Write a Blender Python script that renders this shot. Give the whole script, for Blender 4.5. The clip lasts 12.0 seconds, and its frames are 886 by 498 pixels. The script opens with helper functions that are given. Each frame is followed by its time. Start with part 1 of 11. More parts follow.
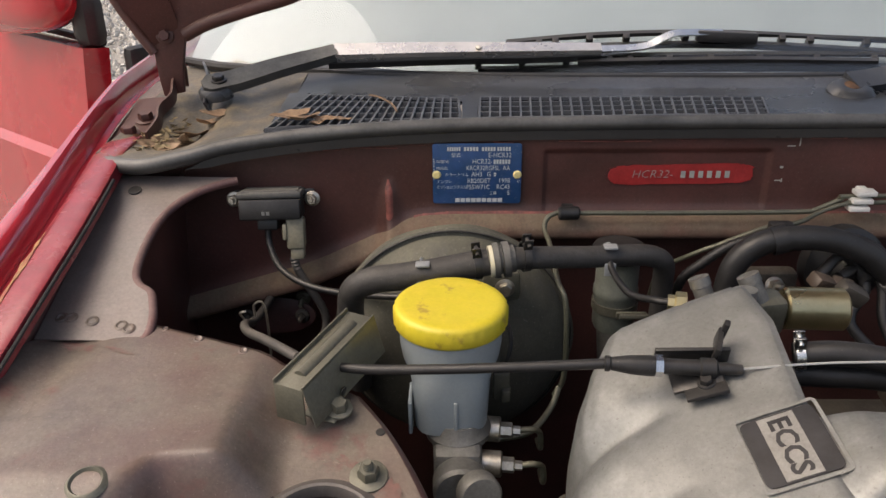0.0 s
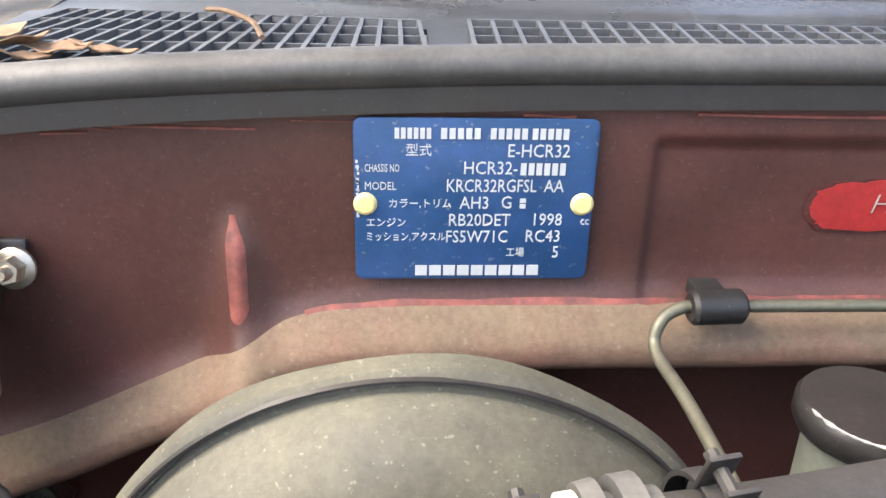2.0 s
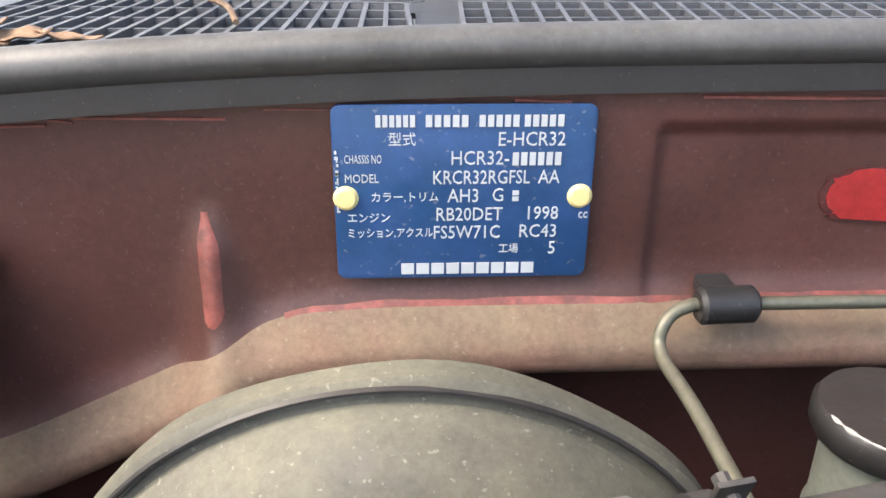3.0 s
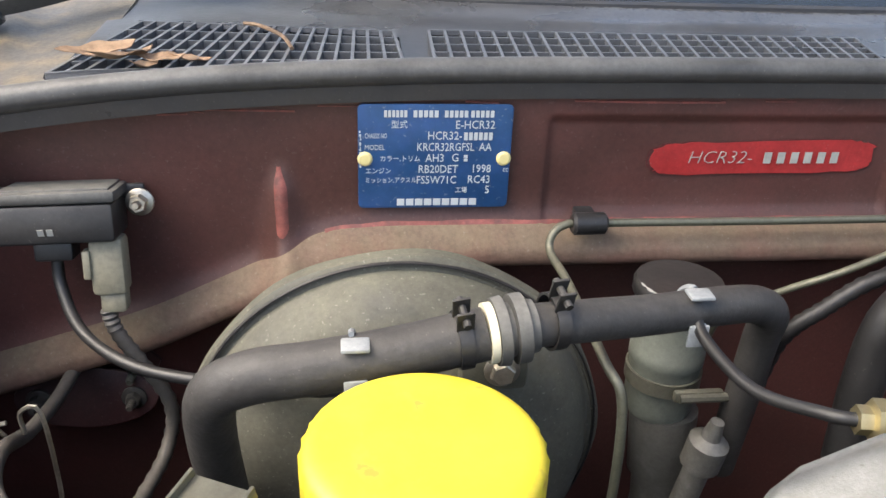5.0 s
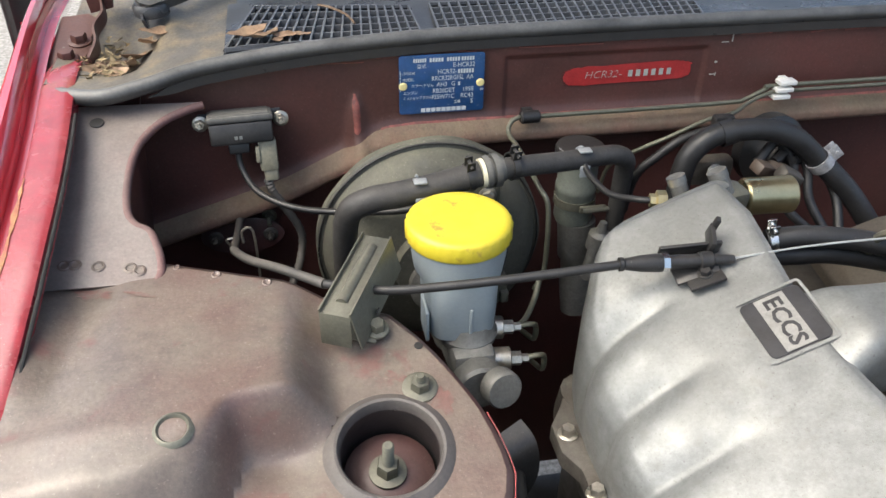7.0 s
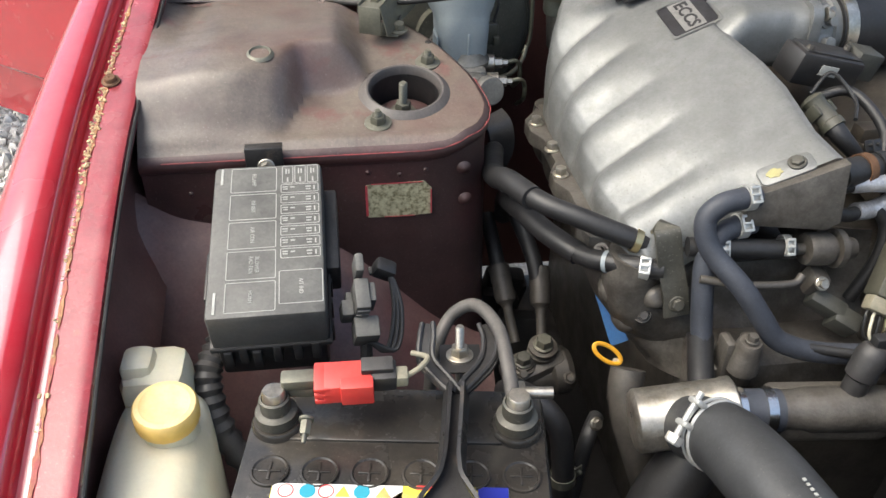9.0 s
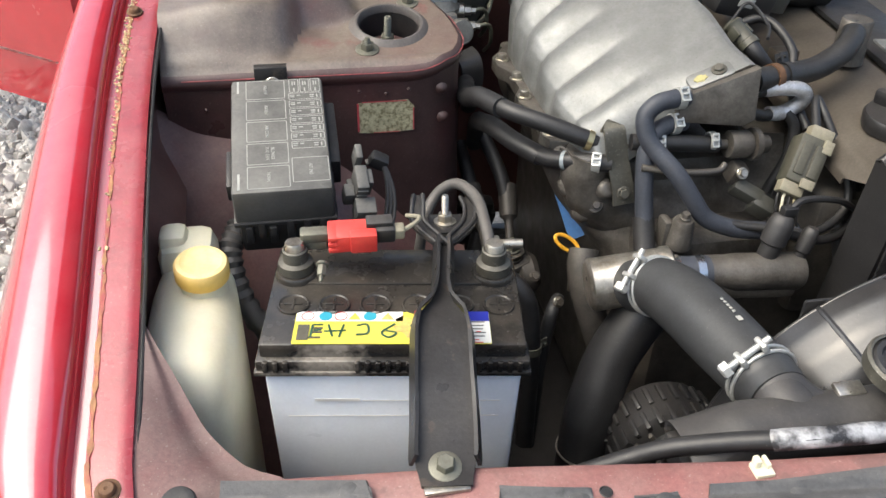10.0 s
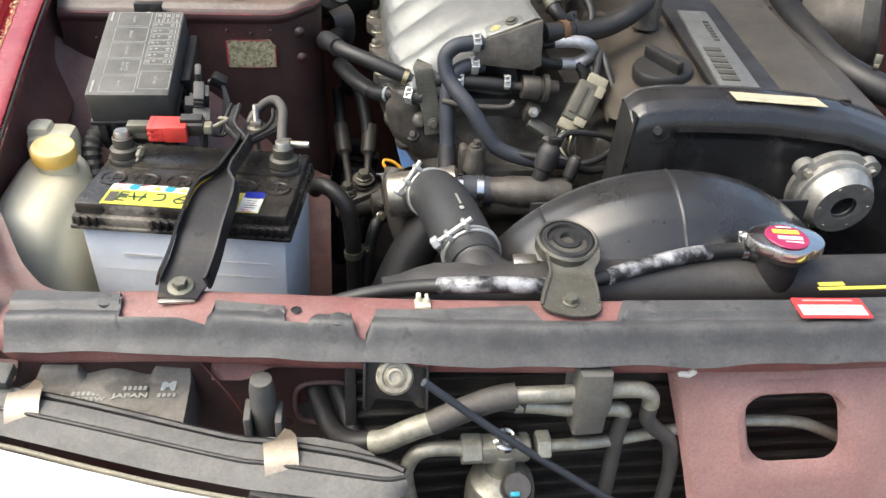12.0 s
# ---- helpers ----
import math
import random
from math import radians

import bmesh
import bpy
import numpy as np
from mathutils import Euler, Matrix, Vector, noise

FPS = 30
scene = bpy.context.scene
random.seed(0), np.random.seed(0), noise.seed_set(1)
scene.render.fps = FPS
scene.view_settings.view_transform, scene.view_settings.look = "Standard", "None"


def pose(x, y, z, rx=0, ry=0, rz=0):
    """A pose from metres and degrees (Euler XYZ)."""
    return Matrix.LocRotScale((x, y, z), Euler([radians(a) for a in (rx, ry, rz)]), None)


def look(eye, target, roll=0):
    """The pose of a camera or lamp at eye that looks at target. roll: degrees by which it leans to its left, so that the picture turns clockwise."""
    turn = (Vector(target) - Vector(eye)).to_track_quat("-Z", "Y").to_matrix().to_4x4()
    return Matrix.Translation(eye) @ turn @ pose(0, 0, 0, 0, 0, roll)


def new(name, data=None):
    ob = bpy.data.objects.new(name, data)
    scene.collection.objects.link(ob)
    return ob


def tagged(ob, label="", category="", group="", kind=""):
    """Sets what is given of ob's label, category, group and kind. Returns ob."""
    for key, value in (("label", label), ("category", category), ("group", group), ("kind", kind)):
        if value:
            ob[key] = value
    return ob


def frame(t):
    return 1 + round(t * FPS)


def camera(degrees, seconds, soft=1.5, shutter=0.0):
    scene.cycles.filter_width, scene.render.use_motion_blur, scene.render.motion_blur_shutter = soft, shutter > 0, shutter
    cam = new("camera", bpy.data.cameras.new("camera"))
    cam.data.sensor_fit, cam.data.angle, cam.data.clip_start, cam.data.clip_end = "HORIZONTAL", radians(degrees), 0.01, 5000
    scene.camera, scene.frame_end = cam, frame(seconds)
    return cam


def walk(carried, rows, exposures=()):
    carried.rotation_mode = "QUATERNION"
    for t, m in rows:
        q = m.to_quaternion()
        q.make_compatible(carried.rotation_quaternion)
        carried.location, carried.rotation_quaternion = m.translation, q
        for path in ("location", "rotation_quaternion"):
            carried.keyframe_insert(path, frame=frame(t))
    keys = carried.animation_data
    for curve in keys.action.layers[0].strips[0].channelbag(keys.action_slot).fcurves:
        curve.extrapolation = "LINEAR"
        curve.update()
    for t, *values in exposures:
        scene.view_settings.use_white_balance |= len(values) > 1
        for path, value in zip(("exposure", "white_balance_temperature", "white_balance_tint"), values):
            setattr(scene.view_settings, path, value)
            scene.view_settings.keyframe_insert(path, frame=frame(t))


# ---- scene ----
cam = camera(57.4, 12.0)
PATH = [
    (0, (0.017, 0.085, 1.22), (-0.024, 1.89, 0.361), -0.6),
    (0.5, (-0.011, 0.252, 1.125), (-0.007, 2.076, 0.304), 1.2),
    (1, (-0.001, 0.412, 1.083), (0.076, 2.228, 0.249), 0.5),
    (1.5, (0.004, 0.515, 1.061), (0.139, 2.331, 0.235), 1.4),
    (2, (0.005, 0.572, 1.047), (0.123, 2.388, 0.218), 1.5),
    (2.5, (0.012, 0.591, 1.039), (0.115, 2.396, 0.183), 0.2),
    (3, (0.014, 0.591, 1.039), (0.108, 2.403, 0.198), 0.5),
    (3.2, (0.013, 0.593, 1.037), (0.146, 2.387, 0.163), 1.4),
    (4.8, (-0.004, 0.451, 1.088), (0.199, 2.229, 0.196), 1.8),
    (5, (-0.016, 0.412, 1.106), (0.215, 2.177, 0.193), 2.5),
    (5.5, (-0.055, 0.326, 1.152), (0.173, 2.007, 0.092), -0.0),
    (6, (-0.099, 0.225, 1.223), (0.159, 1.859, 0.098), -0.1),
    (6.5, (-0.107, 0.141, 1.266), (0.202, 1.764, 0.139), 0.8),
    (6.7, (-0.111, 0.118, 1.272), (0.207, 1.74, 0.145), 1.0),
    (8.3, (-0.114, -0.173, 1.205), (0.129, 1.461, 0.078), 0.8),
    (8.5, (-0.118, -0.224, 1.199), (0.105, 1.407, 0.064), 0.8),
    (9, (-0.135, -0.286, 1.178), (0.089, 1.33, 0.022), 0.8),
    (9.5, (-0.166, -0.376, 1.161), (0.123, 1.227, 0.001), 1.5),
    (10, (-0.179, -0.446, 1.162), (0.137, 1.164, 0.019), 1.7),
    (10.5, (-0.189, -0.505, 1.165), (0.118, 1.107, 0.022), 2.1),
    (11, (-0.163, -0.546, 1.172), (0.119, 1.049, -0.001), 2.1),
    (11.5, (-0.075, -0.603, 1.168), (0.166, 0.998, -0.006), 2.2),
    (12, (0.033, -0.667, 1.171), (0.272, 0.964, 0.037), 3.7),
]
EXPOSURES = [(0.0, 0.52, 7200, 12), (0.5, 0.98, 7000, 11), (1.0, 1.62, 6850, 11), (1.5, 1.9, 6850, 11), (2.0, 2.2, 6800, 10), (2.5, 2.12, 6800, 10), (3.2, 2.12, 6800, 10), (4.8, 1.72, 6650, 8), (5.5, 1.58, 6500, 7), (6.5, 1.32, 6450, 5), (8.3, 1.1, 6400, 5), (9.5, 1.02, 6450, 5), (12.0, 1.14, 6500, 5)]
walk(cam, [(t, look(eye, target, roll)) for t, eye, target, roll in PATH], EXPOSURES)

# ---- light ----
world = bpy.data.worlds.new("sky")
scene.world = world
world.use_nodes = True
wn = world.node_tree.nodes
sky = wn.new("ShaderNodeTexSky")
sky.sky_type = "NISHITA"
sky.sun_disc = False
SUN_EL, SUN_AZ = 57.0, 263.0      # degrees; azimuth clockwise from +y
sky.sun_elevation, sky.sun_rotation = radians(SUN_EL), radians(SUN_AZ)
sky.air_density, sky.dust_density, sky.ozone_density = 1.0, 6.0, 0.8
wn["Background"].inputs["Strength"].default_value = 0.15
world.node_tree.links.new(sky.outputs["Color"], wn["Background"].inputs["Color"])
sun_data = bpy.data.lights.new("sun", "SUN")
sun_data.energy, sun_data.angle, sun_data.color = 1.05, radians(62), (1.0, 0.98, 0.95)
sun = new("sun", sun_data)
sun_way = Vector((math.sin(radians(SUN_AZ)) * math.cos(radians(SUN_EL)), math.cos(radians(SUN_AZ)) * math.cos(radians(SUN_EL)), math.sin(radians(SUN_EL))))
sun.matrix_world = look(sun_way * 20, (0, 0, 0))

# ---- materials ----
def mat(name, base, rough=0.5, metal=0.0, vary=0.25, scale=30.0, second=None, second_amount=0.5, second_scale=8.0,
        dust=0.0, dust_colour=(0.33, 0.28, 0.23), bump=0.15, bump_scale=250.0, coat=0.0, transmission=0.0, subsurface=0.0,
        speck=0.0, speck_colour=(0.6, 0.57, 0.5), stain=None, coat_ior=1.5, coat_rough=0.08, per_island=0.0, per_object=0.0, side_dust=0.15, fine=0.15, grit=0.03):
    m = bpy.data.materials.new(name)
    m.use_nodes = True
    nt = m.node_tree
    nd, ln = nt.nodes, nt.links
    bsdf = nd["Principled BSDF"]
    geo = nd.new("ShaderNodeNewGeometry")

    def noise_at(sc, detail=4.0, rough_n=0.6):
        t = nd.new("ShaderNodeTexNoise")
        t.inputs["Scale"].default_value, t.inputs["Detail"].default_value, t.inputs["Roughness"].default_value = sc, detail, rough_n
        ln.new(geo.outputs["Position"], t.inputs["Vector"])
        return t.outputs["Fac"]

    def remap(v, a, b, c, d):
        r = nd.new("ShaderNodeMapRange")
        r.clamp = True
        for i, x in enumerate((a, b, c, d)):
            r.inputs[i + 1].default_value = x
        ln.new(v, r.inputs[0])
        return r.outputs[0]

    def mixc(f, a, b):
        x = nd.new("ShaderNodeMix")
        x.data_type = "RGBA"
        for sock, v in ((0, f), (6, a), (7, b)):
            if isinstance(v, (tuple, list)):
                x.inputs[sock].default_value = (*v, 1.0)
            elif isinstance(v, float):
                x.inputs[sock].default_value = v
            else:
                ln.new(v, x.inputs[sock])
        return x.outputs[2]

    def times(a, b, op="MULTIPLY"):
        x = nd.new("ShaderNodeMath")
        x.operation = op
        for i, v in enumerate((a, b)):
            if isinstance(v, float):
                x.inputs[i].default_value = v
            else:
                ln.new(v, x.inputs[i])
        return x.outputs[0]

    grain = noise_at(scale, 6.0, 0.65)
    lo = tuple(c * (1 - vary) for c in base)
    hi = tuple(min(1.0, c * (1 + vary)) for c in base)
    col = mixc(remap(grain, 0.3, 0.7, 0, 1), lo, hi)
    if second:
        col = mixc(times(remap(noise_at(second_scale, 5.0, 0.6), 0.45, 0.65, 0, 1), second_amount), col, second)
    rnd = None
    if per_island or per_object:
        rnd = geo.outputs["Random Per Island"] if per_island else nd.new("ShaderNodeObjectInfo").outputs["Random"]
        hsv = nd.new("ShaderNodeHueSaturation")
        amount = per_island or per_object
        ln.new(remap(rnd, 0, 1, 1 - amount, 1 + amount), hsv.inputs["Value"])
        ln.new(col, hsv.inputs["Color"])
        col = hsv.outputs["Color"]
    rough_sock = remap(noise_at(scale * 0.6, 4.0), 0.3, 0.7, max(0.03, rough - 0.1), min(1.0, rough + 0.12))
    metal_sock = None
    if dust:
        sep = nd.new("ShaderNodeSeparateXYZ")
        ln.new(geo.outputs["Normal"], sep.inputs[0])
        up = remap(sep.outputs["Z"], -0.1, 0.85, side_dust, 1.0)
        patch = remap(noise_at(22.0, 6.0, 0.7), 0.3, 0.72, 0.25, 1.0)
        f = times(times(up, patch), dust)
        col = mixc(f, col, dust_colour)
        rough_sock = times(rough_sock, times(f, 0.5), "ADD")
        if metal:
            metal_sock = times(times(f, -1.0), 1.0, "ADD")
            metal_sock = times(metal_sock, metal)
    if fine:
        # close grain, then scattered pale grit
        tone = nd.new("ShaderNodeHueSaturation")
        ln.new(remap(noise_at(330.0, 5.0, 0.75), 0.32, 0.68, 1 - fine, 1 + fine), tone.inputs["Value"])
        ln.new(col, tone.inputs["Color"])
        col = tone.outputs["Color"]
    if grit:
        col = mixc(times(remap(noise_at(610.0, 2.0, 0.5), 0.70, 0.74, 0, 1), grit * 4), col, (0.42, 0.38, 0.32))
    if speck:
        col = mixc(times(remap(noise_at(420.0, 2.0, 0.5), 0.66, 0.72, 0, 1), speck), col, speck_colour)
    if stain:
        shade, size, amount = stain
        col = mixc(times(remap(noise_at(size, 5.0, 0.6), 0.6, 0.68, 0, 1), amount), col, shade)
    ln.new(col, bsdf.inputs["Base Color"])
    ln.new(rough_sock, bsdf.inputs["Roughness"])
    bsdf.inputs["Metallic"].default_value = metal
    if metal_sock is not None:
        ln.new(metal_sock, bsdf.inputs["Metallic"])
    bsdf.inputs["Coat Weight"].default_value = coat
    bsdf.inputs["Coat Roughness"].default_value = coat_rough
    bsdf.inputs["Coat IOR"].default_value = coat_ior
    bsdf.inputs["Transmission Weight"].default_value = transmission
    if subsurface:
        bsdf.inputs["Subsurface Weight"].default_value = subsurface
        bsdf.inputs["Subsurface Radius"].default_value = (0.02, 0.015, 0.01)
    if bump:
        bp = nd.new("ShaderNodeBump")
        bp.inputs["Strength"].default_value, bp.inputs["Distance"].default_value = bump, 0.001
        ln.new(times(noise_at(bump_scale, 3.0), times(grain, 0.6), "ADD"), bp.inputs["Height"])
        ln.new(bp.outputs["Normal"], bsdf.inputs["Normal"])
    return m


RED = mat("red_paint", (0.44, 0.010, 0.026), 0.14, fine=0.0, grit=0.02, vary=0.12, scale=9, second=(0.5, 0.05, 0.085), second_amount=0.4, second_scale=3, coat=1.0, coat_ior=2.0, coat_rough=0.08, bump=0.04, dust=0.06, dust_colour=(0.7, 0.5, 0.48))
RED_DOOR = mat("red_door_paint", (0.42, 0.012, 0.022), 0.2, fine=0.0, grit=0.02, vary=0.12, scale=9, coat=1.0, coat_ior=1.5, coat_rough=0.04, bump=0.04, dust=0.05, dust_colour=(0.7, 0.5, 0.48))
RED_CHALK = mat("chalky_red_paint", (0.27, 0.026, 0.04), 0.22, fine=0.08, vary=0.25, scale=40, second=(0.33, 0.075, 0.085), second_amount=0.45, second_scale=18, dust=0.1, dust_colour=(0.4, 0.25, 0.2), speck=0.12, coat=0.32, coat_rough=0.22, stain=((0.2, 0.09, 0.05), 20.0, 0.5))
BAY = mat("dusty_maroon_paint", (0.068, 0.027, 0.023), 0.42, vary=0.2, scale=10, second=(0.13, 0.038, 0.032), second_amount=0.6, second_scale=6, dust=0.46, dust_colour=(0.155, 0.094, 0.076), speck=0.04, side_dust=0.2)
BAY_DARK = mat("dark_maroon_paint", (0.05, 0.025, 0.024), 0.33, vary=0.35, scale=14, second=(0.075, 0.02, 0.021), second_amount=0.6, second_scale=7, dust=0.42, dust_colour=(0.17, 0.132, 0.12), speck=0.06, side_dust=0.1)
TOWER = mat("worn_maroon_top", (0.115, 0.088, 0.077), 0.42, coat=0.55, coat_rough=0.27, vary=0.3, scale=60, second=(0.105, 0.046, 0.043), second_amount=0.8, second_scale=8, dust=0.45, dust_colour=(0.245, 0.215, 0.165), stain=((0.16, 0.062, 0.055), 17.0, 0.6), speck=0.14, speck_colour=(0.55, 0.47, 0.4), bump=0.35, fine=0.14)
# dusty plate, coloured paler than TOWER for the sky reflected in it
PLATE_PALE = mat("dusty_sky_lit_plate", (0.16, 0.13, 0.118), 0.36, coat=0.5, coat_rough=0.3, vary=0.25, scale=26, second=(0.15, 0.09, 0.082), second_amount=0.5, second_scale=9, dust=0.55, dust_colour=(0.285, 0.255, 0.23), bump=0.3)
GUSSET = mat("dusty_dark_maroon_paint", (0.12, 0.062, 0.06), 0.5, vary=0.25, scale=20, second=(0.17, 0.05, 0.05), second_amount=0.6, second_scale=9, dust=0.45, dust_colour=(0.26, 0.21, 0.19), speck=0.15, bump=0.25)
ARCH = mat("dusty_brown_maroon_paint", (0.14, 0.066, 0.06), 0.38, vary=0.3, scale=22, second=(0.2, 0.06, 0.053), second_amount=0.6, second_scale=9, dust=0.5, dust_colour=(0.27, 0.205, 0.18), side_dust=0.3, coat=0.4, coat_rough=0.3, stain=((0.2, 0.07, 0.055), 12.0, 0.5), bump=0.25)
BEAM = mat("worn_red_beam_paint", (0.21, 0.075, 0.07), 0.5, vary=0.25, scale=25, second=(0.27, 0.14, 0.128), second_amount=0.7, second_scale=12, dust=0.3, dust_colour=(0.31, 0.235, 0.21), speck=0.15, stain=((0.1, 0.06, 0.055), 22.0, 0.45))
MOUNT_STEEL = mat("grimy_pressed_steel", (0.085, 0.083, 0.07), 0.42, 0.4, vary=0.3, scale=30, second=(0.05, 0.045, 0.035), second_amount=0.6, second_scale=26, dust=0.3, dust_colour=(0.22, 0.205, 0.175), speck=0.2)
SERVO = mat("dust_coated_black_steel", (0.045, 0.045, 0.04), 0.55, vary=0.3, scale=25, stain=((0.1, 0.1, 0.09), 14.0, 0.5), dust=0.7, dust_colour=(0.205, 0.198, 0.145), side_dust=0.45, bump=0.25, speck=0.15)
# bleached pink, its base raised further for sunlight on the lock panel
PINK = mat("sunlit_bleached_pink_paint", (0.62, 0.38, 0.355), 0.5, vary=0.12, scale=20, second=(0.55, 0.29, 0.27), second_amount=0.6, second_scale=9, dust=0.3, dust_colour=(0.6, 0.47, 0.43))
LEDGE_PAINT = mat("dust_laden_maroon_ledge", (0.15, 0.09, 0.066), 0.6, vary=0.3, scale=50, second=(0.2, 0.09, 0.07), second_amount=0.5, second_scale=30, dust=0.95, dust_colour=(0.205, 0.172, 0.112), speck=0.1, side_dust=0.15, bump=0.4)
RUBBED = mat("rubbed_red_paint", (0.24, 0.075, 0.06), 0.5, vary=0.35, scale=90, second=(0.14, 0.06, 0.052), second_amount=0.9, second_scale=120)
TOWER_RED = mat("rubbed_maroon_patch", (0.15, 0.058, 0.052), 0.45, vary=0.3, scale=80, second=(0.13, 0.1, 0.085), second_amount=0.95, second_scale=95, dust=0.3, dust_colour=(0.235, 0.2, 0.16))
FOOT = mat("rust_stained_red_paint", (0.11, 0.034, 0.03), 0.55, vary=0.35, scale=50, second=(0.17, 0.095, 0.06), second_amount=0.85, second_scale=26, dust=0.2, dust_colour=(0.3, 0.22, 0.17), bump=0.3)
# black grille plastic lightened to grey-blue for the sky its bars reflect
GRILLE = mat("sky_grey_grille_plastic", (0.085, 0.09, 0.1), 0.3, vary=0.2, scale=30, dust=0.3, dust_colour=(0.32, 0.31, 0.29), side_dust=0.5)
RUBBED_LIP = mat("rubbed_lip_paint", (0.3, 0.06, 0.06), 0.45, vary=0.4, scale=70, second=(0.12, 0.05, 0.045), second_amount=0.7, second_scale=40)
RED_BARE = mat("bare_red_edge", (0.42, 0.06, 0.07), 0.45, vary=0.3, scale=60)
SEALER = mat("rusty_sealer", (0.36, 0.17, 0.075), 0.6, vary=0.35, scale=70, second=(0.3, 0.05, 0.055), second_amount=0.98, second_scale=40, bump=0.4, bump_scale=300)
CRUST = mat("cream_sealer_crust", (0.5, 0.36, 0.2), 0.75, vary=0.3, scale=90, per_island=0.4, bump=0.3)
RUST = mat("rusty_steel", (0.13, 0.068, 0.035), 0.75, vary=0.4, scale=90, metal=0.2, bump=0.4)
BLACK = mat("black_plastic", (0.016, 0.016, 0.017), 0.4, vary=0.3, scale=50, dust=0.25, dust_colour=(0.24, 0.22, 0.2), side_dust=0.1)
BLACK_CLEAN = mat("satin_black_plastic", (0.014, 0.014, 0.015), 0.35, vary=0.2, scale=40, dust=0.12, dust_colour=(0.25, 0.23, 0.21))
GREY_PLASTIC = mat("dusty_grey_plastic", (0.045, 0.045, 0.044), 0.5, vary=0.3, scale=30, dust=0.55, dust_colour=(0.265, 0.258, 0.235), side_dust=0.25, stain=((0.05, 0.048, 0.045), 40.0, 0.5))
RUBBER = mat("black_rubber", (0.014, 0.014, 0.015), 0.45, vary=0.3, scale=60, dust=0.09, dust_colour=(0.2, 0.19, 0.175), side_dust=0.15, bump=0.2)
HOSE = mat("blue_black_hose_rubber", (0.028, 0.032, 0.042), 0.5, vary=0.2, scale=50, dust=0.22, dust_colour=(0.16, 0.17, 0.2), side_dust=0.3)
HOSE_DUSTY = mat("dusty_ribbed_rubber", (0.026, 0.025, 0.025), 0.5, vary=0.3, scale=70, dust=0.4, dust_colour=(0.14, 0.13, 0.118), side_dust=0.5, bump=0.4)
# the dust tint also paints the highlight along the top of the bulb
STRIP = mat("weatherstrip_rubber", (0.035, 0.035, 0.035), 0.34, vary=0.25, scale=40, dust=0.5, dust_colour=(0.29, 0.29, 0.282), side_dust=0.2)
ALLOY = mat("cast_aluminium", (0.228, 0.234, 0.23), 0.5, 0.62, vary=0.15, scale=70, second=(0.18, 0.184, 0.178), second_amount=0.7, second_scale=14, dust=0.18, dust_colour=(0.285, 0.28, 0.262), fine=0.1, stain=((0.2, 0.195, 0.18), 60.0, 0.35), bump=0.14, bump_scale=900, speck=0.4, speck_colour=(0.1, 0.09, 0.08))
ALLOY_WORN = mat("worn_cast_aluminium", (0.2, 0.2, 0.19), 0.5, 0.55, vary=0.25, scale=45, second=(0.12, 0.115, 0.1), second_amount=0.6, second_scale=25, dust=0.2, dust_colour=(0.26, 0.245, 0.22), bump=0.3)
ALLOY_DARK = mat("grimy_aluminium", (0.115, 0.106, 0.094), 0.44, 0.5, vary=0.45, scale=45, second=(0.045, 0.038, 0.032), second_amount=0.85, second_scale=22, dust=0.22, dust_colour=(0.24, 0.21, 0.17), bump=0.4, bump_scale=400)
GRIME = mat("oily_dark_metal", (0.06, 0.055, 0.05), 0.45, 0.3, vary=0.3, scale=40, second=(0.1, 0.09, 0.075), second_amount=0.6, second_scale=20, dust=0.2, dust_colour=(0.18, 0.16, 0.13))
STEEL = mat("zinc_plated_steel", (0.52, 0.49, 0.43), 0.36, 0.9, vary=0.25, scale=90, second=(0.3, 0.25, 0.17), second_amount=0.5, second_scale=60)
CHROME = mat("bright_steel", (0.72, 0.72, 0.7), 0.22, 1.0, vary=0.1, scale=60, bump=0.05, fine=0.0, grit=0.0)
GOLD = mat("yellow_passivated_steel", (0.5, 0.43, 0.25), 0.36, 0.95, vary=0.15, scale=40, fine=0.05, grit=0.0)
IRON = mat("black_painted_steel", (0.02, 0.02, 0.021), 0.32, 0.2, vary=0.3, scale=40, stain=((0.11, 0.085, 0.065), 48.0, 0.5), dust=0.15, dust_colour=(0.22, 0.2, 0.18))
BRACKET = mat("dusty_grey_steel", (0.135, 0.134, 0.105), 0.42, 0.5, vary=0.2, scale=30, dust=0.3, dust_colour=(0.25, 0.235, 0.195))
LID = mat("grimy_battery_lid", (0.012, 0.012, 0.012), 0.2, vary=0.3, scale=50, second=(0.1, 0.086, 0.068), second_amount=0.35, second_scale=17, dust=0.14, dust_colour=(0.2, 0.17, 0.135), side_dust=0.05, stain=((0.3, 0.27, 0.23), 13.0, 0.6))
DARK_PLUG = mat("dark_olive_plastic", (0.04, 0.041, 0.036), 0.42, vary=0.25, scale=50, dust=0.16, dust_colour=(0.2, 0.19, 0.16))
TAN_PLASTIC = mat("dusty_beige_plastic", (0.21, 0.195, 0.14), 0.5, vary=0.2, scale=60, dust=0.3, dust_colour=(0.4, 0.35, 0.27))
OLIVE = mat("olive_grey_plastic", (0.05, 0.051, 0.037), 0.42, vary=0.15, scale=50, dust=0.2)
YELLOW = mat("yellow_cap_plastic", (0.6, 0.5, 0.035), 0.42, vary=0.06, scale=30, second=(0.72, 0.55, 0.06), second_amount=0.4, second_scale=35, bump=0.08, stain=((0.36, 0.24, 0.05), 46.0, 0.85), fine=0.05, grit=0.0)
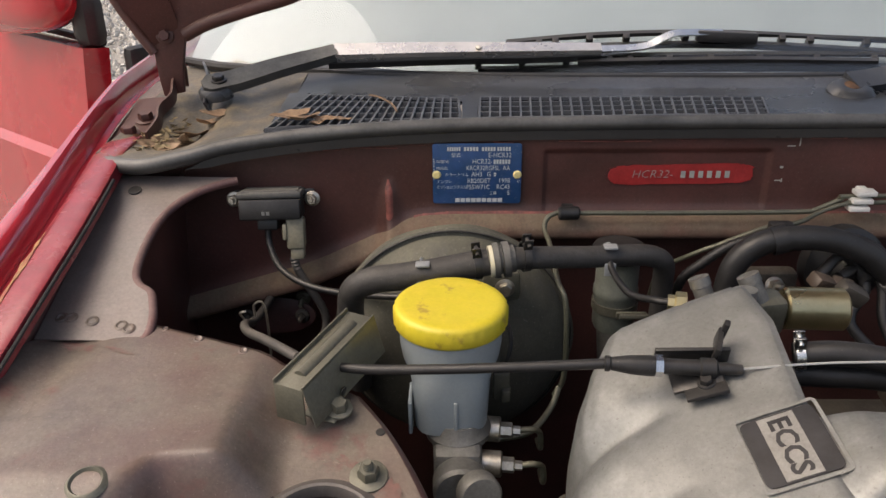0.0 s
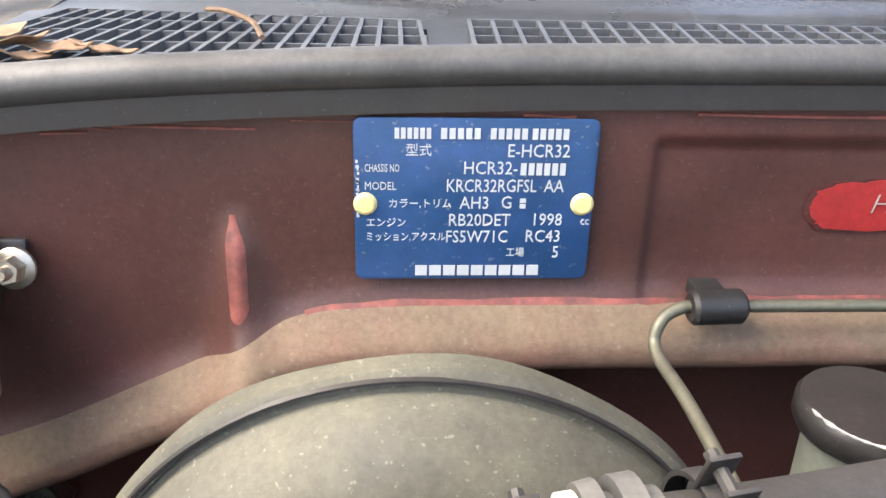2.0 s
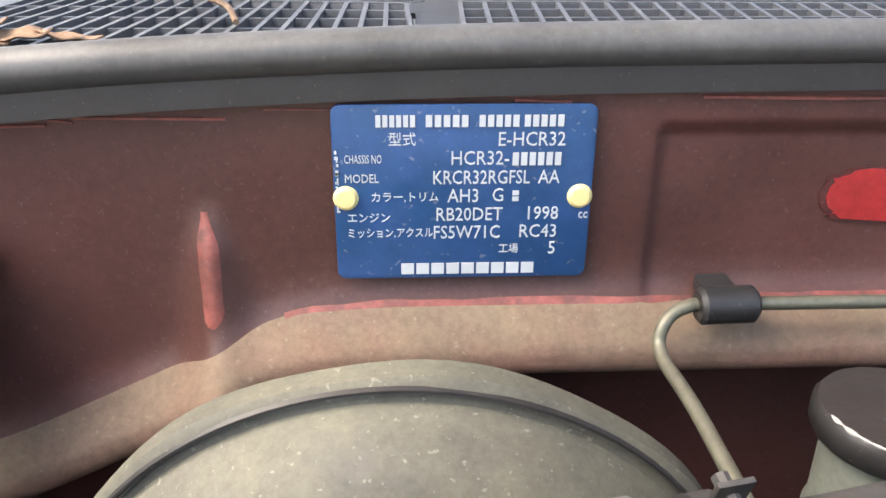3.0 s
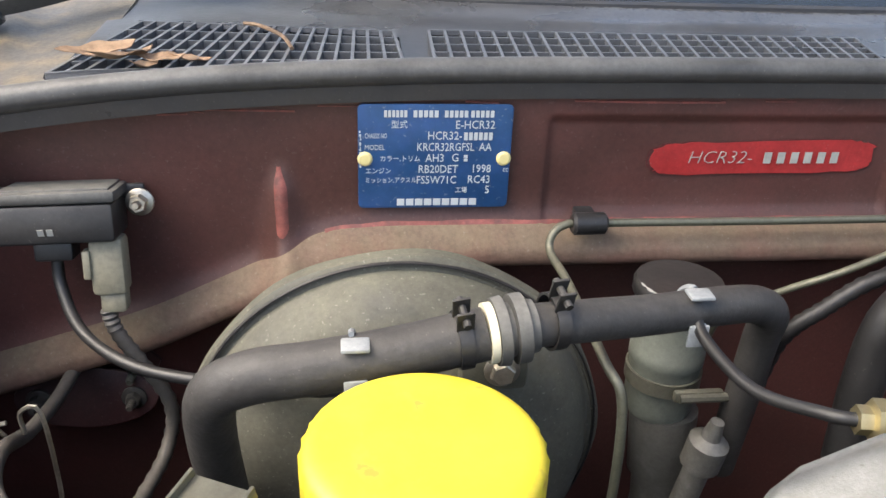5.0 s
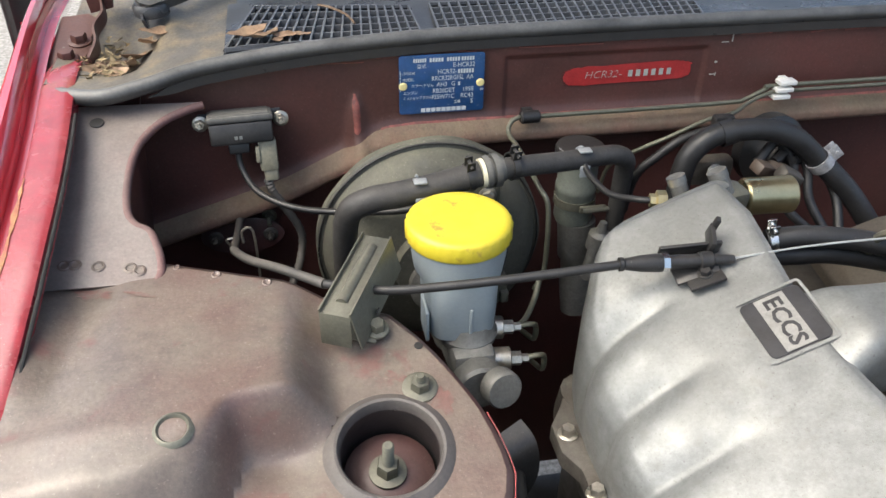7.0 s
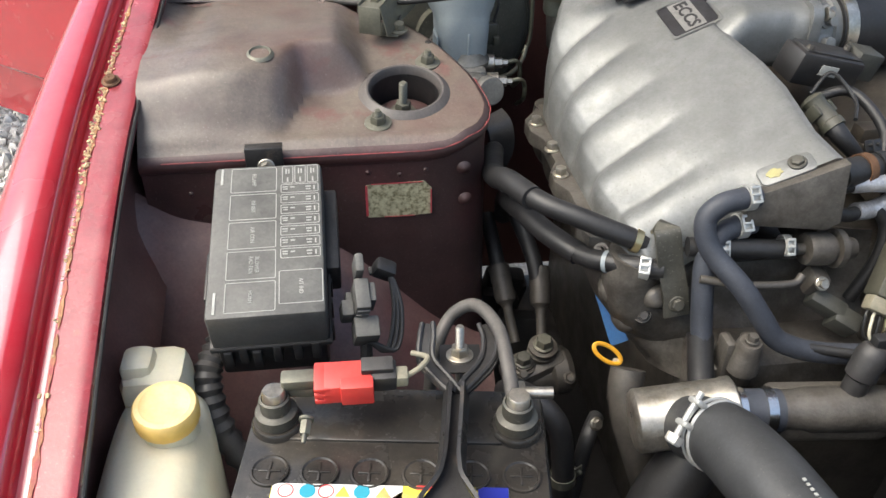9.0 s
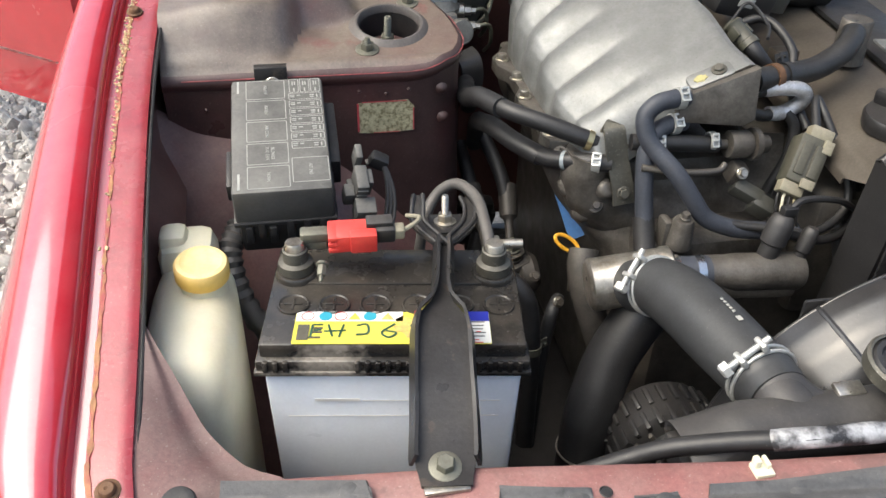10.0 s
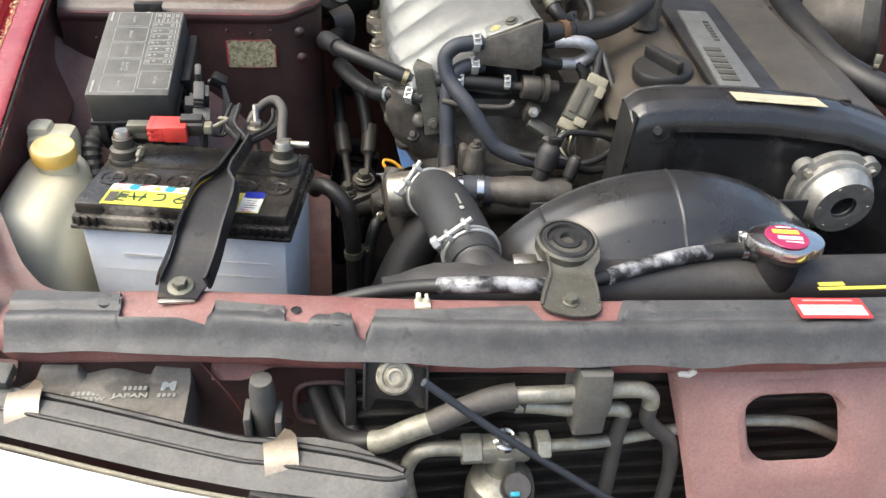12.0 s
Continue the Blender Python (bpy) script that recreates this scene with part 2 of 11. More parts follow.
AMBER = mat("amber_cap_plastic", (0.78, 0.5, 0.1), 0.35, vary=0.08, scale=30, bump=0.05, dust=0.75, dust_colour=(0.88, 0.78, 0.52), side_dust=0.0, fine=0.04, grit=0.0)
RES = mat("grey_blue_reservoir_plastic", (0.25, 0.29, 0.31), 0.45, vary=0.08, scale=25, second=(0.2, 0.25, 0.28), second_amount=0.5, second_scale=14, bump=0.1, subsurface=0.1, dust=0.3, dust_colour=(0.45, 0.45, 0.42), fine=0.05, grit=0.0)
WHITE_CASE = mat("milky_battery_case", (0.72, 0.76, 0.81), 0.35, vary=0.04, scale=20, second=(0.55, 0.6, 0.66), second_amount=0.4, second_scale=12, bump=0.06, subsurface=0.15, fine=0.03, grit=0.0)
IVORY = mat("yellowed_tank_plastic", (0.72, 0.69, 0.54), 0.4, vary=0.06, scale=14, second=(0.58, 0.52, 0.34), second_amount=0.45, second_scale=9, bump=0.08, subsurface=0.35, dust=0.12, fine=0.04, grit=0.0)
WHITE = mat("white_plastic", (0.75, 0.74, 0.7), 0.45, vary=0.06, scale=50, fine=0.05, grit=0.0)
OLD_YELLOW = mat("faded_yellow_paint", (0.33, 0.3, 0.13), 0.5, vary=0.3, scale=90, second=(0.3, 0.28, 0.2), second_amount=0.7, second_scale=60)
RIVET = mat("yellow_cream_plastic", (0.76, 0.66, 0.3), 0.45, vary=0.06, scale=80, fine=0.0, grit=0.0)
LABEL_CREAM = mat("faded_cream_label", (0.56, 0.5, 0.34), 0.5, vary=0.15, scale=60, second=(0.3, 0.27, 0.19), second_amount=0.6, second_scale=40, bump=0.05)
CREAM = mat("cream_plastic", (0.7, 0.66, 0.5), 0.45, vary=0.08, scale=50, fine=0.05, grit=0.0)
RED_PLASTIC = mat("red_plastic", (0.62, 0.04, 0.035), 0.38, vary=0.12, scale=60, dust=0.2, dust_colour=(0.5, 0.3, 0.25), fine=0.06, grit=0.0)
BLUE_PLATE = mat("blue_enamel", (0.014, 0.06, 0.165), 0.4, vary=0.15, scale=60, second=(0.03, 0.08, 0.24), second_amount=0.5, second_scale=40, bump=0.08, speck=0.15, fine=0.08, grit=0.0)
PRINT = mat("pale_print", (0.5, 0.54, 0.56), 0.5, vary=0.05, scale=80, bump=0, fine=0.0, grit=0.0)
PRINT_GREY = mat("grey_print", (0.38, 0.38, 0.35), 0.5, vary=0.15, scale=120, bump=0, fine=0.0, grit=0.0)
RED_MARK = mat("red_marking_paint", (0.34, 0.026, 0.026), 0.5, vary=0.2, scale=60, bump=0.1)
OVERSPRAY = mat("dark_red_overspray", (0.085, 0.022, 0.02), 0.5, vary=0.4, scale=150, second=(0.06, 0.03, 0.027), second_amount=0.9, second_scale=180, bump=0.1)
PLATE_BLACK = mat("black_enamel", (0.022, 0.023, 0.027), 0.35, vary=0.3, scale=80, dust=0.05, fine=0.0, grit=0.0)
PLATE_SILVER = mat("silver_enamel", (0.27, 0.265, 0.25), 0.45, 0.3, vary=0.15, scale=60)
LABEL_YELLOW = mat("yellow_label", (0.72, 0.66, 0.08), 0.4, vary=0.06, scale=40, second=(0.5, 0.36, 0.1), second_amount=0.5, second_scale=26, bump=0.02, fine=0.04, grit=0.0)
LABEL_STAIN = mat("brown_stained_paper", (0.42, 0.3, 0.12), 0.5, vary=0.3, scale=90, second=(0.62, 0.54, 0.12), second_amount=0.8, second_scale=70, bump=0.02)
LABEL_WHITE = mat("white_label", (0.75, 0.74, 0.7), 0.4, vary=0.05, scale=40, bump=0.02, fine=0.0, grit=0.0)
LABEL_BLUE = mat("blue_label", (0.02, 0.03, 0.3), 0.4, vary=0.05, scale=40, bump=0.02, fine=0.0, grit=0.0)
LABEL_TEAL = mat("teal_ink", (0.03, 0.3, 0.4), 0.5, vary=0.05, scale=40, bump=0, fine=0.0, grit=0.0)
LABEL_PURPLE = mat("purple_red_label", (0.34, 0.03, 0.1), 0.4, vary=0.1, scale=40, bump=0.02)
LABEL_RED = mat("red_label", (0.62, 0.05, 0.05), 0.4, vary=0.1, scale=40, bump=0.02)
INK = mat("dark_green_ink", (0.02, 0.08, 0.05), 0.5, vary=0.1, scale=40, bump=0, fine=0.0, grit=0.0)
BROWN_LEAF = mat("dry_leaf", (0.24, 0.155, 0.095), 0.7, vary=0.4, scale=140, second=(0.34, 0.235, 0.15), second_amount=0.8, second_scale=60, per_object=0.3, bump=0.3)
LITTER = mat("leaf_litter", (0.26, 0.2, 0.11), 0.8, vary=0.3, scale=150, per_island=0.5, bump=0.2)
STICKER = mat("weathered_sticker", (0.4, 0.37, 0.24), 0.6, vary=0.2, scale=150, second=(0.1, 0.09, 0.04), second_amount=0.9, second_scale=260, bump=0.1)
STONE = mat("gravel_stone", (0.5, 0.48, 0.445), 0.75, vary=0.2, scale=90, second=(0.24, 0.23, 0.21), second_amount=0.5, second_scale=30, per_island=0.45, bump=0.3)
GROUND = mat("gravel_ground", (0.3, 0.285, 0.26), 0.85, vary=0.5, scale=70, second=(0.16, 0.15, 0.135), second_amount=0.8, second_scale=45, bump=0.8, bump_scale=70)
FIN = mat("black_fin_metal", (0.02, 0.02, 0.02), 0.45, 0.4, vary=0.3, scale=60, dust=0.2)
CONDUIT = mat("grey_cable_sheath", (0.045, 0.045, 0.045), 0.5, vary=0.15, scale=60, dust=0.3)
PIPE_GREEN = mat("grey_green_pipe", (0.13, 0.135, 0.098), 0.4, 0.5, vary=0.15, scale=60, dust=0.3)
PIPE_PALE = mat("pale_alloy_pipe", (0.34, 0.335, 0.285), 0.42, 0.6, vary=0.2, scale=50, second=(0.2, 0.195, 0.165), second_amount=0.7, second_scale=45, dust=0.25)
SILVER_TAPE = mat("silver_heat_wrap", (0.5, 0.5, 0.51), 0.4, 0.6, vary=0.4, scale=70, bump=0.8, bump_scale=160)
TORN_TAPE = mat("torn_silver_tape", (0.03, 0.03, 0.032), 0.42, 0.2, vary=0.4, scale=70, second=(0.52, 0.52, 0.53), second_amount=0.95, second_scale=44, bump=0.6, bump_scale=160)
COVER_PAINT = mat("dusty_bronze_paint", (0.1, 0.086, 0.07), 0.38, 0.5, vary=0.2, scale=24, second=(0.11, 0.095, 0.08), second_amount=0.6, second_scale=10, dust=0.22, dust_colour=(0.24, 0.215, 0.175))
COWL = mat("faded_black_cowl", (0.04, 0.042, 0.047), 0.24, vary=0.25, scale=12, second=(0.07, 0.072, 0.076), second_amount=0.7, second_scale=6, dust=0.1, dust_colour=(0.3, 0.28, 0.24))
COWL_METAL = mat("dirty_cowl_corner", (0.085, 0.083, 0.08), 0.45, vary=0.3, scale=20, fine=0.28, second=(0.2, 0.16, 0.1), second_amount=0.85, second_scale=34, dust=0.35, dust_colour=(0.26, 0.215, 0.15), bump=0.3)
LIP = mat("dusty_slate_steel", (0.075, 0.068, 0.066), 0.42, vary=0.25, scale=30, dust=0.35, dust_colour=(0.2, 0.175, 0.155))
ORANGE = mat("orange_plastic", (0.75, 0.38, 0.03), 0.38, vary=0.08, scale=40, bump=0.05)
# blue-grey that stands for the sky reflected in the windscreen
SKY_SHEET = mat("pale_sky_sheet", (0.31, 0.345, 0.375), 0.6, vary=0.06, scale=6, bump=0.05, fine=0.0, grit=0.0)
BROWN_PLASTIC = mat("brown_plastic", (0.05, 0.033, 0.024), 0.45, vary=0.2, scale=60, dust=0.2)
BLUE_PLASTIC = mat("blue_plastic", (0.012, 0.105, 0.3), 0.4, vary=0.15, scale=60, dust=0.15)
LAMP_GREY = mat("dust_grey_lamp_shell", (0.075, 0.073, 0.07), 0.55, vary=0.3, scale=40, stain=((0.06, 0.055, 0.05), 25.0, 0.5), dust=0.65, dust_colour=(0.24, 0.23, 0.21), side_dust=0.4, bump=0.2)
LAMP_DUST = mat("dust_caked_lamp_shell", (0.085, 0.08, 0.072), 0.6, vary=0.3, scale=40, stain=((0.07, 0.062, 0.052), 25.0, 0.5), dust=0.8, dust_colour=(0.3, 0.28, 0.25), side_dust=0.4, bump=0.3)
FLAP = mat("scuffed_grey_black_plastic", (0.034, 0.035, 0.038), 0.38, vary=0.35, scale=30, second=(0.06, 0.06, 0.06), second_amount=0.6, second_scale=30, dust=0.4, dust_colour=(0.2, 0.195, 0.19), side_dust=0.15, stain=((0.018, 0.018, 0.018), 30.0, 0.7), bump=0.35)
FLECKED = mat("flaking_painted_pipe", (0.3, 0.29, 0.235), 0.45, 0.3, vary=0.3, scale=50, second=(0.04, 0.04, 0.042), second_amount=0.7, second_scale=34, dust=0.2)
CLAMP_GREY = mat("dull_grey_clamp", (0.115, 0.113, 0.103), 0.42, 0.3, vary=0.2, scale=50, dust=0.25, dust_colour=(0.25, 0.24, 0.22))
WORN_BOLT = mat("worn_pale_bolt", (0.4, 0.37, 0.3), 0.5, 0.4, vary=0.3, scale=120, second=(0.13, 0.105, 0.08), second_amount=0.6, second_scale=90, bump=0.3)
GALV = mat("galvanised_steel", (0.52, 0.52, 0.49), 0.42, 0.55, vary=0.15, scale=80, fine=0.08, grit=0.0)
SHROUD = mat("polished_black_shroud", (0.013, 0.013, 0.014), 0.26, vary=0.25, scale=20, second=(0.03, 0.03, 0.031), second_amount=0.5, second_scale=12, dust=0.1, dust_colour=(0.22, 0.21, 0.2), coat=0.5, coat_rough=0.22)
BRIGHT_CAST = mat("bright_cast_aluminium", (0.42, 0.415, 0.39), 0.38, 0.7, vary=0.2, scale=80, second=(0.24, 0.23, 0.2), second_amount=0.5, second_scale=50, dust=0.1, fine=0.1)
CLIP_GREY = mat("pale_grey_clip_plastic", (0.27, 0.29, 0.3), 0.42, vary=0.12, scale=60, dust=0.15)
CANISTER = mat("grey_green_canister_plastic", (0.135, 0.15, 0.13), 0.38, vary=0.12, scale=40, dust=0.25, dust_colour=(0.28, 0.27, 0.23), side_dust=0.3)
CLIP_STEEL = mat("dulled_spring_steel", (0.5, 0.42, 0.32), 0.34, 0.75, vary=0.12, scale=60, dust=0.2)
RAD_HOSE = mat("grey_bloomed_rubber", (0.03, 0.031, 0.032), 0.42, vary=0.25, scale=45, dust=0.2, dust_colour=(0.13, 0.132, 0.134), side_dust=0.35, fine=0.15)
LENS = mat("clear_lamp_lens", (0.5, 0.51, 0.51), 0.12, vary=0.03, scale=10, coat=0.5, bump=0, fine=0.0, grit=0.0)
INDICATOR = mat("orange_lamp_lens", (0.75, 0.2, 0.03), 0.2, vary=0.1, scale=20, coat=0.5, bump=0, fine=0.0, grit=0.0)
GLASS = bpy.data.materials.new("windscreen_glass")
GLASS.use_nodes = True
GLASS.node_tree.nodes["Principled BSDF"].inputs["Transmission Weight"].default_value = 1.0
GLASS.node_tree.nodes["Principled BSDF"].inputs["Roughness"].default_value = 0.02
GLASS.node_tree.nodes["Principled BSDF"].inputs["IOR"].default_value = 1.5
GLASS.node_tree.nodes["Principled BSDF"].inputs["Base Color"].default_value = (0.9, 0.94, 0.93, 1)

# ---- mesh tools ----
V = Vector
BASE = {}


def thing(name, base, label, category, group="", kind=""):
    ob = new(name)
    ob.empty_display_size = 0.02
    ob.location = base
    BASE[ob] = V(base)
    return tagged(ob, label, category, group, kind)


def to_mesh(name, bm, material, shift=None, sharp=38):
    if shift is not None:
        bmesh.ops.translate(bm, verts=bm.verts, vec=-shift)
    bmesh.ops.recalc_face_normals(bm, faces=bm.faces)
    me = bpy.data.meshes.new(name)
    bm.to_mesh(me)
    bm.free()
    me.polygons.foreach_set("use_smooth", [True] * len(me.polygons))
    me.set_sharp_from_angle(angle=radians(sharp))
    me.materials.append(material)
    return me


def part(name, bm, material, parent, label=""):
    base = BASE[parent]
    ob = new(name, to_mesh(name, bm, material, base))
    ob.parent = parent
    BASE[ob] = base
    return tagged(ob, label)


def solo(name, bm, material, label, category, group="", kind="", base=None):
    """A thing that is one mesh, with its origin at its base."""
    if base is None:
        lo = [min(v.co[i] for v in bm.verts) for i in range(3)]
        hi = [max(v.co[i] for v in bm.verts) for i in range(3)]
        base = V(((lo[0] + hi[0]) / 2, (lo[1] + hi[1]) / 2, lo[2]))
    base = V(base)
    ob = new(name, to_mesh(name, bm, material, base))
    ob.location = base
    BASE[ob] = base
    return tagged(ob, label, category, group, kind)


def B():
    return bmesh.new()


def merge(bm, tmp):
    me = bpy.data.meshes.new("tmp")
    tmp.to_mesh(me)
    tmp.free()
    bm.from_mesh(me)
    bpy.data.meshes.remove(me)
    return bm


def frame_of(way, up=(0, 0, 1)):
    z = V(way).normalized()
    u = V(up)
    if abs(z.dot(u.normalized())) > 0.98:
        u = V((0, 1, 0))
    x = u.cross(z).normalized()
    return Matrix((x, z.cross(x), z)).transposed()


def box(bm, c, s, rot=None, bevel=0.0, taper=(1, 1)):
    """A box of size s at c; taper shrinks its lower end."""
    t = bmesh.new()
    bmesh.ops.create_cube(t, size=1)
    for v in t.verts:
        k = taper if v.co.z < 0 else (1, 1)
        v.co = V((v.co.x * s[0] * k[0], v.co.y * s[1] * k[1], v.co.z * s[2]))
    if bevel:
        bmesh.ops.bevel(t, geom=list(t.edges), offset=bevel, segments=2, affect="EDGES", profile=0.5)
    m = Matrix.Translation(c) @ (rot.to_4x4() if rot is not None else Matrix())
    bmesh.ops.transform(t, matrix=m, verts=t.verts)
    return merge(bm, t)


def lathe(bm, c, way, profile, seg=32, turn=0.0, ripple=None):
    """Turns (radius, height) pairs round an axis; ends with radius 0 close it."""
    m = frame_of(way)
    rings = []
    for r, h in profile:
        if r < 1e-6:
            rings.append([bm.verts.new(V(c) + m @ V((0, 0, h)))])
        else:
            ring = []
            for i in range(seg):
                a = turn + math.tau * i / seg
                rr = r * (1 + ripple[1] * math.cos(a * ripple[0])) if ripple else r
                ring.append(bm.verts.new(V(c) + m @ V((rr * math.cos(a), rr * math.sin(a), h))))
            rings.append(ring)
    for a, b in zip(rings, rings[1:]):
        n = max(len(a), len(b))
        for i in range(n):
            j = (i + 1) % n
            if len(a) == 1:
                bm.faces.new((a[0], b[i], b[j]))
            elif len(b) == 1:
                bm.faces.new((a[i], a[j], b[0]))
            else:
                bm.faces.new((a[i], a[j], b[j], b[i]))
    return bm


def cyl(bm, p0, p1, r0, r1=None, seg=24, edge=0.0):
    p0, p1 = V(p0), V(p1)
    r1 = r0 if r1 is None else r1
    h = (p1 - p0).length
    e = edge
    pr = [(0, 0), (r0 - e, 0), (r0, e), (r1, h - e), (r1 - e, h), (0, h)] if e else [(0, 0), (r0, 0), (r1, h), (0, h)]
    return lathe(bm, p0, p1 - p0, pr, seg)


def spline(pts, sub=8):
    pts = [V(p) for p in pts]
    out = []
    for i in range(len(pts) - 1):
        p0 = pts[i - 1] if i else pts[0] * 2 - pts[1]
        p3 = pts[i + 2] if i + 2 < len(pts) else pts[-1] * 2 - pts[-2]
        for k in range(sub):
            t = k / sub
            out.append(0.5 * ((2 * pts[i]) + (pts[i + 1] - p0) * t + (2 * p0 - 5 * pts[i] + 4 * pts[i + 1] - p3) * t * t + (3 * pts[i] - p0 - 3 * pts[i + 1] + p3) * t ** 3))
    return out + [pts[-1]]


def tube(bm, pts, r, seg=14, sub=8, smooth=True, rings=0.0, hollow=False):
    """A tube along points; rings: amplitude of a corrugation; r may be a function of 0..1."""
    line = spline(pts, sub) if smooth else [V(p) for p in pts]
    n = len(line)
    up = None
    prev = None
    for i, p in enumerate(line):
        d = (line[min(i + 1, n - 1)] - line[max(i - 1, 0)]).normalized()
        if up is None:
            up = V((0, 0, 1)) if abs(d.z) < 0.9 else V((1, 0, 0))
        x = up.cross(d)
        x = x.normalized() if x.length > 1e-6 else V((1, 0, 0))
        y = d.cross(x)
        up = y
        rr = r(i / (n - 1)) if callable(r) else r
        if rings:
            rr += rings * (1 if i % 2 else -1)
        ring = [bm.verts.new(p + rr * (math.cos(math.tau * k / seg) * x + math.sin(math.tau * k / seg) * y)) for k in range(seg)]
        if prev:
            for k in range(seg):
                j = (k + 1) % seg
                bm.faces.new((prev[k], prev[j], ring[j], ring[k]))
        elif not hollow:
            bm.faces.new(list(reversed(ring)))
        prev = ring
    if not hollow:
        bm.faces.new(prev)
    return bm


def ribbon(bm, pts, width, thick, normal, sub=6, smooth=True):
    """A flat bar along points: width lies across the normal; both may be functions of 0..1."""
    line = spline(pts, sub) if smooth else [V(p) for p in pts]
    n, prev = len(line), None
    for i, p in enumerate(line):
        d = (line[min(i + 1, n - 1)] - line[max(i - 1, 0)]).normalized()
        nn = V(normal)
        s = d.cross(nn).normalized()
        nn = s.cross(d).normalized()
        w = (width(i / (n - 1)) if callable(width) else width) / 2
        h = thick / 2
        ring = [bm.verts.new(p + a * s * w + b * nn * h) for a, b in ((-1, -1), (1, -1), (1, 1), (-1, 1))]
        if prev:
            for k in range(4):
                j = (k + 1) % 4
                bm.faces.new((prev[k], prev[j], ring[j], ring[k]))
        else:
            bm.faces.new(list(reversed(ring)))
        prev = ring
    bm.faces.new(prev)
    return bm


def sheet(bm, fn, nu, nv, thick=0.0, keep=None):
    """A surface fn(u, v) over 0..1; thick gives it depth; keep(point) may cut holes."""
    t = bmesh.new()
    g = [[t.verts.new(fn(i / nu, j / nv)) for j in range(nv + 1)] for i in range(nu + 1)]
    for i in range(nu):
        for j in range(nv):
            q = (g[i][j], g[i + 1][j], g[i + 1][j + 1], g[i][j + 1])
            if keep is None or keep(sum((v.co for v in q), V()) / 4):
                t.faces.new(q)
    loose = [v for v in t.verts if not v.link_faces]
    bmesh.ops.delete(t, geom=loose, context="VERTS")
    if thick:
        t.normal_update()
        bmesh.ops.solidify(t, geom=list(t.faces), thickness=thick)
    return merge(bm, t)


def prism(bm, outline, m, h, bevel=0.0, inset_top=0.0):
    """A plate of a 2D outline, extruded h along z of the matrix m."""
    t = bmesh.new()
    vs = [t.verts.new((x, y, 0)) for x, y in outline]
    f = t.faces.new(vs)
    r = bmesh.ops.extrude_face_region(t, geom=[f])
    top = [v for v in r["geom"] if isinstance(v, bmesh.types.BMVert)]
    bmesh.ops.translate(t, verts=top, vec=(0, 0, h))
    if bevel:
        rim = [e for e in t.edges if all(v in top for v in e.verts)]
        bmesh.ops.bevel(t, geom=rim, offset=bevel, segments=2, affect="EDGES", profile=0.5)
    bmesh.ops.transform(t, matrix=m, verts=t.verts)
    return merge(bm, t)


def rounded(w, h, r, n=4):
    pts = []
    for cx, cy, a0 in ((w / 2 - r, h / 2 - r, 0), (-w / 2 + r, h / 2 - r, 90), (-w / 2 + r, -h / 2 + r, 180), (w / 2 - r, -h / 2 + r, 270)):
        for k in range(n + 1):
            a = radians(a0 + 90 * k / n)
            pts.append((cx + r * math.cos(a), cy + r * math.sin(a)))
    return pts


def lerp(table, x):
    """Looks x up in rows (x, value)."""
    if x <= table[0][0]:
        return table[0][1]
    for (a, p), (b, q) in zip(table, table[1:]):
        if x <= b:
            return p + (q - p) * (x - a) / (b - a)
    return table[-1][1]


def smoothstep(a, b, x):
    t = min(1, max(0, (x - a) / (b - a)))
    return t * t * (3 - 2 * t)


def plane_at(c, x_way, up_way):
    """A pose whose x runs along x_way and whose z stands off the surface; up_way is its y."""
    x = V(x_way).normalized()
    z = x.cross(V(up_way)).normalized()
    y = z.cross(x)
    m = Matrix((x, y, z)).transposed().to_4x4()
    m.translation = V(c)
    return m


def bolt(bm, c, way, r=0.006, h=0.006, washer=1.5, stud=0.0, turn=0.3):
    """A hex head on a washer, with a bit of thread above it if stud is set."""
    c, w = V(c), V(way).normalized()
    if washer:
        lathe(bm, c, w, [(0, 0), (r * washer, 0), (r * washer, 0.0016), (r * washer * 0.9, 0.0022), (0, 0.0022)], 20)
    lathe(bm, c + w * 0.002, w, [(0, 0), (r, 0), (r, h * 0.8), (r * 0.86, h), (0, h)], 6, turn)
    if stud:
        pr = [(0, 0)]
        k = int(stud / 0.0016)
        for i in range(k):
            pr += [(r * 0.5, i * 0.0016), (r * 0.43, i * 0.0016 + 0.0008)]
        pr += [(r * 0.35, stud), (0, stud)]
        lathe(bm, c + w * (h + 0.002), w, pr, 12)
    return bm


def bolt_part(parent, c, way, r=0.006, h=0.006, washer=1.5, stud=0.0, material=None, name="bolt", label=""):
    return part(name, bolt(B(), c, way, r, h, washer, stud), material or STEEL, parent, label)


def writing(text, size, m, material, parent, name="lettering", stretch=1.0, slant=0.0, depth=0.0002, align="CENTER", bold=0.0, label=""):
    cu = bpy.data.curves.new("text", "FONT")
    cu.body, cu.size, cu.align_x, cu.align_y, cu.extrude, cu.shear = text, size, align, "CENTER", depth, slant
    cu.offset, cu.resolution_u = bold, 2
    tmp = bpy.data.objects.new("text", cu)
    me = bpy.data.meshes.new_from_object(tmp)
    bpy.data.objects.remove(tmp)
    me.name = name
    me.transform(Matrix.Translation(-BASE[parent]) @ m @ Matrix.Diagonal((stretch, 1, 1, 1)))
    me.materials.clear()
    me.materials.append(material)
    ob = new(name, me)
    ob.parent = parent
    BASE[ob] = BASE[parent]
    return tagged(ob, label)


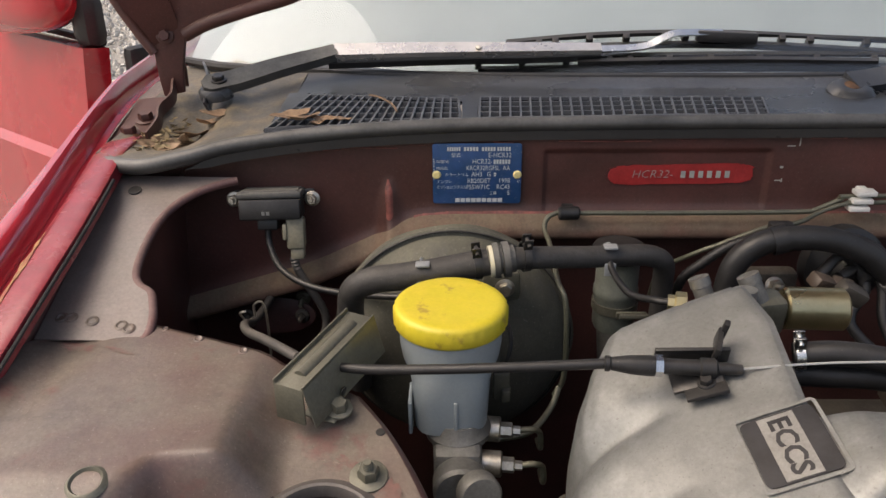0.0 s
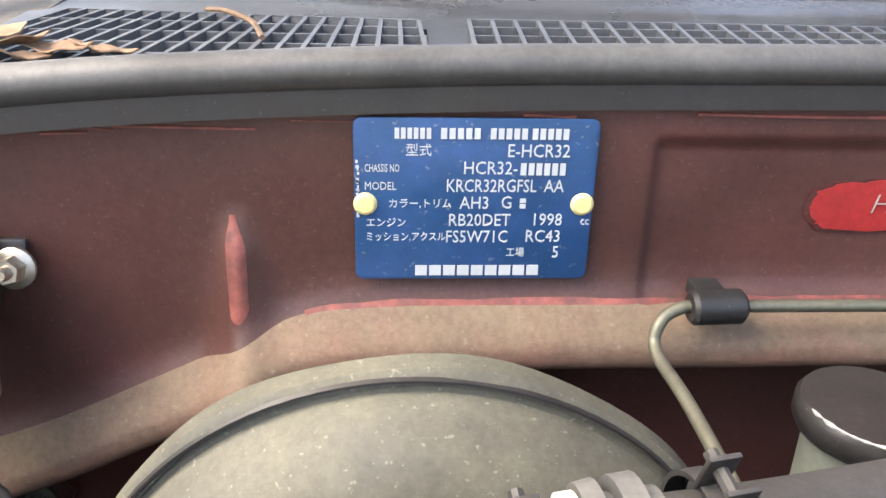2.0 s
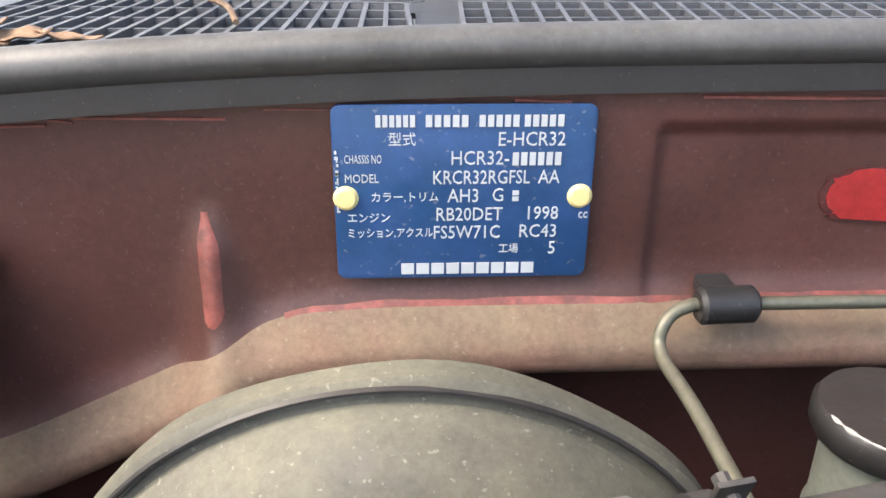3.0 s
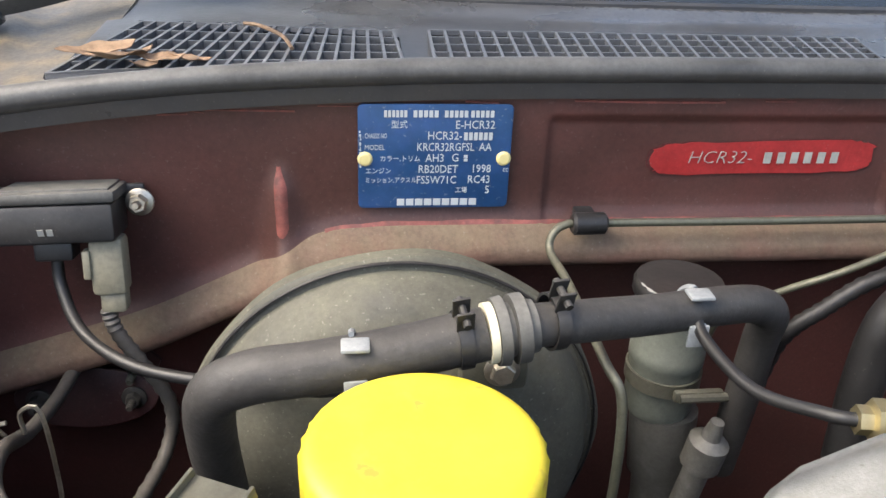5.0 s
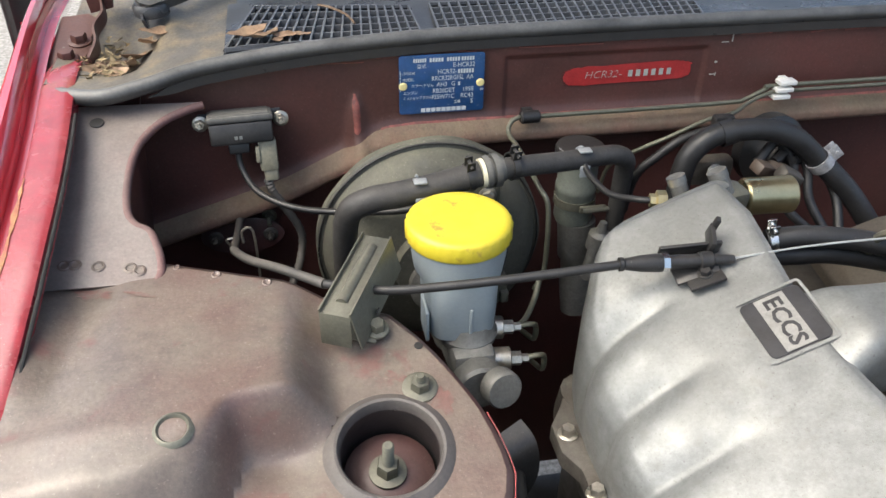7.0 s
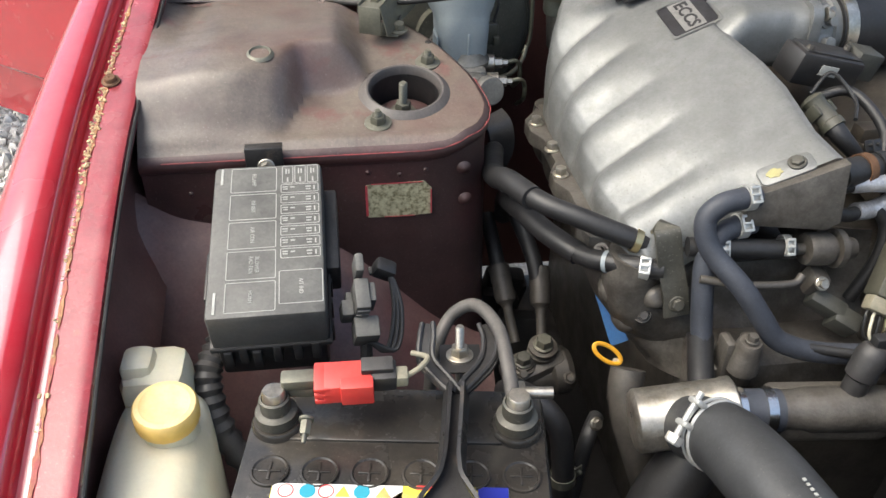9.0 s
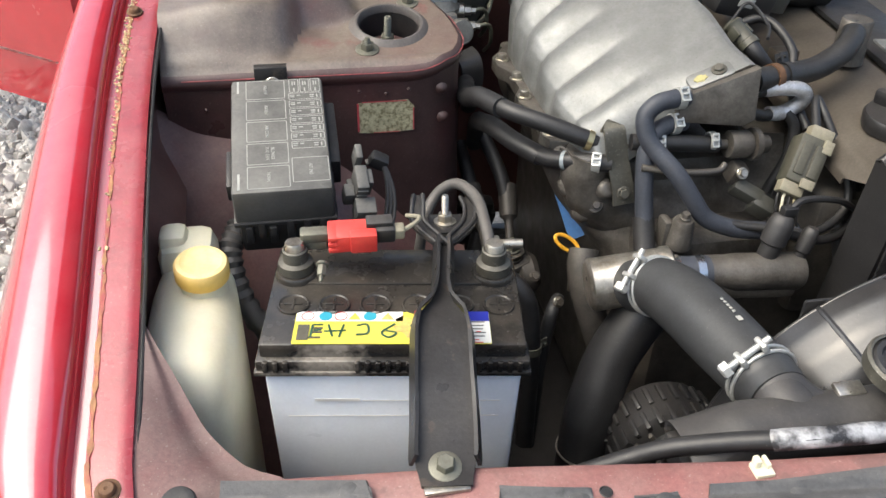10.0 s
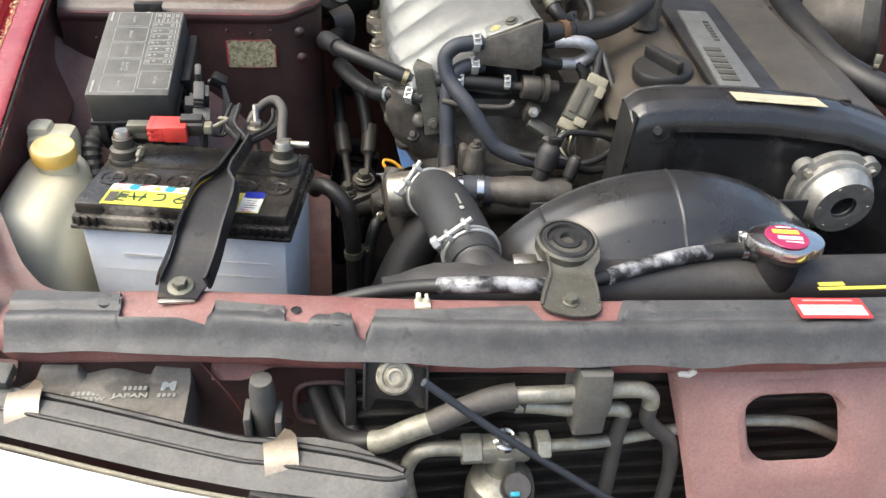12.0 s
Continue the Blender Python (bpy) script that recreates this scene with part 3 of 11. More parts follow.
def bars(bm, m, rows, h=0.0003):
    """Flat print: rows of (x, y, width, height) on the plane of m."""
    for x, y, w, t in rows:
        prism(bm, [(x - w / 2, y - t / 2), (x + w / 2, y - t / 2), (x + w / 2, y + t / 2), (x - w / 2, y + t / 2)], m, h)
    return bm


def bar_parts(parent, m, rows, material, name="printed_bar", h=0.0003):
    """Each bar of a print as a part of its own."""
    for row in rows:
        part(name, bars(B(), m, [row], h), material, parent)


def outline_strip(bm, m, w, h, r, t, z=0.0003):
    """A thin printed frame with round corners."""
    a, b = rounded(w, h, r), rounded(w - 2 * t, h - 2 * t, max(r - t, 0.0002))
    va = [bm.verts.new(m @ V((x, y, z))) for x, y in a]
    vb = [bm.verts.new(m @ V((x, y, z))) for x, y in b]
    for i in range(len(a)):
        j = (i + 1) % len(a)
        bm.faces.new((va[i], va[j], vb[j], vb[i]))
    return bm


def clamp(parent, c, way, r, name="hose_clamp", width=0.006, ears=True, turn=0.0, material=None, label=""):
    """A spring band round a hose with two ears."""
    w = V(way).normalized()
    bm = lathe(B(), V(c) - w * width / 2, w, [(r, 0), (r + 0.0013, 0), (r + 0.0013, width), (r, width)], 28)
    if ears:
        m = frame_of(w)
        o = m @ V((math.cos(turn), math.sin(turn), 0))
        s = w.cross(o)
        for k in (-1, 1):
            box(bm, V(c) + o * (r + 0.005) + s * k * 0.004, (0.0014, width * 1.3, 0.011), Matrix((s, w, o)).transposed(), 0.0004)
        cyl(bm, V(c) + o * (r + 0.006) - s * 0.008, V(c) + o * (r + 0.006) + s * 0.008, 0.0018, seg=8)
    return part(name, bm, material or CHROME, parent, label)

def flat_clip(parent, c, way, r, turn=0.0, width=0.009, label="bright flat spring clip"):
    """A wide spring band whose raised tongue has a square window."""
    w = V(way).normalized()
    bm = lathe(B(), V(c) - w * width / 2, w, [(r, 0), (r + 0.0012, 0.0004), (r + 0.0012, width - 0.0004), (r, width)], 28)
    o = frame_of(w) @ V((math.cos(turn), math.sin(turn), 0))
    s = w.cross(o)
    m = Matrix((s, w, o)).transposed()
    for k in (-1, 1):
        box(bm, V(c) + o * (r + 0.0028) + w * k * width * 0.42, (0.014, width * 0.22, 0.0016), m, 0.0004)
        box(bm, V(c) + o * (r + 0.0028) + s * k * 0.0062, (0.0022, width * 0.9, 0.0032), m, 0.0005)
    box(bm, V(c) + o * (r + 0.0036), (0.0018, width * 0.8, 0.0036), m, 0.0004)
    return part("spring_clip", bm, GALV, parent, label)


# ---- ground ----
bm = B()
sheet(bm, lambda u, v: V((-300 + 600 * u, -300 + 600 * v, 0)), 60, 60)
solo("ground", bm, GROUND, "pale grey gravel ground of a yard", "ground", kind="structure", base=(0, 0, 0))


def gravel_bed():
    """Loose stones beside the car, packed in one mesh."""
    rng = random.Random(4)
    shapes = []
    for k in range(6):
        t = bmesh.new()
        bmesh.ops.create_icosphere(t, subdivisions=1, radius=1)
        pts = [v.co * (1 + 0.35 * (rng.random() - 0.5)) for v in t.verts]
        shapes.append((pts, [[v.index for v in f.verts] for f in t.faces]))
        t.free()
    verts, faces = [], []

    def scatter(n, x0, x1, y0, y1, s0, s1):
        for _ in range(n):
            pts, fs = rng.choice(shapes)
            s = rng.uniform(s0, s1) * (1.6 if rng.random() < 0.08 else 1)
            m = Euler((rng.random() * 6, rng.random() * 6, rng.random() * 6)).to_matrix() @ Matrix.Diagonal((1.2, 0.9, 0.7))
            c = V((rng.uniform(x0, x1), rng.uniform(y0, y1), s * rng.uniform(0.15, 0.6)))
            o = len(verts)
            verts.extend(c + (m @ p) * s for p in pts)
            faces.extend([i + o for i in f] for f in fs)

    scatter(9000, -1.5, -0.5, 0.2, 2.6, 0.009, 0.019)
    scatter(5000, -4.6, -1.5, 4.0, 9.5, 0.012, 0.028)
    scatter(2500, -1.0, -0.35, -0.9, 0.3, 0.009, 0.018)
    me = bpy.data.meshes.new("gravel")
    me.from_pydata(verts, [], faces)
    me.materials.append(STONE)
    me.polygons.foreach_set("use_smooth", [True] * len(me.polygons))
    me.set_sharp_from_angle(angle=radians(40))
    ob = new("gravel", me)
    tagged(ob, "loose grey and white gravel stones beside the car", "gravel", kind="stuff")


gravel_bed()


# ---- fender beside the bay ----
def zf(y):
    """Height of the fender's inner flange; it curves down at the nose."""
    q = min(y, 1.0)
    return 0.725 + 0.277 * (q + 0.07) - 0.35 * max(0.0, -0.04 - q) ** 2 - 0.16 * max(0.0, q - 0.62) ** 1.6 + 0.03 * max(0.0, y - 1.0)


def xf(y):
    """The flange's inner edge."""
    return -0.309 - 0.012 * smoothstep(-0.1, 0.35, y) + 0.012 * smoothstep(0.35, 0.7, y) + 0.3 * max(0.0, -0.05 - y) ** 1.3 - 0.014 * smoothstep(0.7, 1.0, y)


FENDER = [(0.0, -0.014), (-0.001, 0.0), (-0.006, 0.002), (-0.012, 0.001), (-0.026, 0.0), (-0.0315, -0.002), (-0.0330, -0.009), (-0.0415, -0.0095), (-0.0430, -0.002), (-0.0445, 0.005),
          (-0.049, 0.0105), (-0.059, 0.0140), (-0.077, 0.0135), (-0.089, 0.009), (-0.101, -0.004), (-0.118, -0.034), (-0.134, -0.085), (-0.147, -0.15), (-0.158, -0.24),
          (-0.165, -0.34), (-0.163, -0.44), (-0.150, -0.52)]


def fender():
    t = thing("front_fender", (-0.42, 0.4, 0.2), "glossy red steel front fender, sun-faded and chalky along its flange", "car fender")
    ys = [-0.115 + 1.2 * i / 60 for i in range(61)]
    far = [-0.22, -0.19, -0.16, -0.135] + ys + [1.15, 1.22, 1.3, 1.36, 1.40]

    def skin(a, b, name, material, rows_y, label=""):
        bm = B()
        rows = []
        for y in rows_y:
            row = []
            for dx, dz in FENDER[a:b]:
                k = (1 - 0.3 * smoothstep(0.0, 0.75, y) - 0.42 * smoothstep(0.5, 0.95, y)) if dx < -0.046 else 1.0
                k += (1 - k) * smoothstep(-0.02, -0.2, dz)
                nose = 0.9 * max(0.0, -0.115 - y)
                if b == 7:
                    nose = 0.5 * max(0.0, -0.1 - y) + 0.035 * smoothstep(0.84, 1.0, y)
                yy = y + (0.15 * smoothstep(-0.070, -0.115, dx) * smoothstep(0.0, -0.22, y) if b > 7 else 0.0)
                row.append(bm.verts.new((xf(y) - 0.046 + (dx + 0.046) * k if dx < -0.046 else xf(y) + dx, yy, zf(y) + dz - nose)))
            rows.append(row)
        for r, s in zip(rows, rows[1:]):
            for k in range(len(r) - 1):
                bm.faces.new((r[k], s[k], s[k + 1], r[k + 1]))
        bm.normal_update()
        bmesh.ops.solidify(bm, geom=list(bm.faces), thickness=0.0009)
        return part(name, bm, material, t, label)

    skin(0, 7, "inner_flange", RED_CHALK, ys[:58], "chalky faded red mounting flange")
    skin(6, len(FENDER), "outer_skin", RED, far, label="glossy red outer skin with a raised crest")
    # sealer smeared along the seam, with a granular crust where it is thickest
    rng = random.Random(7)
    y = -0.09
    while y < 0.62:
        bm = B()
        n = rng.uniform(0.04, 0.12)
        count = max(5, int(n / 0.005))
        pts = [(xf(q) - 0.0290 + 0.0016 * noise.noise((q * 45, 3.1, 0)), q, zf(q) + 0.0001) for q in (y + n * k / count for k in range(count + 1))]
        ribbon(bm, pts, lambda s: max(0.0006, 0.0032 * math.sin(math.pi * min(1.0, max(0.0, s))) ** 0.4 * (1 + 1.1 * noise.noise((y * 7 + s * n * 120, n * 90, y)))), 0.0006, (0, -0.27, 0.96), 3)
        y += n + rng.uniform(-0.012, 0.02)
        part("sealer_film", bm, SEALER, t, "smeared yellow-brown sealer along the seam")
    bm = B()
    for k in range(310):
        q = min(0.62, max(-0.09, rng.gauss(0.40, 0.07) if k < 230 else rng.uniform(0.1, 0.6)))
        r = rng.uniform(0.0004, 0.0012)
        box(bm, (xf(q) - 0.0305 + rng.gauss(0, 0.0018), q, zf(q) + r * 0.3), (r * 2, r * rng.uniform(1.5, 4), r * 1.4), Euler((rng.uniform(-0.5, 0.5), rng.uniform(-0.5, 0.5), rng.uniform(-1, 1))).to_matrix(), r * 0.35)
    tagged(part("sealer_crust", bm, CRUST, t), "granular cream sealer crust", kind="stuff")
    part("edge_rubber", tube(B(), [(xf(q) + 0.0016, q, zf(q) - 0.0035) for q in [-0.04 + 0.03 * k for k in range(29)]], lambda s: 0.0014 * smoothstep(0.0, 0.03, s) + 0.0003, 8, 3), RUBBER, t, "black rubber edge between flange and inner wing")
    for bx, by in ((-0.3235, -0.072), (-0.345, 0.446)):
        n = V((0, -0.27, 0.96))
        bm = B()
        lathe(bm, (bx, by, zf(by) + 0.001), n, [(0, 0), (0.0085, 0), (0.0085, 0.0012), (0.006, 0.002), (0.0055, 0.0045), (0.0045, 0.0055), (0.0015, 0.0055), (0, 0.004)], 18)
        part("fender_bolt", bm, RUST, t, "rusty fender bolt")
    # rusty foot that steps down to the lamp, with its bolt
    bm = B()

    def foot(u, v):
        x = -0.336 + (0.040 + 0.008 * smoothstep(0.1, 0.5, v)) * u + 0.008 * v
        y = -0.112 - 0.038 * v
        return V((x, y, 0.7035 - 0.014 * smoothstep(0.0, 0.5, v) - 0.008 * v + 0.004 * v * math.sin(math.pi * u)))
    sheet(bm, foot, 12, 14, 0.0015)
    part("fender_foot", bm, FOOT, t, "rust-stained red foot of the fender")
    bolt_part(t, (-0.3105, -0.139, 0.6845), (0, -0.25, 1), 0.0055, 0.004, 1.6, 0, BRACKET, "foot_bolt", "pale crusted bolt")


fender()


def far_fender():
    """The fender and inner wall on the other side of the bay."""
    t = thing("front_fender", (1.14, 0.4, 0.2), "glossy red steel front fender on the turbo side", "car fender")
    bm = B()
    rows = []
    for i in range(31):
        y = -0.1 + 1.18 * i / 30
        rows.append([bm.verts.new((0.74 - (xf(y) + dx), y, zf(y) + dz)) for dx, dz in FENDER])
    for r, s in zip(rows, rows[1:]):
        for k in range(len(r) - 1):
            bm.faces.new((r[k], s[k], s[k + 1], r[k + 1]))
    bmesh.ops.solidify(bm, geom=list(bm.faces), thickness=0.001)
    part("outer_skin", bm, RED, t)


far_fender()


def open_door():
    h = V((-0.45, 1.43, 0))
    u, n = V((-0.79, 0.61, 0)).normalized(), V((-0.61, -0.79, 0)).normalized()
    t = thing("open_door", h + u * 0.6 + V((0, 0, 0.24)), "open red car door with a body-coloured mirror", "car door")
    s0, s1 = 0.21, 1.35

    def at(s, z):
        bow = 0.03 * math.sin(math.pi * min(1, max(0, (z - 0.2) / 0.75))) + (0.012 if 0.4 < z < 0.7 else 0)
        return h + u * s + V((0, 0, z)) + n * bow

    zs = [0.245, 0.26, 0.38, 0.395, 0.41, 0.5, 0.6, 0.69, 0.705, 0.72, 0.8, 0.88, 0.925]
    bm = B()
    sheet(bm, lambda a, b: at(s0 + (s1 - s0) * a, zs[round(b * 12)]), 20, 12, 0.05)
    part("door_skin", bm, RED_DOOR, t, "glossy red outer skin with pressed creases")
    bm = B()
    tube(bm, [at(s0 + 0.02, 0.932), at(0.6, 0.938), at(s1, 0.945)], 0.008, 8, 6)
    part("belt_moulding", bm, RUBBER, t, "black rubber belt moulding")
    # mirror: rounded shell on a black foot
    bm = B()
    c = h + u * 0.405 + V((0, 0, 1.014)) + n * 0.06
    m = Matrix((u, V((0, 0, 1)), n)).transposed()
    tmp = bmesh.new()
    bmesh.ops.create_uvsphere(tmp, u_segments=28, v_segments=16, radius=1)
    for v in tmp.verts:
        p = v.co
        q = V([math.copysign(abs(x) ** 0.65, x) for x in p])
        v.co = c + m @ V((q.x * (0.15 - 0.04 * q.x), q.y * 0.075 - 0.015 * q.x, q.z * 0.05))
    merge(bm, tmp)
    part("mirror_shell", bm, RED_DOOR, t, "glossy red mirror shell")
    bm = B()
    box(bm, h + u * 0.235 + V((0, 0, 0.975)) + n * 0.02, (0.06, 0.05, 0.10), Matrix((u, n, V((0, 0, 1)))).transposed(), 0.022)
    part("mirror_foot", bm, BLACK, t, "black plastic mirror foot")
    bm = B()
    box(bm, h + u * 0.165 + V((0, 0, 0.62)) - n * 0.03, (0.03, 0.06, 0.62), Matrix((u, n, V((0, 0, 1)))).transposed(), 0.012)
    part("door_seal", bm, RUBBER, t, "black rubber door seal")
    for z in (0.45, 0.78):
        bm = ribbon(B(), [(-0.44, 1.385, z), h + u * 0.03 + V((0, 0, z)) + n * 0.005, h + u * 0.15 + V((0, 0, z)) - n * 0.015], 0.05, 0.008, n, 5)
        part("hinge_strap", bm, RED, t, "red painted door hinge")


open_door()


# ---- windscreen, cowl and raised bonnet ----
def windscreen():
    t = thing("windscreen", (0.35, 1.05, 0.99), "raked windscreen glass reflecting a pale sky", "windscreen")
    base_y = [(-0.36, 1.16), (-0.28, 1.11), (-0.1, 1.065), (0.1, 1.045), (0.37, 1.04), (0.64, 1.045), (0.84, 1.065), (1.02, 1.11), (1.1, 1.16)]

    def at(u, v, lift=0.0):
        x = -0.36 + 1.46 * u
        return V((0.37 + (x - 0.37) * (1 - 0.12 * v), lerp(base_y, x) + 0.72 * v, 0.985 + 0.42 * v + lift))

    bm = B()
    sheet(bm, lambda u, v: at(u, v), 40, 12, 0.004)
    glass = part("glass_pane", bm, GLASS, t)
    glass.visible_shadow = False
    # sheet added behind the glass in place of the reflected sky
    bm = B()
    sheet(bm, lambda u, v: at(u, v * 0.98 + 0.01, -0.035), 30, 10, 0.003)
    part("sunshade", bm, SKY_SHEET, t, "pale grey sheet added behind the glass for the reflected sky")
    bm = B()
    tube(bm, [at(u / 20, 0.0, 0.004) for u in range(21)], 0.006, 8, 2)
    part("glass_seal", bm, RUBBER, t, "black rubber glass seal")


windscreen()

SEAL = [(-0.338, 0.845, 0.955), (-0.325, 0.835, 0.956), (-0.29, 0.822, 0.958), (-0.25, 0.829, 0.964), (-0.2, 0.842, 0.973), (-0.1, 0.853, 0.982), (0.02, 0.858, 0.987), (0.15, 0.858, 0.989), (0.3, 0.857, 0.990), (0.5, 0.857, 0.990), (0.75, 0.855, 0.988), (1.05, 0.84, 0.96)]


def cowl_z(x, y):
    side = smoothstep(-0.14, -0.3, x) * 0.014 + smoothstep(0.88, 1.04, x) * 0.014
    return 0.979 + 0.05 * max(0, y - 0.9) - side


GRILLES = [((-0.178, 0.868), (-0.150, 0.978), (0.016, 0.962), (0.018, 0.879)), ((0.037, 0.880), (0.040, 0.966), (0.348, 0.962), (0.335, 0.897))]


def in_quad(q, x, y):
    s = 0
    for (ax, ay), (bx, by) in zip(q, q[1:] + q[:1]):
        s += 1 if (bx - ax) * (y - ay) - (by - ay) * (x - ax) < 0 else -1
    return abs(s) == 4


def cowl():
    t = thing("cowl", (0.35, 0.95, 0.95), "faded black cowl panel with two air intake grilles", "cowl panel")
    front = [(p[0], p[1] + 0.004) for p in SEAL]

    def at(u, v):
        x = -0.18 + 1.22 * u
        y0 = lerp(front, x)
        y1 = 1.045 + 0.09 * smoothstep(0.1, -0.35, x) + 0.09 * smoothstep(0.64, 1.1, x)
        y = y0 + (y1 - y0) * v
        return V((x, y, cowl_z(x, y) + 0.006 * smoothstep(0.8, 1.0, v)))

    bm = B()
    sheet(bm, at, 122, 24, 0.0025, keep=lambda p: not any(in_quad(list(q), p.x, p.y) for q in GRILLES))
    part("panel_skin", bm, COWL, t)
    for q in GRILLES:
        (ax, ay), (bx, by), (cx, cy), (dx, dy) = q
        n = max(12, round((dx - ax) / 0.0105))
        bm = B()

        def pt(u, v):
            x = (ax + (dx - ax) * u) * (1 - v) + (bx + (cx - bx) * u) * v
            y = (ay + (dy - ay) * u) * (1 - v) + (by + (cy - by) * u) * v
            return V((x, y, cowl_z(x, y) - 0.001))
        for i in range(n + 1):
            ribbon(bm, [pt(i / n, 0), pt(i / n, 1)], 0.002, 0.012, (0, 0, 1), smooth=False)
        rows = 5
        for j in range(rows + 1):
            ribbon(bm, [pt(k / 8, j / rows) for k in range(9)], 0.002, 0.012, (0, 0, 1), smooth=False)
        part("intake_grille", bm, GRILLE, t, "black plastic lattice grille")
        bm = B()
        rim = [V(pt(a, b)) + V((0, 0, 0.003)) for a, b in ((0, 0), (0, 0.5), (0, 1), (0.5, 1), (1, 1), (1, 0.5), (1, 0), (0.5, 0), (0, 0))]
        tube(bm, rim, 0.0026, 6, smooth=False)
        part("grille_rim", bm, COWL, t)
    bm = B()
    sheet(bm, lambda u, v: V((-0.2 + 1.1 * u, 0.87 + 0.12 * v, 0.925)), 4, 2, 0.003)
    part("plenum_floor", bm, COWL, t, "dark cowl plenum floor")
    # corner pressing by the bonnet hinge
    bm = B()

    def corner(u, v):
        x = -0.345 + 0.175 * u
        y0 = lerp([(p[0], p[1] + 0.002) for p in SEAL], x)
        y = y0 + (1.14 - y0) * v
        ditch = math.exp(-((x + 0.285) / 0.03) ** 2 - ((y - 0.93) / 0.055) ** 2)
        ridge = math.exp(-((x + 0.235 + 0.2 * (y - 0.95)) / 0.012) ** 2) * smoothstep(0.9, 0.98, y)
        return V((x, y, cowl_z(x, y) - 0.001 - 0.022 * ditch + 0.008 * ridge + 0.04 * max(0, y - 0.98)))
    sheet(bm, corner, 26, 26, 0.0015)
    part("corner_pressing", bm, COWL_METAL, t, "dirt-streaked grey metal corner pressing")


cowl()

bm = B()
strip = thing("bonnet_weatherstrip", (0.35, 0.855, 0.95), "long grey-black rubber weatherstrip along the cowl edge", "weatherstrip")
part("bulb", tube(bm, SEAL, lambda s: 0.0078 * smoothstep(-0.004, 0.008, s), 14, 8), STRIP, strip, "hollow rubber bulb with dust and a highlight in its pale top")
part("grip_channel", ribbon(B(), [(x, y - 0.0035, z - 0.0105) for x, y, z in SEAL[3:]], lambda s: 0.0005 + 0.0085 * smoothstep(0.0, 0.07, s), 0.004, (0, -1, 0.1), 8), BLACK_CLEAN, strip, "black grip channel below the bulb")


def bonnet():
    t = thing("bonnet", (0.37, 0.99, 1.0), "raised maroon-lined bonnet held open on its hinge", "car bonnet")
    a = radians(63)
    fy, fz = -math.cos(a), math.sin(a)

    def at(u, v):
        x = -0.35 + 1.44 * u
        edge = abs(u - 0.5) * 2
        lift = 0.05 * v * (1 - v) * 4
        s = 0.02 + 1.1 * v - 0.10 * (1 - v) * smoothstep(0.55, 1.0, edge)
        base_z = 1.17
        return V((x, 1.0 + fy * s + 0.3 * lift, base_z + fz * s + 0.2 * lift))
    bm = B()
    sheet(bm, at, 24, 16, 0.02)
    part("bonnet_skin", bm, BAY, t, "maroon bonnet underside")
    # hinge arm on the visible side
    bm = prism(B(), [(-0.324, 0.98), (-0.300, 0.985), (-0.297, 1.015), (-0.290, 1.046), (-0.262, 1.058), (-0.21, 1.074), (-0.164, 1.087), (-0.10, 1.115), (-0.10, 1.2), (-0.375, 1.2), (-0.368, 1.10), (-0.348, 1.06), (-0.328, 1.03), (-0.327, 1.0)], plane_at((0, 1.005, 0), (1, 0, 0), (0, 0, 1)), 0.006, 0.002)
    part("hinge_plate", bm, BAY, t, "broad maroon hinge plate")
    bm = B()
    ribbon(bm, [(-0.318, 1.035, 0.985), (-0.315, 1.025, 1.01), (-0.312, 1.005, 1.04), (-0.318, 0.99, 1.075), (-0.33, 0.975, 1.11), (-0.335, 0.96, 1.17), (-0.335, 0.94, 1.22)], lambda s: 0.024 + 0.022 * smoothstep(0.2, 0.6, s), 0.005, (0.15, -1, 0.2))
    part("hinge_arm", bm, BAY, t, "dusty maroon bonnet hinge arm")
    bm = B()
    tube(bm, [(-0.372, 1.0, 1.16), (-0.366, 1.0, 1.10), (-0.346, 1.0, 1.06), (-0.327, 1.0, 1.03)], 0.006, 10, 6)
    tube(bm, [(-0.290, 1.0, 1.05), (-0.262, 1.0, 1.063), (-0.21, 1.0, 1.079), (-0.164, 1.0, 1.092), (-0.10, 1.0, 1.12), (0.0, 0.99, 1.17)], 0.008, 10, 6)
    part("rolled_edge", bm, BAY, t, "rolled rear edge of the bonnet")
    for c in ((-0.333, 0.998, 1.082), (-0.312, 0.998, 1.050)):
        bolt_part(t, c, (0.15, -1, 0.2), 0.0065, 0.006, material=BAY, label="maroon painted hinge bolt")


bonnet()


# ---- firewall ----
LEDGE = [(-0.345, 0.766), (-0.302, 0.779), (-0.136, 0.830), (-0.056, 0.868), (-0.03, 0.876), (0.0, 0.879), (0.1, 0.879), (0.6, 0.879), (1.1, 0.879)]


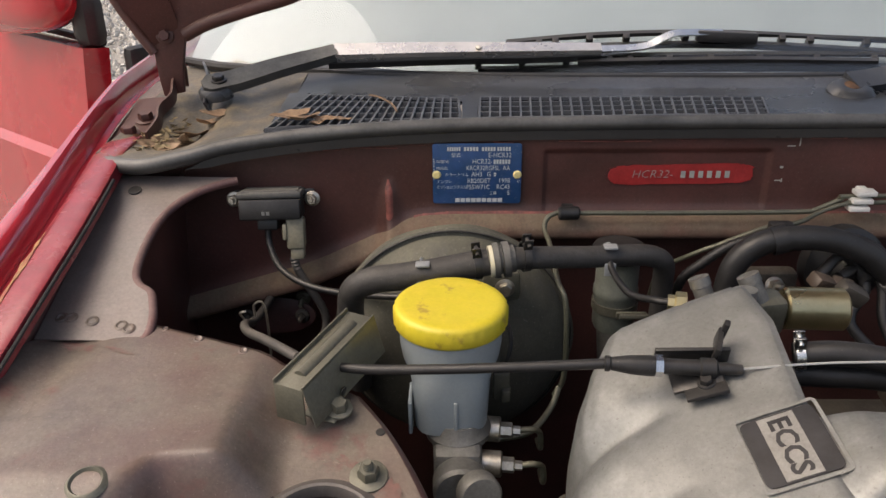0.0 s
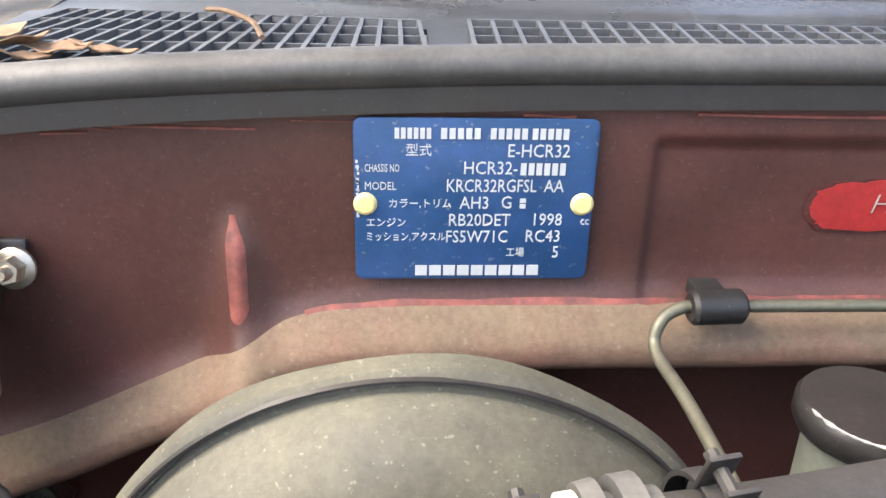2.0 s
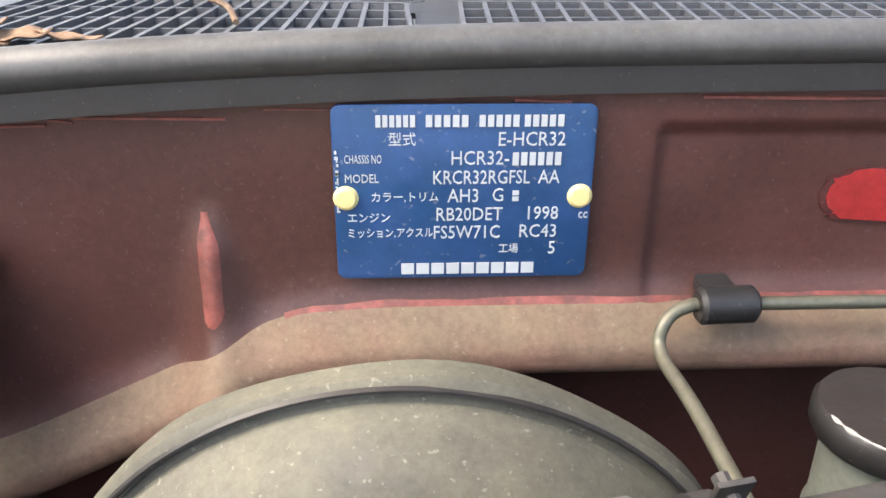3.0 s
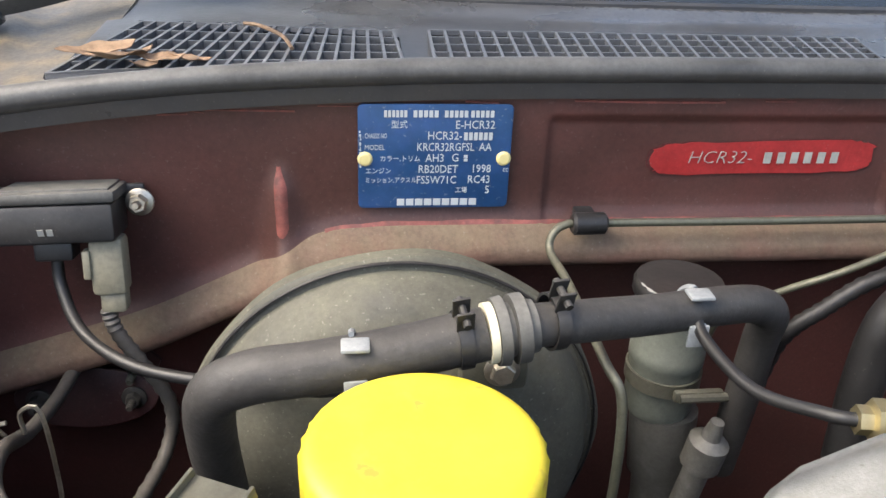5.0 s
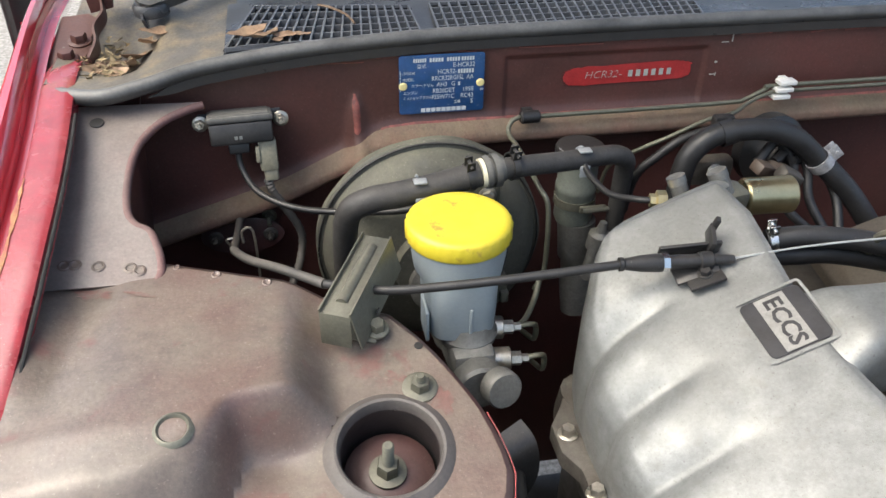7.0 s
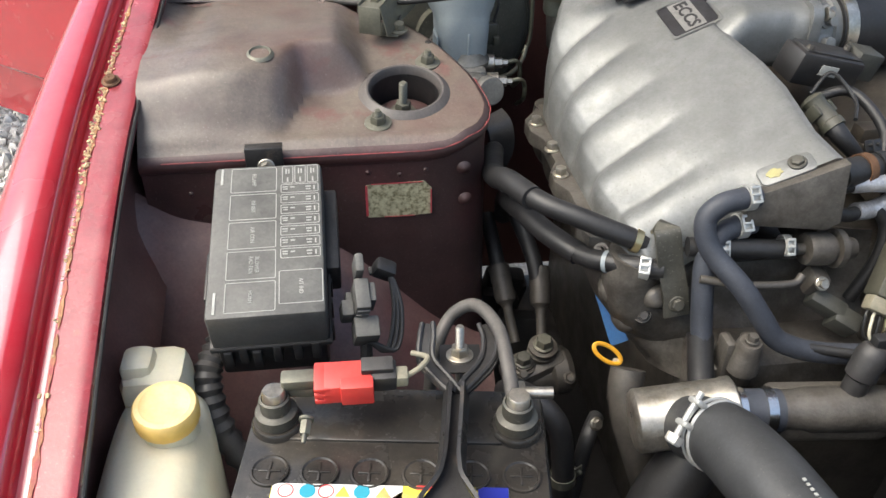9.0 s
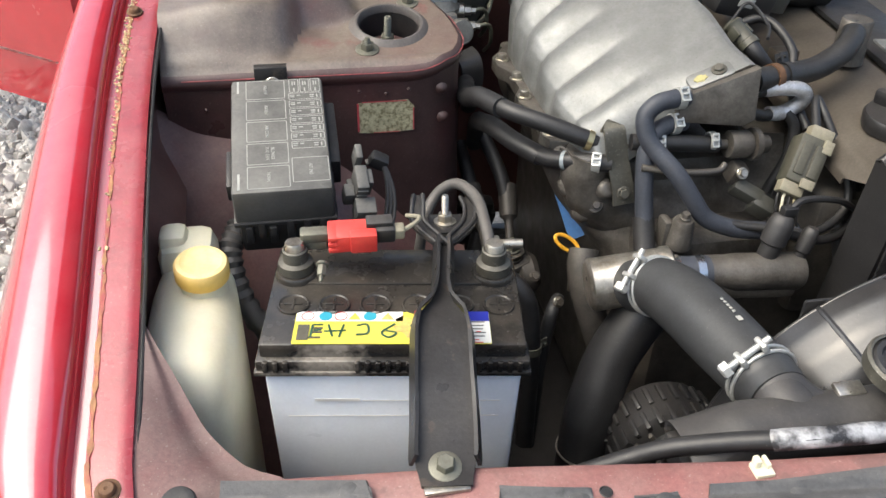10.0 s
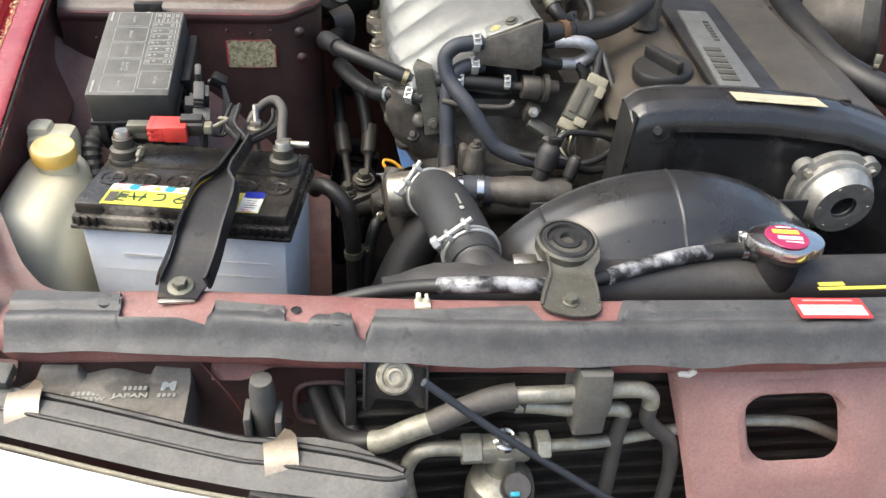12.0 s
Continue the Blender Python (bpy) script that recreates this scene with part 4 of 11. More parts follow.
def firewall():
    t = thing("firewall", (0.37, 0.87, 0.4), "dusty maroon painted firewall with a pressed ledge", "firewall", kind="structure")

    # depth of the pressing by height above the ledge line
    blend = [(0.011, -0.0045), (0.015, -0.002), (0.020, -0.0006), (0.026, 0.0)]
    steps = [(0.011, -0.0045), (0.007, -0.0085), (0.003, -0.0125), (0.0, -0.0150), (-0.002, -0.0162), (-0.004, -0.0168), (-0.0075, -0.017), (-0.010, -0.0165), (-0.012, -0.0145), (-0.0135, -0.010), (-0.0145, 0.0), (-0.0155, 0.016), (-0.018, 0.020)]

    def ledge(x):
        return 0.006 * smoothstep(-0.08, -0.02, x) + sum(lerp(LEDGE, x + 0.006 * k) for k in range(-3, 4)) / 7

    def face(x, z):
        """The flat panel with its upright bead and the framed recess."""
        grow = smoothstep(0.938, 0.880, z)
        bead = math.exp(-((x + 0.0545) / (0.005 + 0.006 * grow)) ** 2) * smoothstep(0.938, 0.915, z)
        inside = smoothstep(0.100, 0.106, x) * smoothstep(0.330, 0.322, x) * smoothstep(0.894, 0.9, z) * smoothstep(0.964, 0.957, z)
        return 0.856 - 0.010 * bead * (0.4 + 0.6 * grow) + 0.003 * inside
    xs = []
    x = -0.335
    while x < 1.08:
        xs.append(x)
        x += 0.0012 if -0.085 < x < -0.025 or 0.097 < x < 0.108 or 0.318 < x < 0.333 else 0.005
    top_line = [(p[0], p[2] - 0.006) for p in SEAL]

    def columns(heights):
        bm = B()
        prev = None
        for x in xs:
            col = [bm.verts.new(p) for p in heights(x)]
            if prev:
                for k in range(len(col) - 1):
                    bm.faces.new((prev[k], col[k], col[k + 1], prev[k + 1]))
            prev = col
        bm.normal_update()
        bmesh.ops.solidify(bm, geom=list(bm.faces), thickness=0.0012)
        return bm

    def upper(x):
        z0, z1 = ledge(x) + 0.034, max(lerp(top_line, x), ledge(x) + 0.036)
        foot = [V((x, face(x, ledge(x) + d) + y, ledge(x) + d)) for d, y in blend]
        return foot + [V((x, face(x, z0 + (z1 - z0) * k / 60), z0 + (z1 - z0) * k / 60)) for k in range(61)]

    def shelf(x):
        zl = ledge(x)
        return [V((x, face(x, zl + d) + y, zl + d)) for d, y in steps]

    def lower(x):
        zl = ledge(x) - 0.018
        dent = 0.004 * math.sin(9 * x)
        return [V((x, 0.876 + dent * k * 0.2, zl + (0.3 - zl) * k / 8)) for k in range(9)]
    part("bulkhead", columns(upper), BAY, t, "dull brown-maroon panel")
    part("pressed_ledge", columns(shelf), LEDGE_PAINT, t, "ledge with a settled layer of tan dust and a rubbed red edge")
    part("lower_bulkhead", columns(lower), BAY, t)
    # crest of the bead rubbed down to the red
    bm = B()

    def crest(u, v):
        z = 0.932 - 0.063 * v
        w = (0.0012 + 0.0026 * smoothstep(0.0, 0.2, v)) * (1 + 0.10 * noise.noise((z * 110, u * 3, 0.4)))
        x = -0.0556 + 0.0020 * v + w * (2 * u - 1)
        return V((x, face(x, z) - 0.0002 - 0.0004 * (1 - (2 * u - 1) ** 2), z))
    sheet(bm, crest, 8, 40)
    part("rubbed_bead", bm, RUBBED, t, "bead rubbed down to the red paint")
    # rubbed red line where the ledge meets the panel
    bm = ribbon(B(), [shelf(-0.03 + 0.016 * k)[0] + V((0, -0.001, 0.0006)) for k in range(40)], lambda s: 0.0034 + 0.0022 * noise.noise((s * 40, 0.7, 0)), 0.0006, (0, -1, 0.6), 3)
    part("rubbed_line", bm, RUBBED, t, "rubbed red edge of the ledge")
    bm = ribbon(B(), [shelf(-0.29 + 0.016 * k)[7] + V((0, -0.0006, 0.0004)) for k in range(56)], lambda s: 0.0016 + 0.0016 * noise.noise((s * 50, 4.7, 0)), 0.0006, (0, -1, 0.1), 3)
    part("rubbed_line", bm, RUBBED, t)
    # worn red edge along the top lip
    rng = random.Random(3)
    bm = B()
    x = -0.12
    while x < 0.6:
        w = rng.uniform(0.006, 0.05)
        ztop = lerp([(p[0], p[2] - 0.0175) for p in SEAL], x)
        if rng.random() < 0.55:
            tube(bm, [(x, 0.8556, ztop + rng.uniform(-0.001, 0.001)), (x + w, 0.8556, ztop + rng.uniform(-0.001, 0.001))], rng.uniform(0.0003, 0.0008), 5, smooth=False)
        x += w
    part("chipped_paint", bm, RUBBED, t, "chipped pale edge of the paint")
    # red brushed patch with the stamped number
    rng = random.Random(8)
    pts = []
    for i in range(64):
        a = math.tau * i / 64
        ex, ey = math.copysign(abs(math.cos(a)) ** 0.35, math.cos(a)), math.copysign(abs(math.sin(a)) ** 0.45, math.sin(a))
        pts.append((0.072 * ex + rng.uniform(-0.0018, 0.0018), 0.0105 * ey + rng.uniform(-0.0006, 0.0006) + 0.0012 * ex))
    m = plane_at((0.2405, 0.8585, 0.9355), (1, 0, 0), (0, 0, 1))
    part("overspray", prism(B(), [(x * 1.02 - 0.001, y * 1.07) for x, y in pts], m, 0.0003), OVERSPRAY, t, "thin dark red overspray round the patch")
    bm = prism(B(), pts, m, 0.0006)
    patch = part("red_paint_patch", bm, RED_MARK, t, "brushed red paint patch over the stamped number")
    mm = plane_at((0.190, 0.8577, 0.9355), (1, 0, 0), (0, 0, 1))
    writing("HCR32-", 0.0118, mm @ Matrix.Translation((0.0, 0, 0.0004)), PRINT_GREY, patch, "stamped_lettering", 1.06, 0.22, 0.0002, "LEFT", bold=-0.0003)
    bar_parts(patch, mm @ Matrix.Translation((0.0, 0, 0.0004)), [(0.0520 + 0.0088 * k, 0, 0.0048, 0.0072) for k in range(6)], PRINT_GREY, "stamped_bar")
    # scratches
    bm = B()
    for x, z, w, h in ((0.352, 0.972, 0.001, 0.012), (0.344, 0.966, 0.008, 0.001), (0.338, 0.944, 0.003, 0.002), (0.336, 0.930, 0.006, 0.001), (0.340, 0.930, 0.001, 0.004), (0.366, 0.975, 0.01, 0.001)):
        bars(bm, plane_at((x, 0.8545, z), (1, 0, 0), (0, 0, 1)), [(0, 0, w, h)], 0.0006)
    part("scratch", bm, PRINT_GREY, t, "bare scratches in the paint")


firewall()


# ---- inner wing and strut tower ----
SHOULDER = [(-0.045, 0.506), (-0.1217, 0.492), (-0.176, 0.486), (-0.197, 0.462), (-0.228, 0.436), (-0.262, 0.40), (-0.292, 0.36)]


def shoulder_side(x, y):
    """Distance behind the edge of the raised shoulder; negative in front of it."""
    best, side = 9.0, 1.0
    for (ax, ay), (bx, by) in zip(SHOULDER, SHOULDER[1:]):
        ex, ey = bx - ax, by - ay
        k = min(1.0, max(0.0, ((x - ax) * ex + (y - ay) * ey) / (ex * ex + ey * ey)))
        d = math.hypot(x - ax - k * ex, y - ay - k * ey)
        if d < best:
            best, side = d, 1.0 if ex * (y - ay) - ey * (x - ax) < 0 else -1.0
    return best * side


def tower_z(x, y):
    z = 0.829 + 0.22 * (y - 0.42)
    width = 0.022 + 0.044 * smoothstep(-0.168, -0.205, x)
    plateau = smoothstep(-width, 0.004, shoulder_side(x, y)) * smoothstep(-0.100, -0.142, x) * smoothstep(0.384, 0.440, y)
    z += max(0.0, 0.046 - 0.25 * max(0.0, y - 0.47)) * plateau                                     # raised shoulder with a cone-like front
    z -= 0.004 * math.exp(-(((x + 0.145) / 0.022) ** 2 + ((y - 0.462) / 0.016) ** 2))      # hollow in front of it
    z -= 0.008 * smoothstep(-0.25, -0.325, x) * plateau
    z += 0.015 * smoothstep(-0.286, -0.321, x) * smoothstep(0.47, 0.54, y) * smoothstep(0.66, 0.60, y)
    z += 0.0022 * math.exp(-((y - 0.397) / 0.006) ** 2) - 0.003 * smoothstep(0.394, 0.385, y)
    return z


BACK = [(-0.325, 0.70), (-0.27, 0.675), (-0.237, 0.655), (-0.17, 0.627), (-0.113, 0.603), (-0.058, 0.578), (-0.037, 0.551), (-0.025, 0.531), (-0.016, 0.514), (-0.004, 0.488), (0.002, 0.466), (0.005, 0.45), (0.006, 0.437)]
FRONT = [(-0.325, 0.385), (-0.06, 0.385), (-0.042, 0.3872), (-0.027, 0.3915), (-0.014, 0.399), (-0.005, 0.4085), (0.002, 0.4205), (0.006, 0.436)]


def tower_outline():
    o = [(x, lerp(FRONT, x)) for x in [-0.321 + 0.327 * (1 - (1 - i / 30) ** 1.9) for i in range(31)]]
    o += [(x, lerp(BACK, x)) for x in [0.006 - 0.327 * (i / 40) ** 1.9 for i in range(1, 41)]]
    return o


def strut_tower():
    t = thing("strut_tower", (-0.16, 0.5, 0.4), "dust-covered maroon strut tower with a round strut opening", "strut tower")

    def at(u, v):
        x = -0.321 + 0.327 * (1 - (1 - u) ** 1.7)
        y0, y1 = lerp(FRONT, x), lerp(BACK, x)
        y = y0 + (y1 - y0) * v
        return V((x, y, tower_z(x, y)))
    bm = B()
    sheet(bm, at, 90, 80, 0.0012, keep=lambda p: math.hypot(p.x + 0.072, p.y - 0.463) > 0.043)
    part("tower_top", bm, TOWER, t, "worn dusty top with rubbed red patches")
    # side walls with a rolled lip
    bm = B()
    o = tower_outline()
    n = len(o)
    prev = None
    for i, (x, y) in enumerate(o):
        a, b = o[max(i - 1, 0)], o[min(i + 1, n - 1)]
        d = V((b[0] - a[0], b[1] - a[1], 0)).normalized()
        out = V((d.y, -d.x, 0))
        z = tower_z(x, y)
        low = 0.42
        ring = [bm.verts.new(V((x, y, z)) + out * q + V((0, 0, w))) for q, w in ((-0.002, 0.0015), (0.002, -0.001), (0.0045, -0.006), (0.004, -0.012), (0.0005, -0.016), (0.0, -0.05), (0.004, -0.2), (0.012, low - z))]
        if prev:
            for k in range(len(ring) - 1):
                bm.faces.new((prev[k], ring[k], ring[k + 1], prev[k + 1]))
        prev = ring
    part("tower_wall", bm, BAY_DARK, t, "dark maroon tower wall")
    # red line along the front lip
    bm = B()
    rng = random.Random(5)
    line = []
    for i, (x, y) in enumerate(o[1:37]):
        a, b = o[i], o[i + 2]
        d = V((b[0] - a[0], b[1] - a[1], 0)).normalized()
        line.append(V((x, y, tower_z(x, y) - 0.0032)) + V((d.y, -d.x, 0)) * 0.0046)
    tube(bm, line, lambda s: 0.0006 + 0.0007 * noise.noise((s * 30, 0, 0)), 6, smooth=False)
    part("rubbed_edge", bm, RUBBED_LIP, t, "rubbed red paint line along the lip")
    # opening lip, strut stud and nuts
    c = V((-0.072, 0.463, 0.0))
    up = V((0, -0.22, 1)).normalized()
    c.z = 0.829 + 0.22 * (c.y - 0.42)
    bm = lathe(B(), c, up, [(0.0345, -0.004), (0.0352, 0.002), (0.0368, 0.0048), (0.0388, 0.0052), (0.0412, 0.0036), (0.0445, 0.0012), (0.0475, -0.002)], 48)
    part("opening_lip", bm, LIP, t, "raised round lip of the strut opening")
    # wall coloured black to put the shade into the opening
    bm = lathe(B(), c, up, [(0.037, -0.075), (0.0345, -0.03), (0.0346, -0.004), (0.0352, 0.0005)], 48)
    part("opening_wall", bm, BLACK_CLEAN, t, "inside wall of the opening, black for the shade in it")
    bm = lathe(B(), c - up * 0.038, up, [(0, 0), (0.033, 0), (0.033, 0.004), (0.022, 0.012), (0.012, 0.014), (0, 0.014)], 32)
    part("strut_mount", bm, BAY_DARK, t, "dusty strut mount")
    bm = bolt(B(), c + V((-0.002, -0.004, 0)) - up * 0.024, up, 0.0085, 0.011, 1.6, 0.024)
    part("strut_nut", bm, BRACKET, t, "damper rod nut and thread")
    for x, y, r in ((-0.044, 0.509, 0.0075), (-0.102, 0.416, 0.0075)):
        bolt_part(t, (x, y, tower_z(x, y)), up, r, 0.008, 1.75, 0.006, BRACKET, "strut_bolt", "flanged strut mounting nut")
    # ring of the dimple hole
    d = V((-0.209, 0.462, tower_z(-0.209, 0.462)))
    bm = lathe(B(), d, up, [(0.0, -0.006), (0.0075, -0.005), (0.0088, 0.0), (0.0102, 0.0018), (0.0115, 0.0012), (0.0135, -0.001)], 28)
    part("dimple_ring", bm, BRACKET, t, "bare pressed hole with a bright rim")
    # spot-weld dimples and rubbed places
    for x, y, r in ((-0.285, 0.648, 0.005), (-0.265, 0.643, 0.005), (-0.19, 0.63, 0.004), (-0.15, 0.612, 0.004), (-0.222, 0.646, 0.003)):
        bm = lathe(B(), (x, y, tower_z(x, y) + 0.0006), up, [(0, -0.0002), (r * 0.55, 0.0), (r * 0.75, 0.0007), (r, 0)], 14)
        part("weld_spot", bm, TOWER, t)
    rng = random.Random(41)
    for x, y, a, b, turn in ((-0.283, 0.622, 0.020, 0.007, -0.35), (-0.030, 0.497, 0.009, 0.017, 0.4), (-0.058, 0.520, 0.012, 0.004, -0.5), (-0.246, 0.612, 0.016, 0.003, -0.4)):
        bm = B()
        ring = []
        for k in range(26):
            q = math.tau * k / 26
            r = rng.uniform(0.55, 1.1)
            dx, dy = a * r * math.cos(q), b * r * math.sin(q)
            px, py = x + dx * math.cos(turn) - dy * math.sin(turn), y + dx * math.sin(turn) + dy * math.cos(turn)
            ring.append(bm.verts.new((px, py, tower_z(px, py) + 0.0006)))
        hub = bm.verts.new((x, y, tower_z(x, y) + 0.0007))
        for k in range(26):
            bm.faces.new((ring[k], ring[(k + 1) % 26], hub))
        part("rubbed_patch", bm, TOWER_RED, t, "patch rubbed down to the red paint")
    part("pin_hole", lathe(B(), (-0.039, 0.546, tower_z(-0.039, 0.546) + 0.0004), up, [(0, 0.0004), (0.0032, 0.0004), (0.0036, 0)], 14), BLACK_CLEAN, t, "small dark hole")
    # pressings on the front wall
    for x, z, r in ((-0.022, 0.790, 0.006), (-0.02, 0.755, 0.006), (-0.06, 0.793, 0.003), (-0.085, 0.789, 0.003), (-0.115, 0.793, 0.003), (-0.28, 0.78, 0.003)):
        bm = lathe(B(), (x, 0.3855 if x < -0.03 else 0.388, z), (0.1, -1, 0), [(0, 0.003), (r * 0.5, 0.0025), (r, 0), (r * 1.2, -0.001)], 16)
        part("pressed_boss", bm, BAY_DARK, t)
    # weathered sticker
    m = plane_at((-0.0855, 0.3838, 0.768), (1, 0, 0), (0, 0, 1))
    bm = prism(B(), [(-0.031, -0.025), (-0.004, -0.0262), (0.031, -0.024), (0.0315, 0.005), (0.024, 0.0135), (-0.032, 0.0115)], m, 0.0005)
    part("sticker", bm, STICKER, t, "peeling weathered beige sticker")
    bm = B()
    for q in ((-0.0317, -0.006, 0.0022, 0.034), (0.0308, -0.010, 0.0014, 0.027), (-0.002, 0.0125, 0.05, 0.001), (0.0, -0.0252, 0.03, 0.0008)):
        bars(bm, m @ Matrix.Translation((0, 0, 0.0006)), [q])
    part("sticker_edge", bm, RED_BARE, t)


strut_tower()


def gusset_plate():
    """The dusty plate between tower and cowl, with its curved cut-out."""
    t = thing("cowl_gusset", (-0.29, 0.74, 0.88), "dusty grey-maroon gusset plate between tower and cowl", "body panel")
    edge = [(-0.240, 0.630), (-0.2355, 0.640), (-0.2365, 0.655), (-0.240, 0.668), (-0.2465, 0.684), (-0.258, 0.692), (-0.2655, 0.705), (-0.268, 0.73), (-0.2665, 0.76), (-0.261, 0.785), (-0.25, 0.806), (-0.235, 0.822), (-0.215, 0.834), (-0.205, 0.838)]
    by_y = [(y, x) for x, y in edge]
    zt = lambda x, y: 0.8875 + 0.31 * (y - 0.655) - 0.05 * max(0, y - 0.78) + 0.02 * (-0.24 - x)

    def flat(u, v):
        y = 0.630 + 0.208 * v
        x = -0.322 + (lerp(by_y, y) + 0.322) * u
        return V((x, y, zt(x, y)))
    bm = B()
    sheet(bm, flat, 14, 60, 0.0015)
    part("plate", bm, PLATE_PALE, t)
    # rolled edge of the cut-out and the wall below it
    bm = B()
    tube(bm, [(x + 0.001, y, zt(x, y) - 0.0036) for x, y in edge], 0.0042, 10, 4)
    part("rolled_edge", bm, GUSSET, t)
    bm = B()
    line = spline([(x, y, 0) for x, y in edge[3:10]] + [(-0.262, 0.81, 0), (-0.262, 0.866, 0)], 4)
    prev = None
    for p in line:
        z = zt(p.x, p.y)
        ring = [bm.verts.new((p.x, p.y, z)), bm.verts.new((p.x - 0.004, p.y + 0.002, z - 0.02)), bm.verts.new((p.x - 0.02, p.y + 0.004, 0.72)), bm.verts.new((p.x - 0.03, p.y + 0.01, 0.45))]
        if prev:
            for k in range(3):
                bm.faces.new((prev[k], ring[k], ring[k + 1], prev[k + 1]))
        prev = ring
    part("inner_wall", bm, BAY, t, "maroon wall below the cut-out")
    bm = lathe(B(), (-0.298, 0.813, zt(-0.298, 0.813) + 0.0006), (0, -0.3, 1), [(0, 0), (0.0065, 0), (0.0065, 0.0006), (0.006, 0.001), (0, 0.001)], 20)
    part("drain_hole", bm, BLACK_CLEAN, t, "dark round hole")
    for x, y in ((-0.308, 0.652), (-0.300, 0.652), (-0.282, 0.649), (-0.257, 0.645), (-0.25, 0.642)):
        bm = lathe(B(), (x, y, zt(x, y) + 0.0006), (0, -0.3, 1), [(0, -0.0004), (0.0028, -0.0002), (0.004, 0.0009), (0.0056, 0)], 14)
        part("weld_spot", bm, TOWER, t)
    # bracket with three nuts on the firewall below
    bm = prism(B(), [(-0.04, -0.018), (0.03, -0.02), (0.04, 0.0), (0.025, 0.018), (-0.03, 0.02)], plane_at((-0.18, 0.872, 0.79), (1, 0, 0), (0, 0, 1)), 0.003, 0.001)
    for x, z in ((-0.209, 0.795), (-0.183, 0.80), (-0.156, 0.788)):
        bolt_part(t, (x, 0.868, z), (0, -1, 0), 0.0055, 0.006, 1.5, 0.012, BRACKET, "stud_nut", "grey stud nut")
    part("stud_plate", bm, BAY_DARK, t)


gusset_plate()


def inner_wing():
    t = thing("inner_wing", (-0.31, 0.15, 0.3), "dark maroon inner wing panel below the fender", "body panel", kind="structure")

    def wall(u, v):
        y = -0.095 + 0.945 * u
        z = 0.3 + (zf(y) - 0.012 - 0.3) * v
        belly = 0.055 * smoothstep(0.62, 0.3, z) + 0.03 * math.exp(-((z - 0.70 - 0.12 * (y - 0.2)) / 0.035) ** 2) * smoothstep(0.15, 0.25, y) * smoothstep(0.5, 0.4, y)
        belly *= smoothstep(0.6, 0.4, y)
        return V((xf(y) - 0.014 + belly, y, z))
    bm = B()
    sheet(bm, wall, 50, 30, 0.0015)
    part("wing_wall", bm, ARCH, t)
    # lower hump of the wheel arch in front of the tower
    bm = B()

    crown = [(-0.335, 0.785), (-0.313, 0.757), (-0.27, 0.744), (-0.2, 0.731), (-0.155, 0.716), (-0.114, 0.679), (-0.07, 0.63), (-0.023, 0.583), (0.012, 0.562)]

    def hump(u, v):
        x = -0.335 + 0.347 * u
        z = sum(lerp(crown, x + 0.01 * k) for k in range(-2, 3)) / 5
        fold = 0.006 * math.sin(42 * x + 9 * v) * smoothstep(-0.15, -0.28, x) * smoothstep(0.05, 0.3, v)
        return V((x, 0.392 - 0.23 * v, z - 0.05 * v - 0.5 * v ** 2.2 + fold + 0.004 * math.exp(-(v / 0.06) ** 2)))
    sheet(bm, hump, 44, 26, 0.0015)
    part("arch_hump", bm, ARCH, t, "wheel arch hump, dark maroon")
    bm = B()
    sheet(bm, lambda u, v: V((-0.33 + 1.41 * u, -0.25 + 1.12 * v, 0.28)), 8, 8, 0.003)
    part("undertray", bm, BLACK_CLEAN, t, "black undertray")
    bm = B()
    sheet(bm, lambda u, v: V((1.05, -0.13 + 1.0 * v, 0.28 + 0.48 * u)), 4, 8, 0.003)
    part("far_wall", bm, BAY_DARK, t)


inner_wing()


# ---- radiator support and nose ----
SUP_Y = [(-0.335, -0.045), (-0.25, -0.070), (-0.106, -0.100), (0.096, -0.133), (0.221, -0.149), (0.4, -0.158), (0.7, -0.15), (1.0, -0.09), (1.08, -0.05)]
SUP_Z = [(-0.335, 0.712), (-0.25, 0.715), (-0.106, 0.738), (0.096, 0.747), (0.221, 0.754), (0.4, 0.756), (0.7, 0.75), (1.0, 0.72), (1.08, 0.71)]


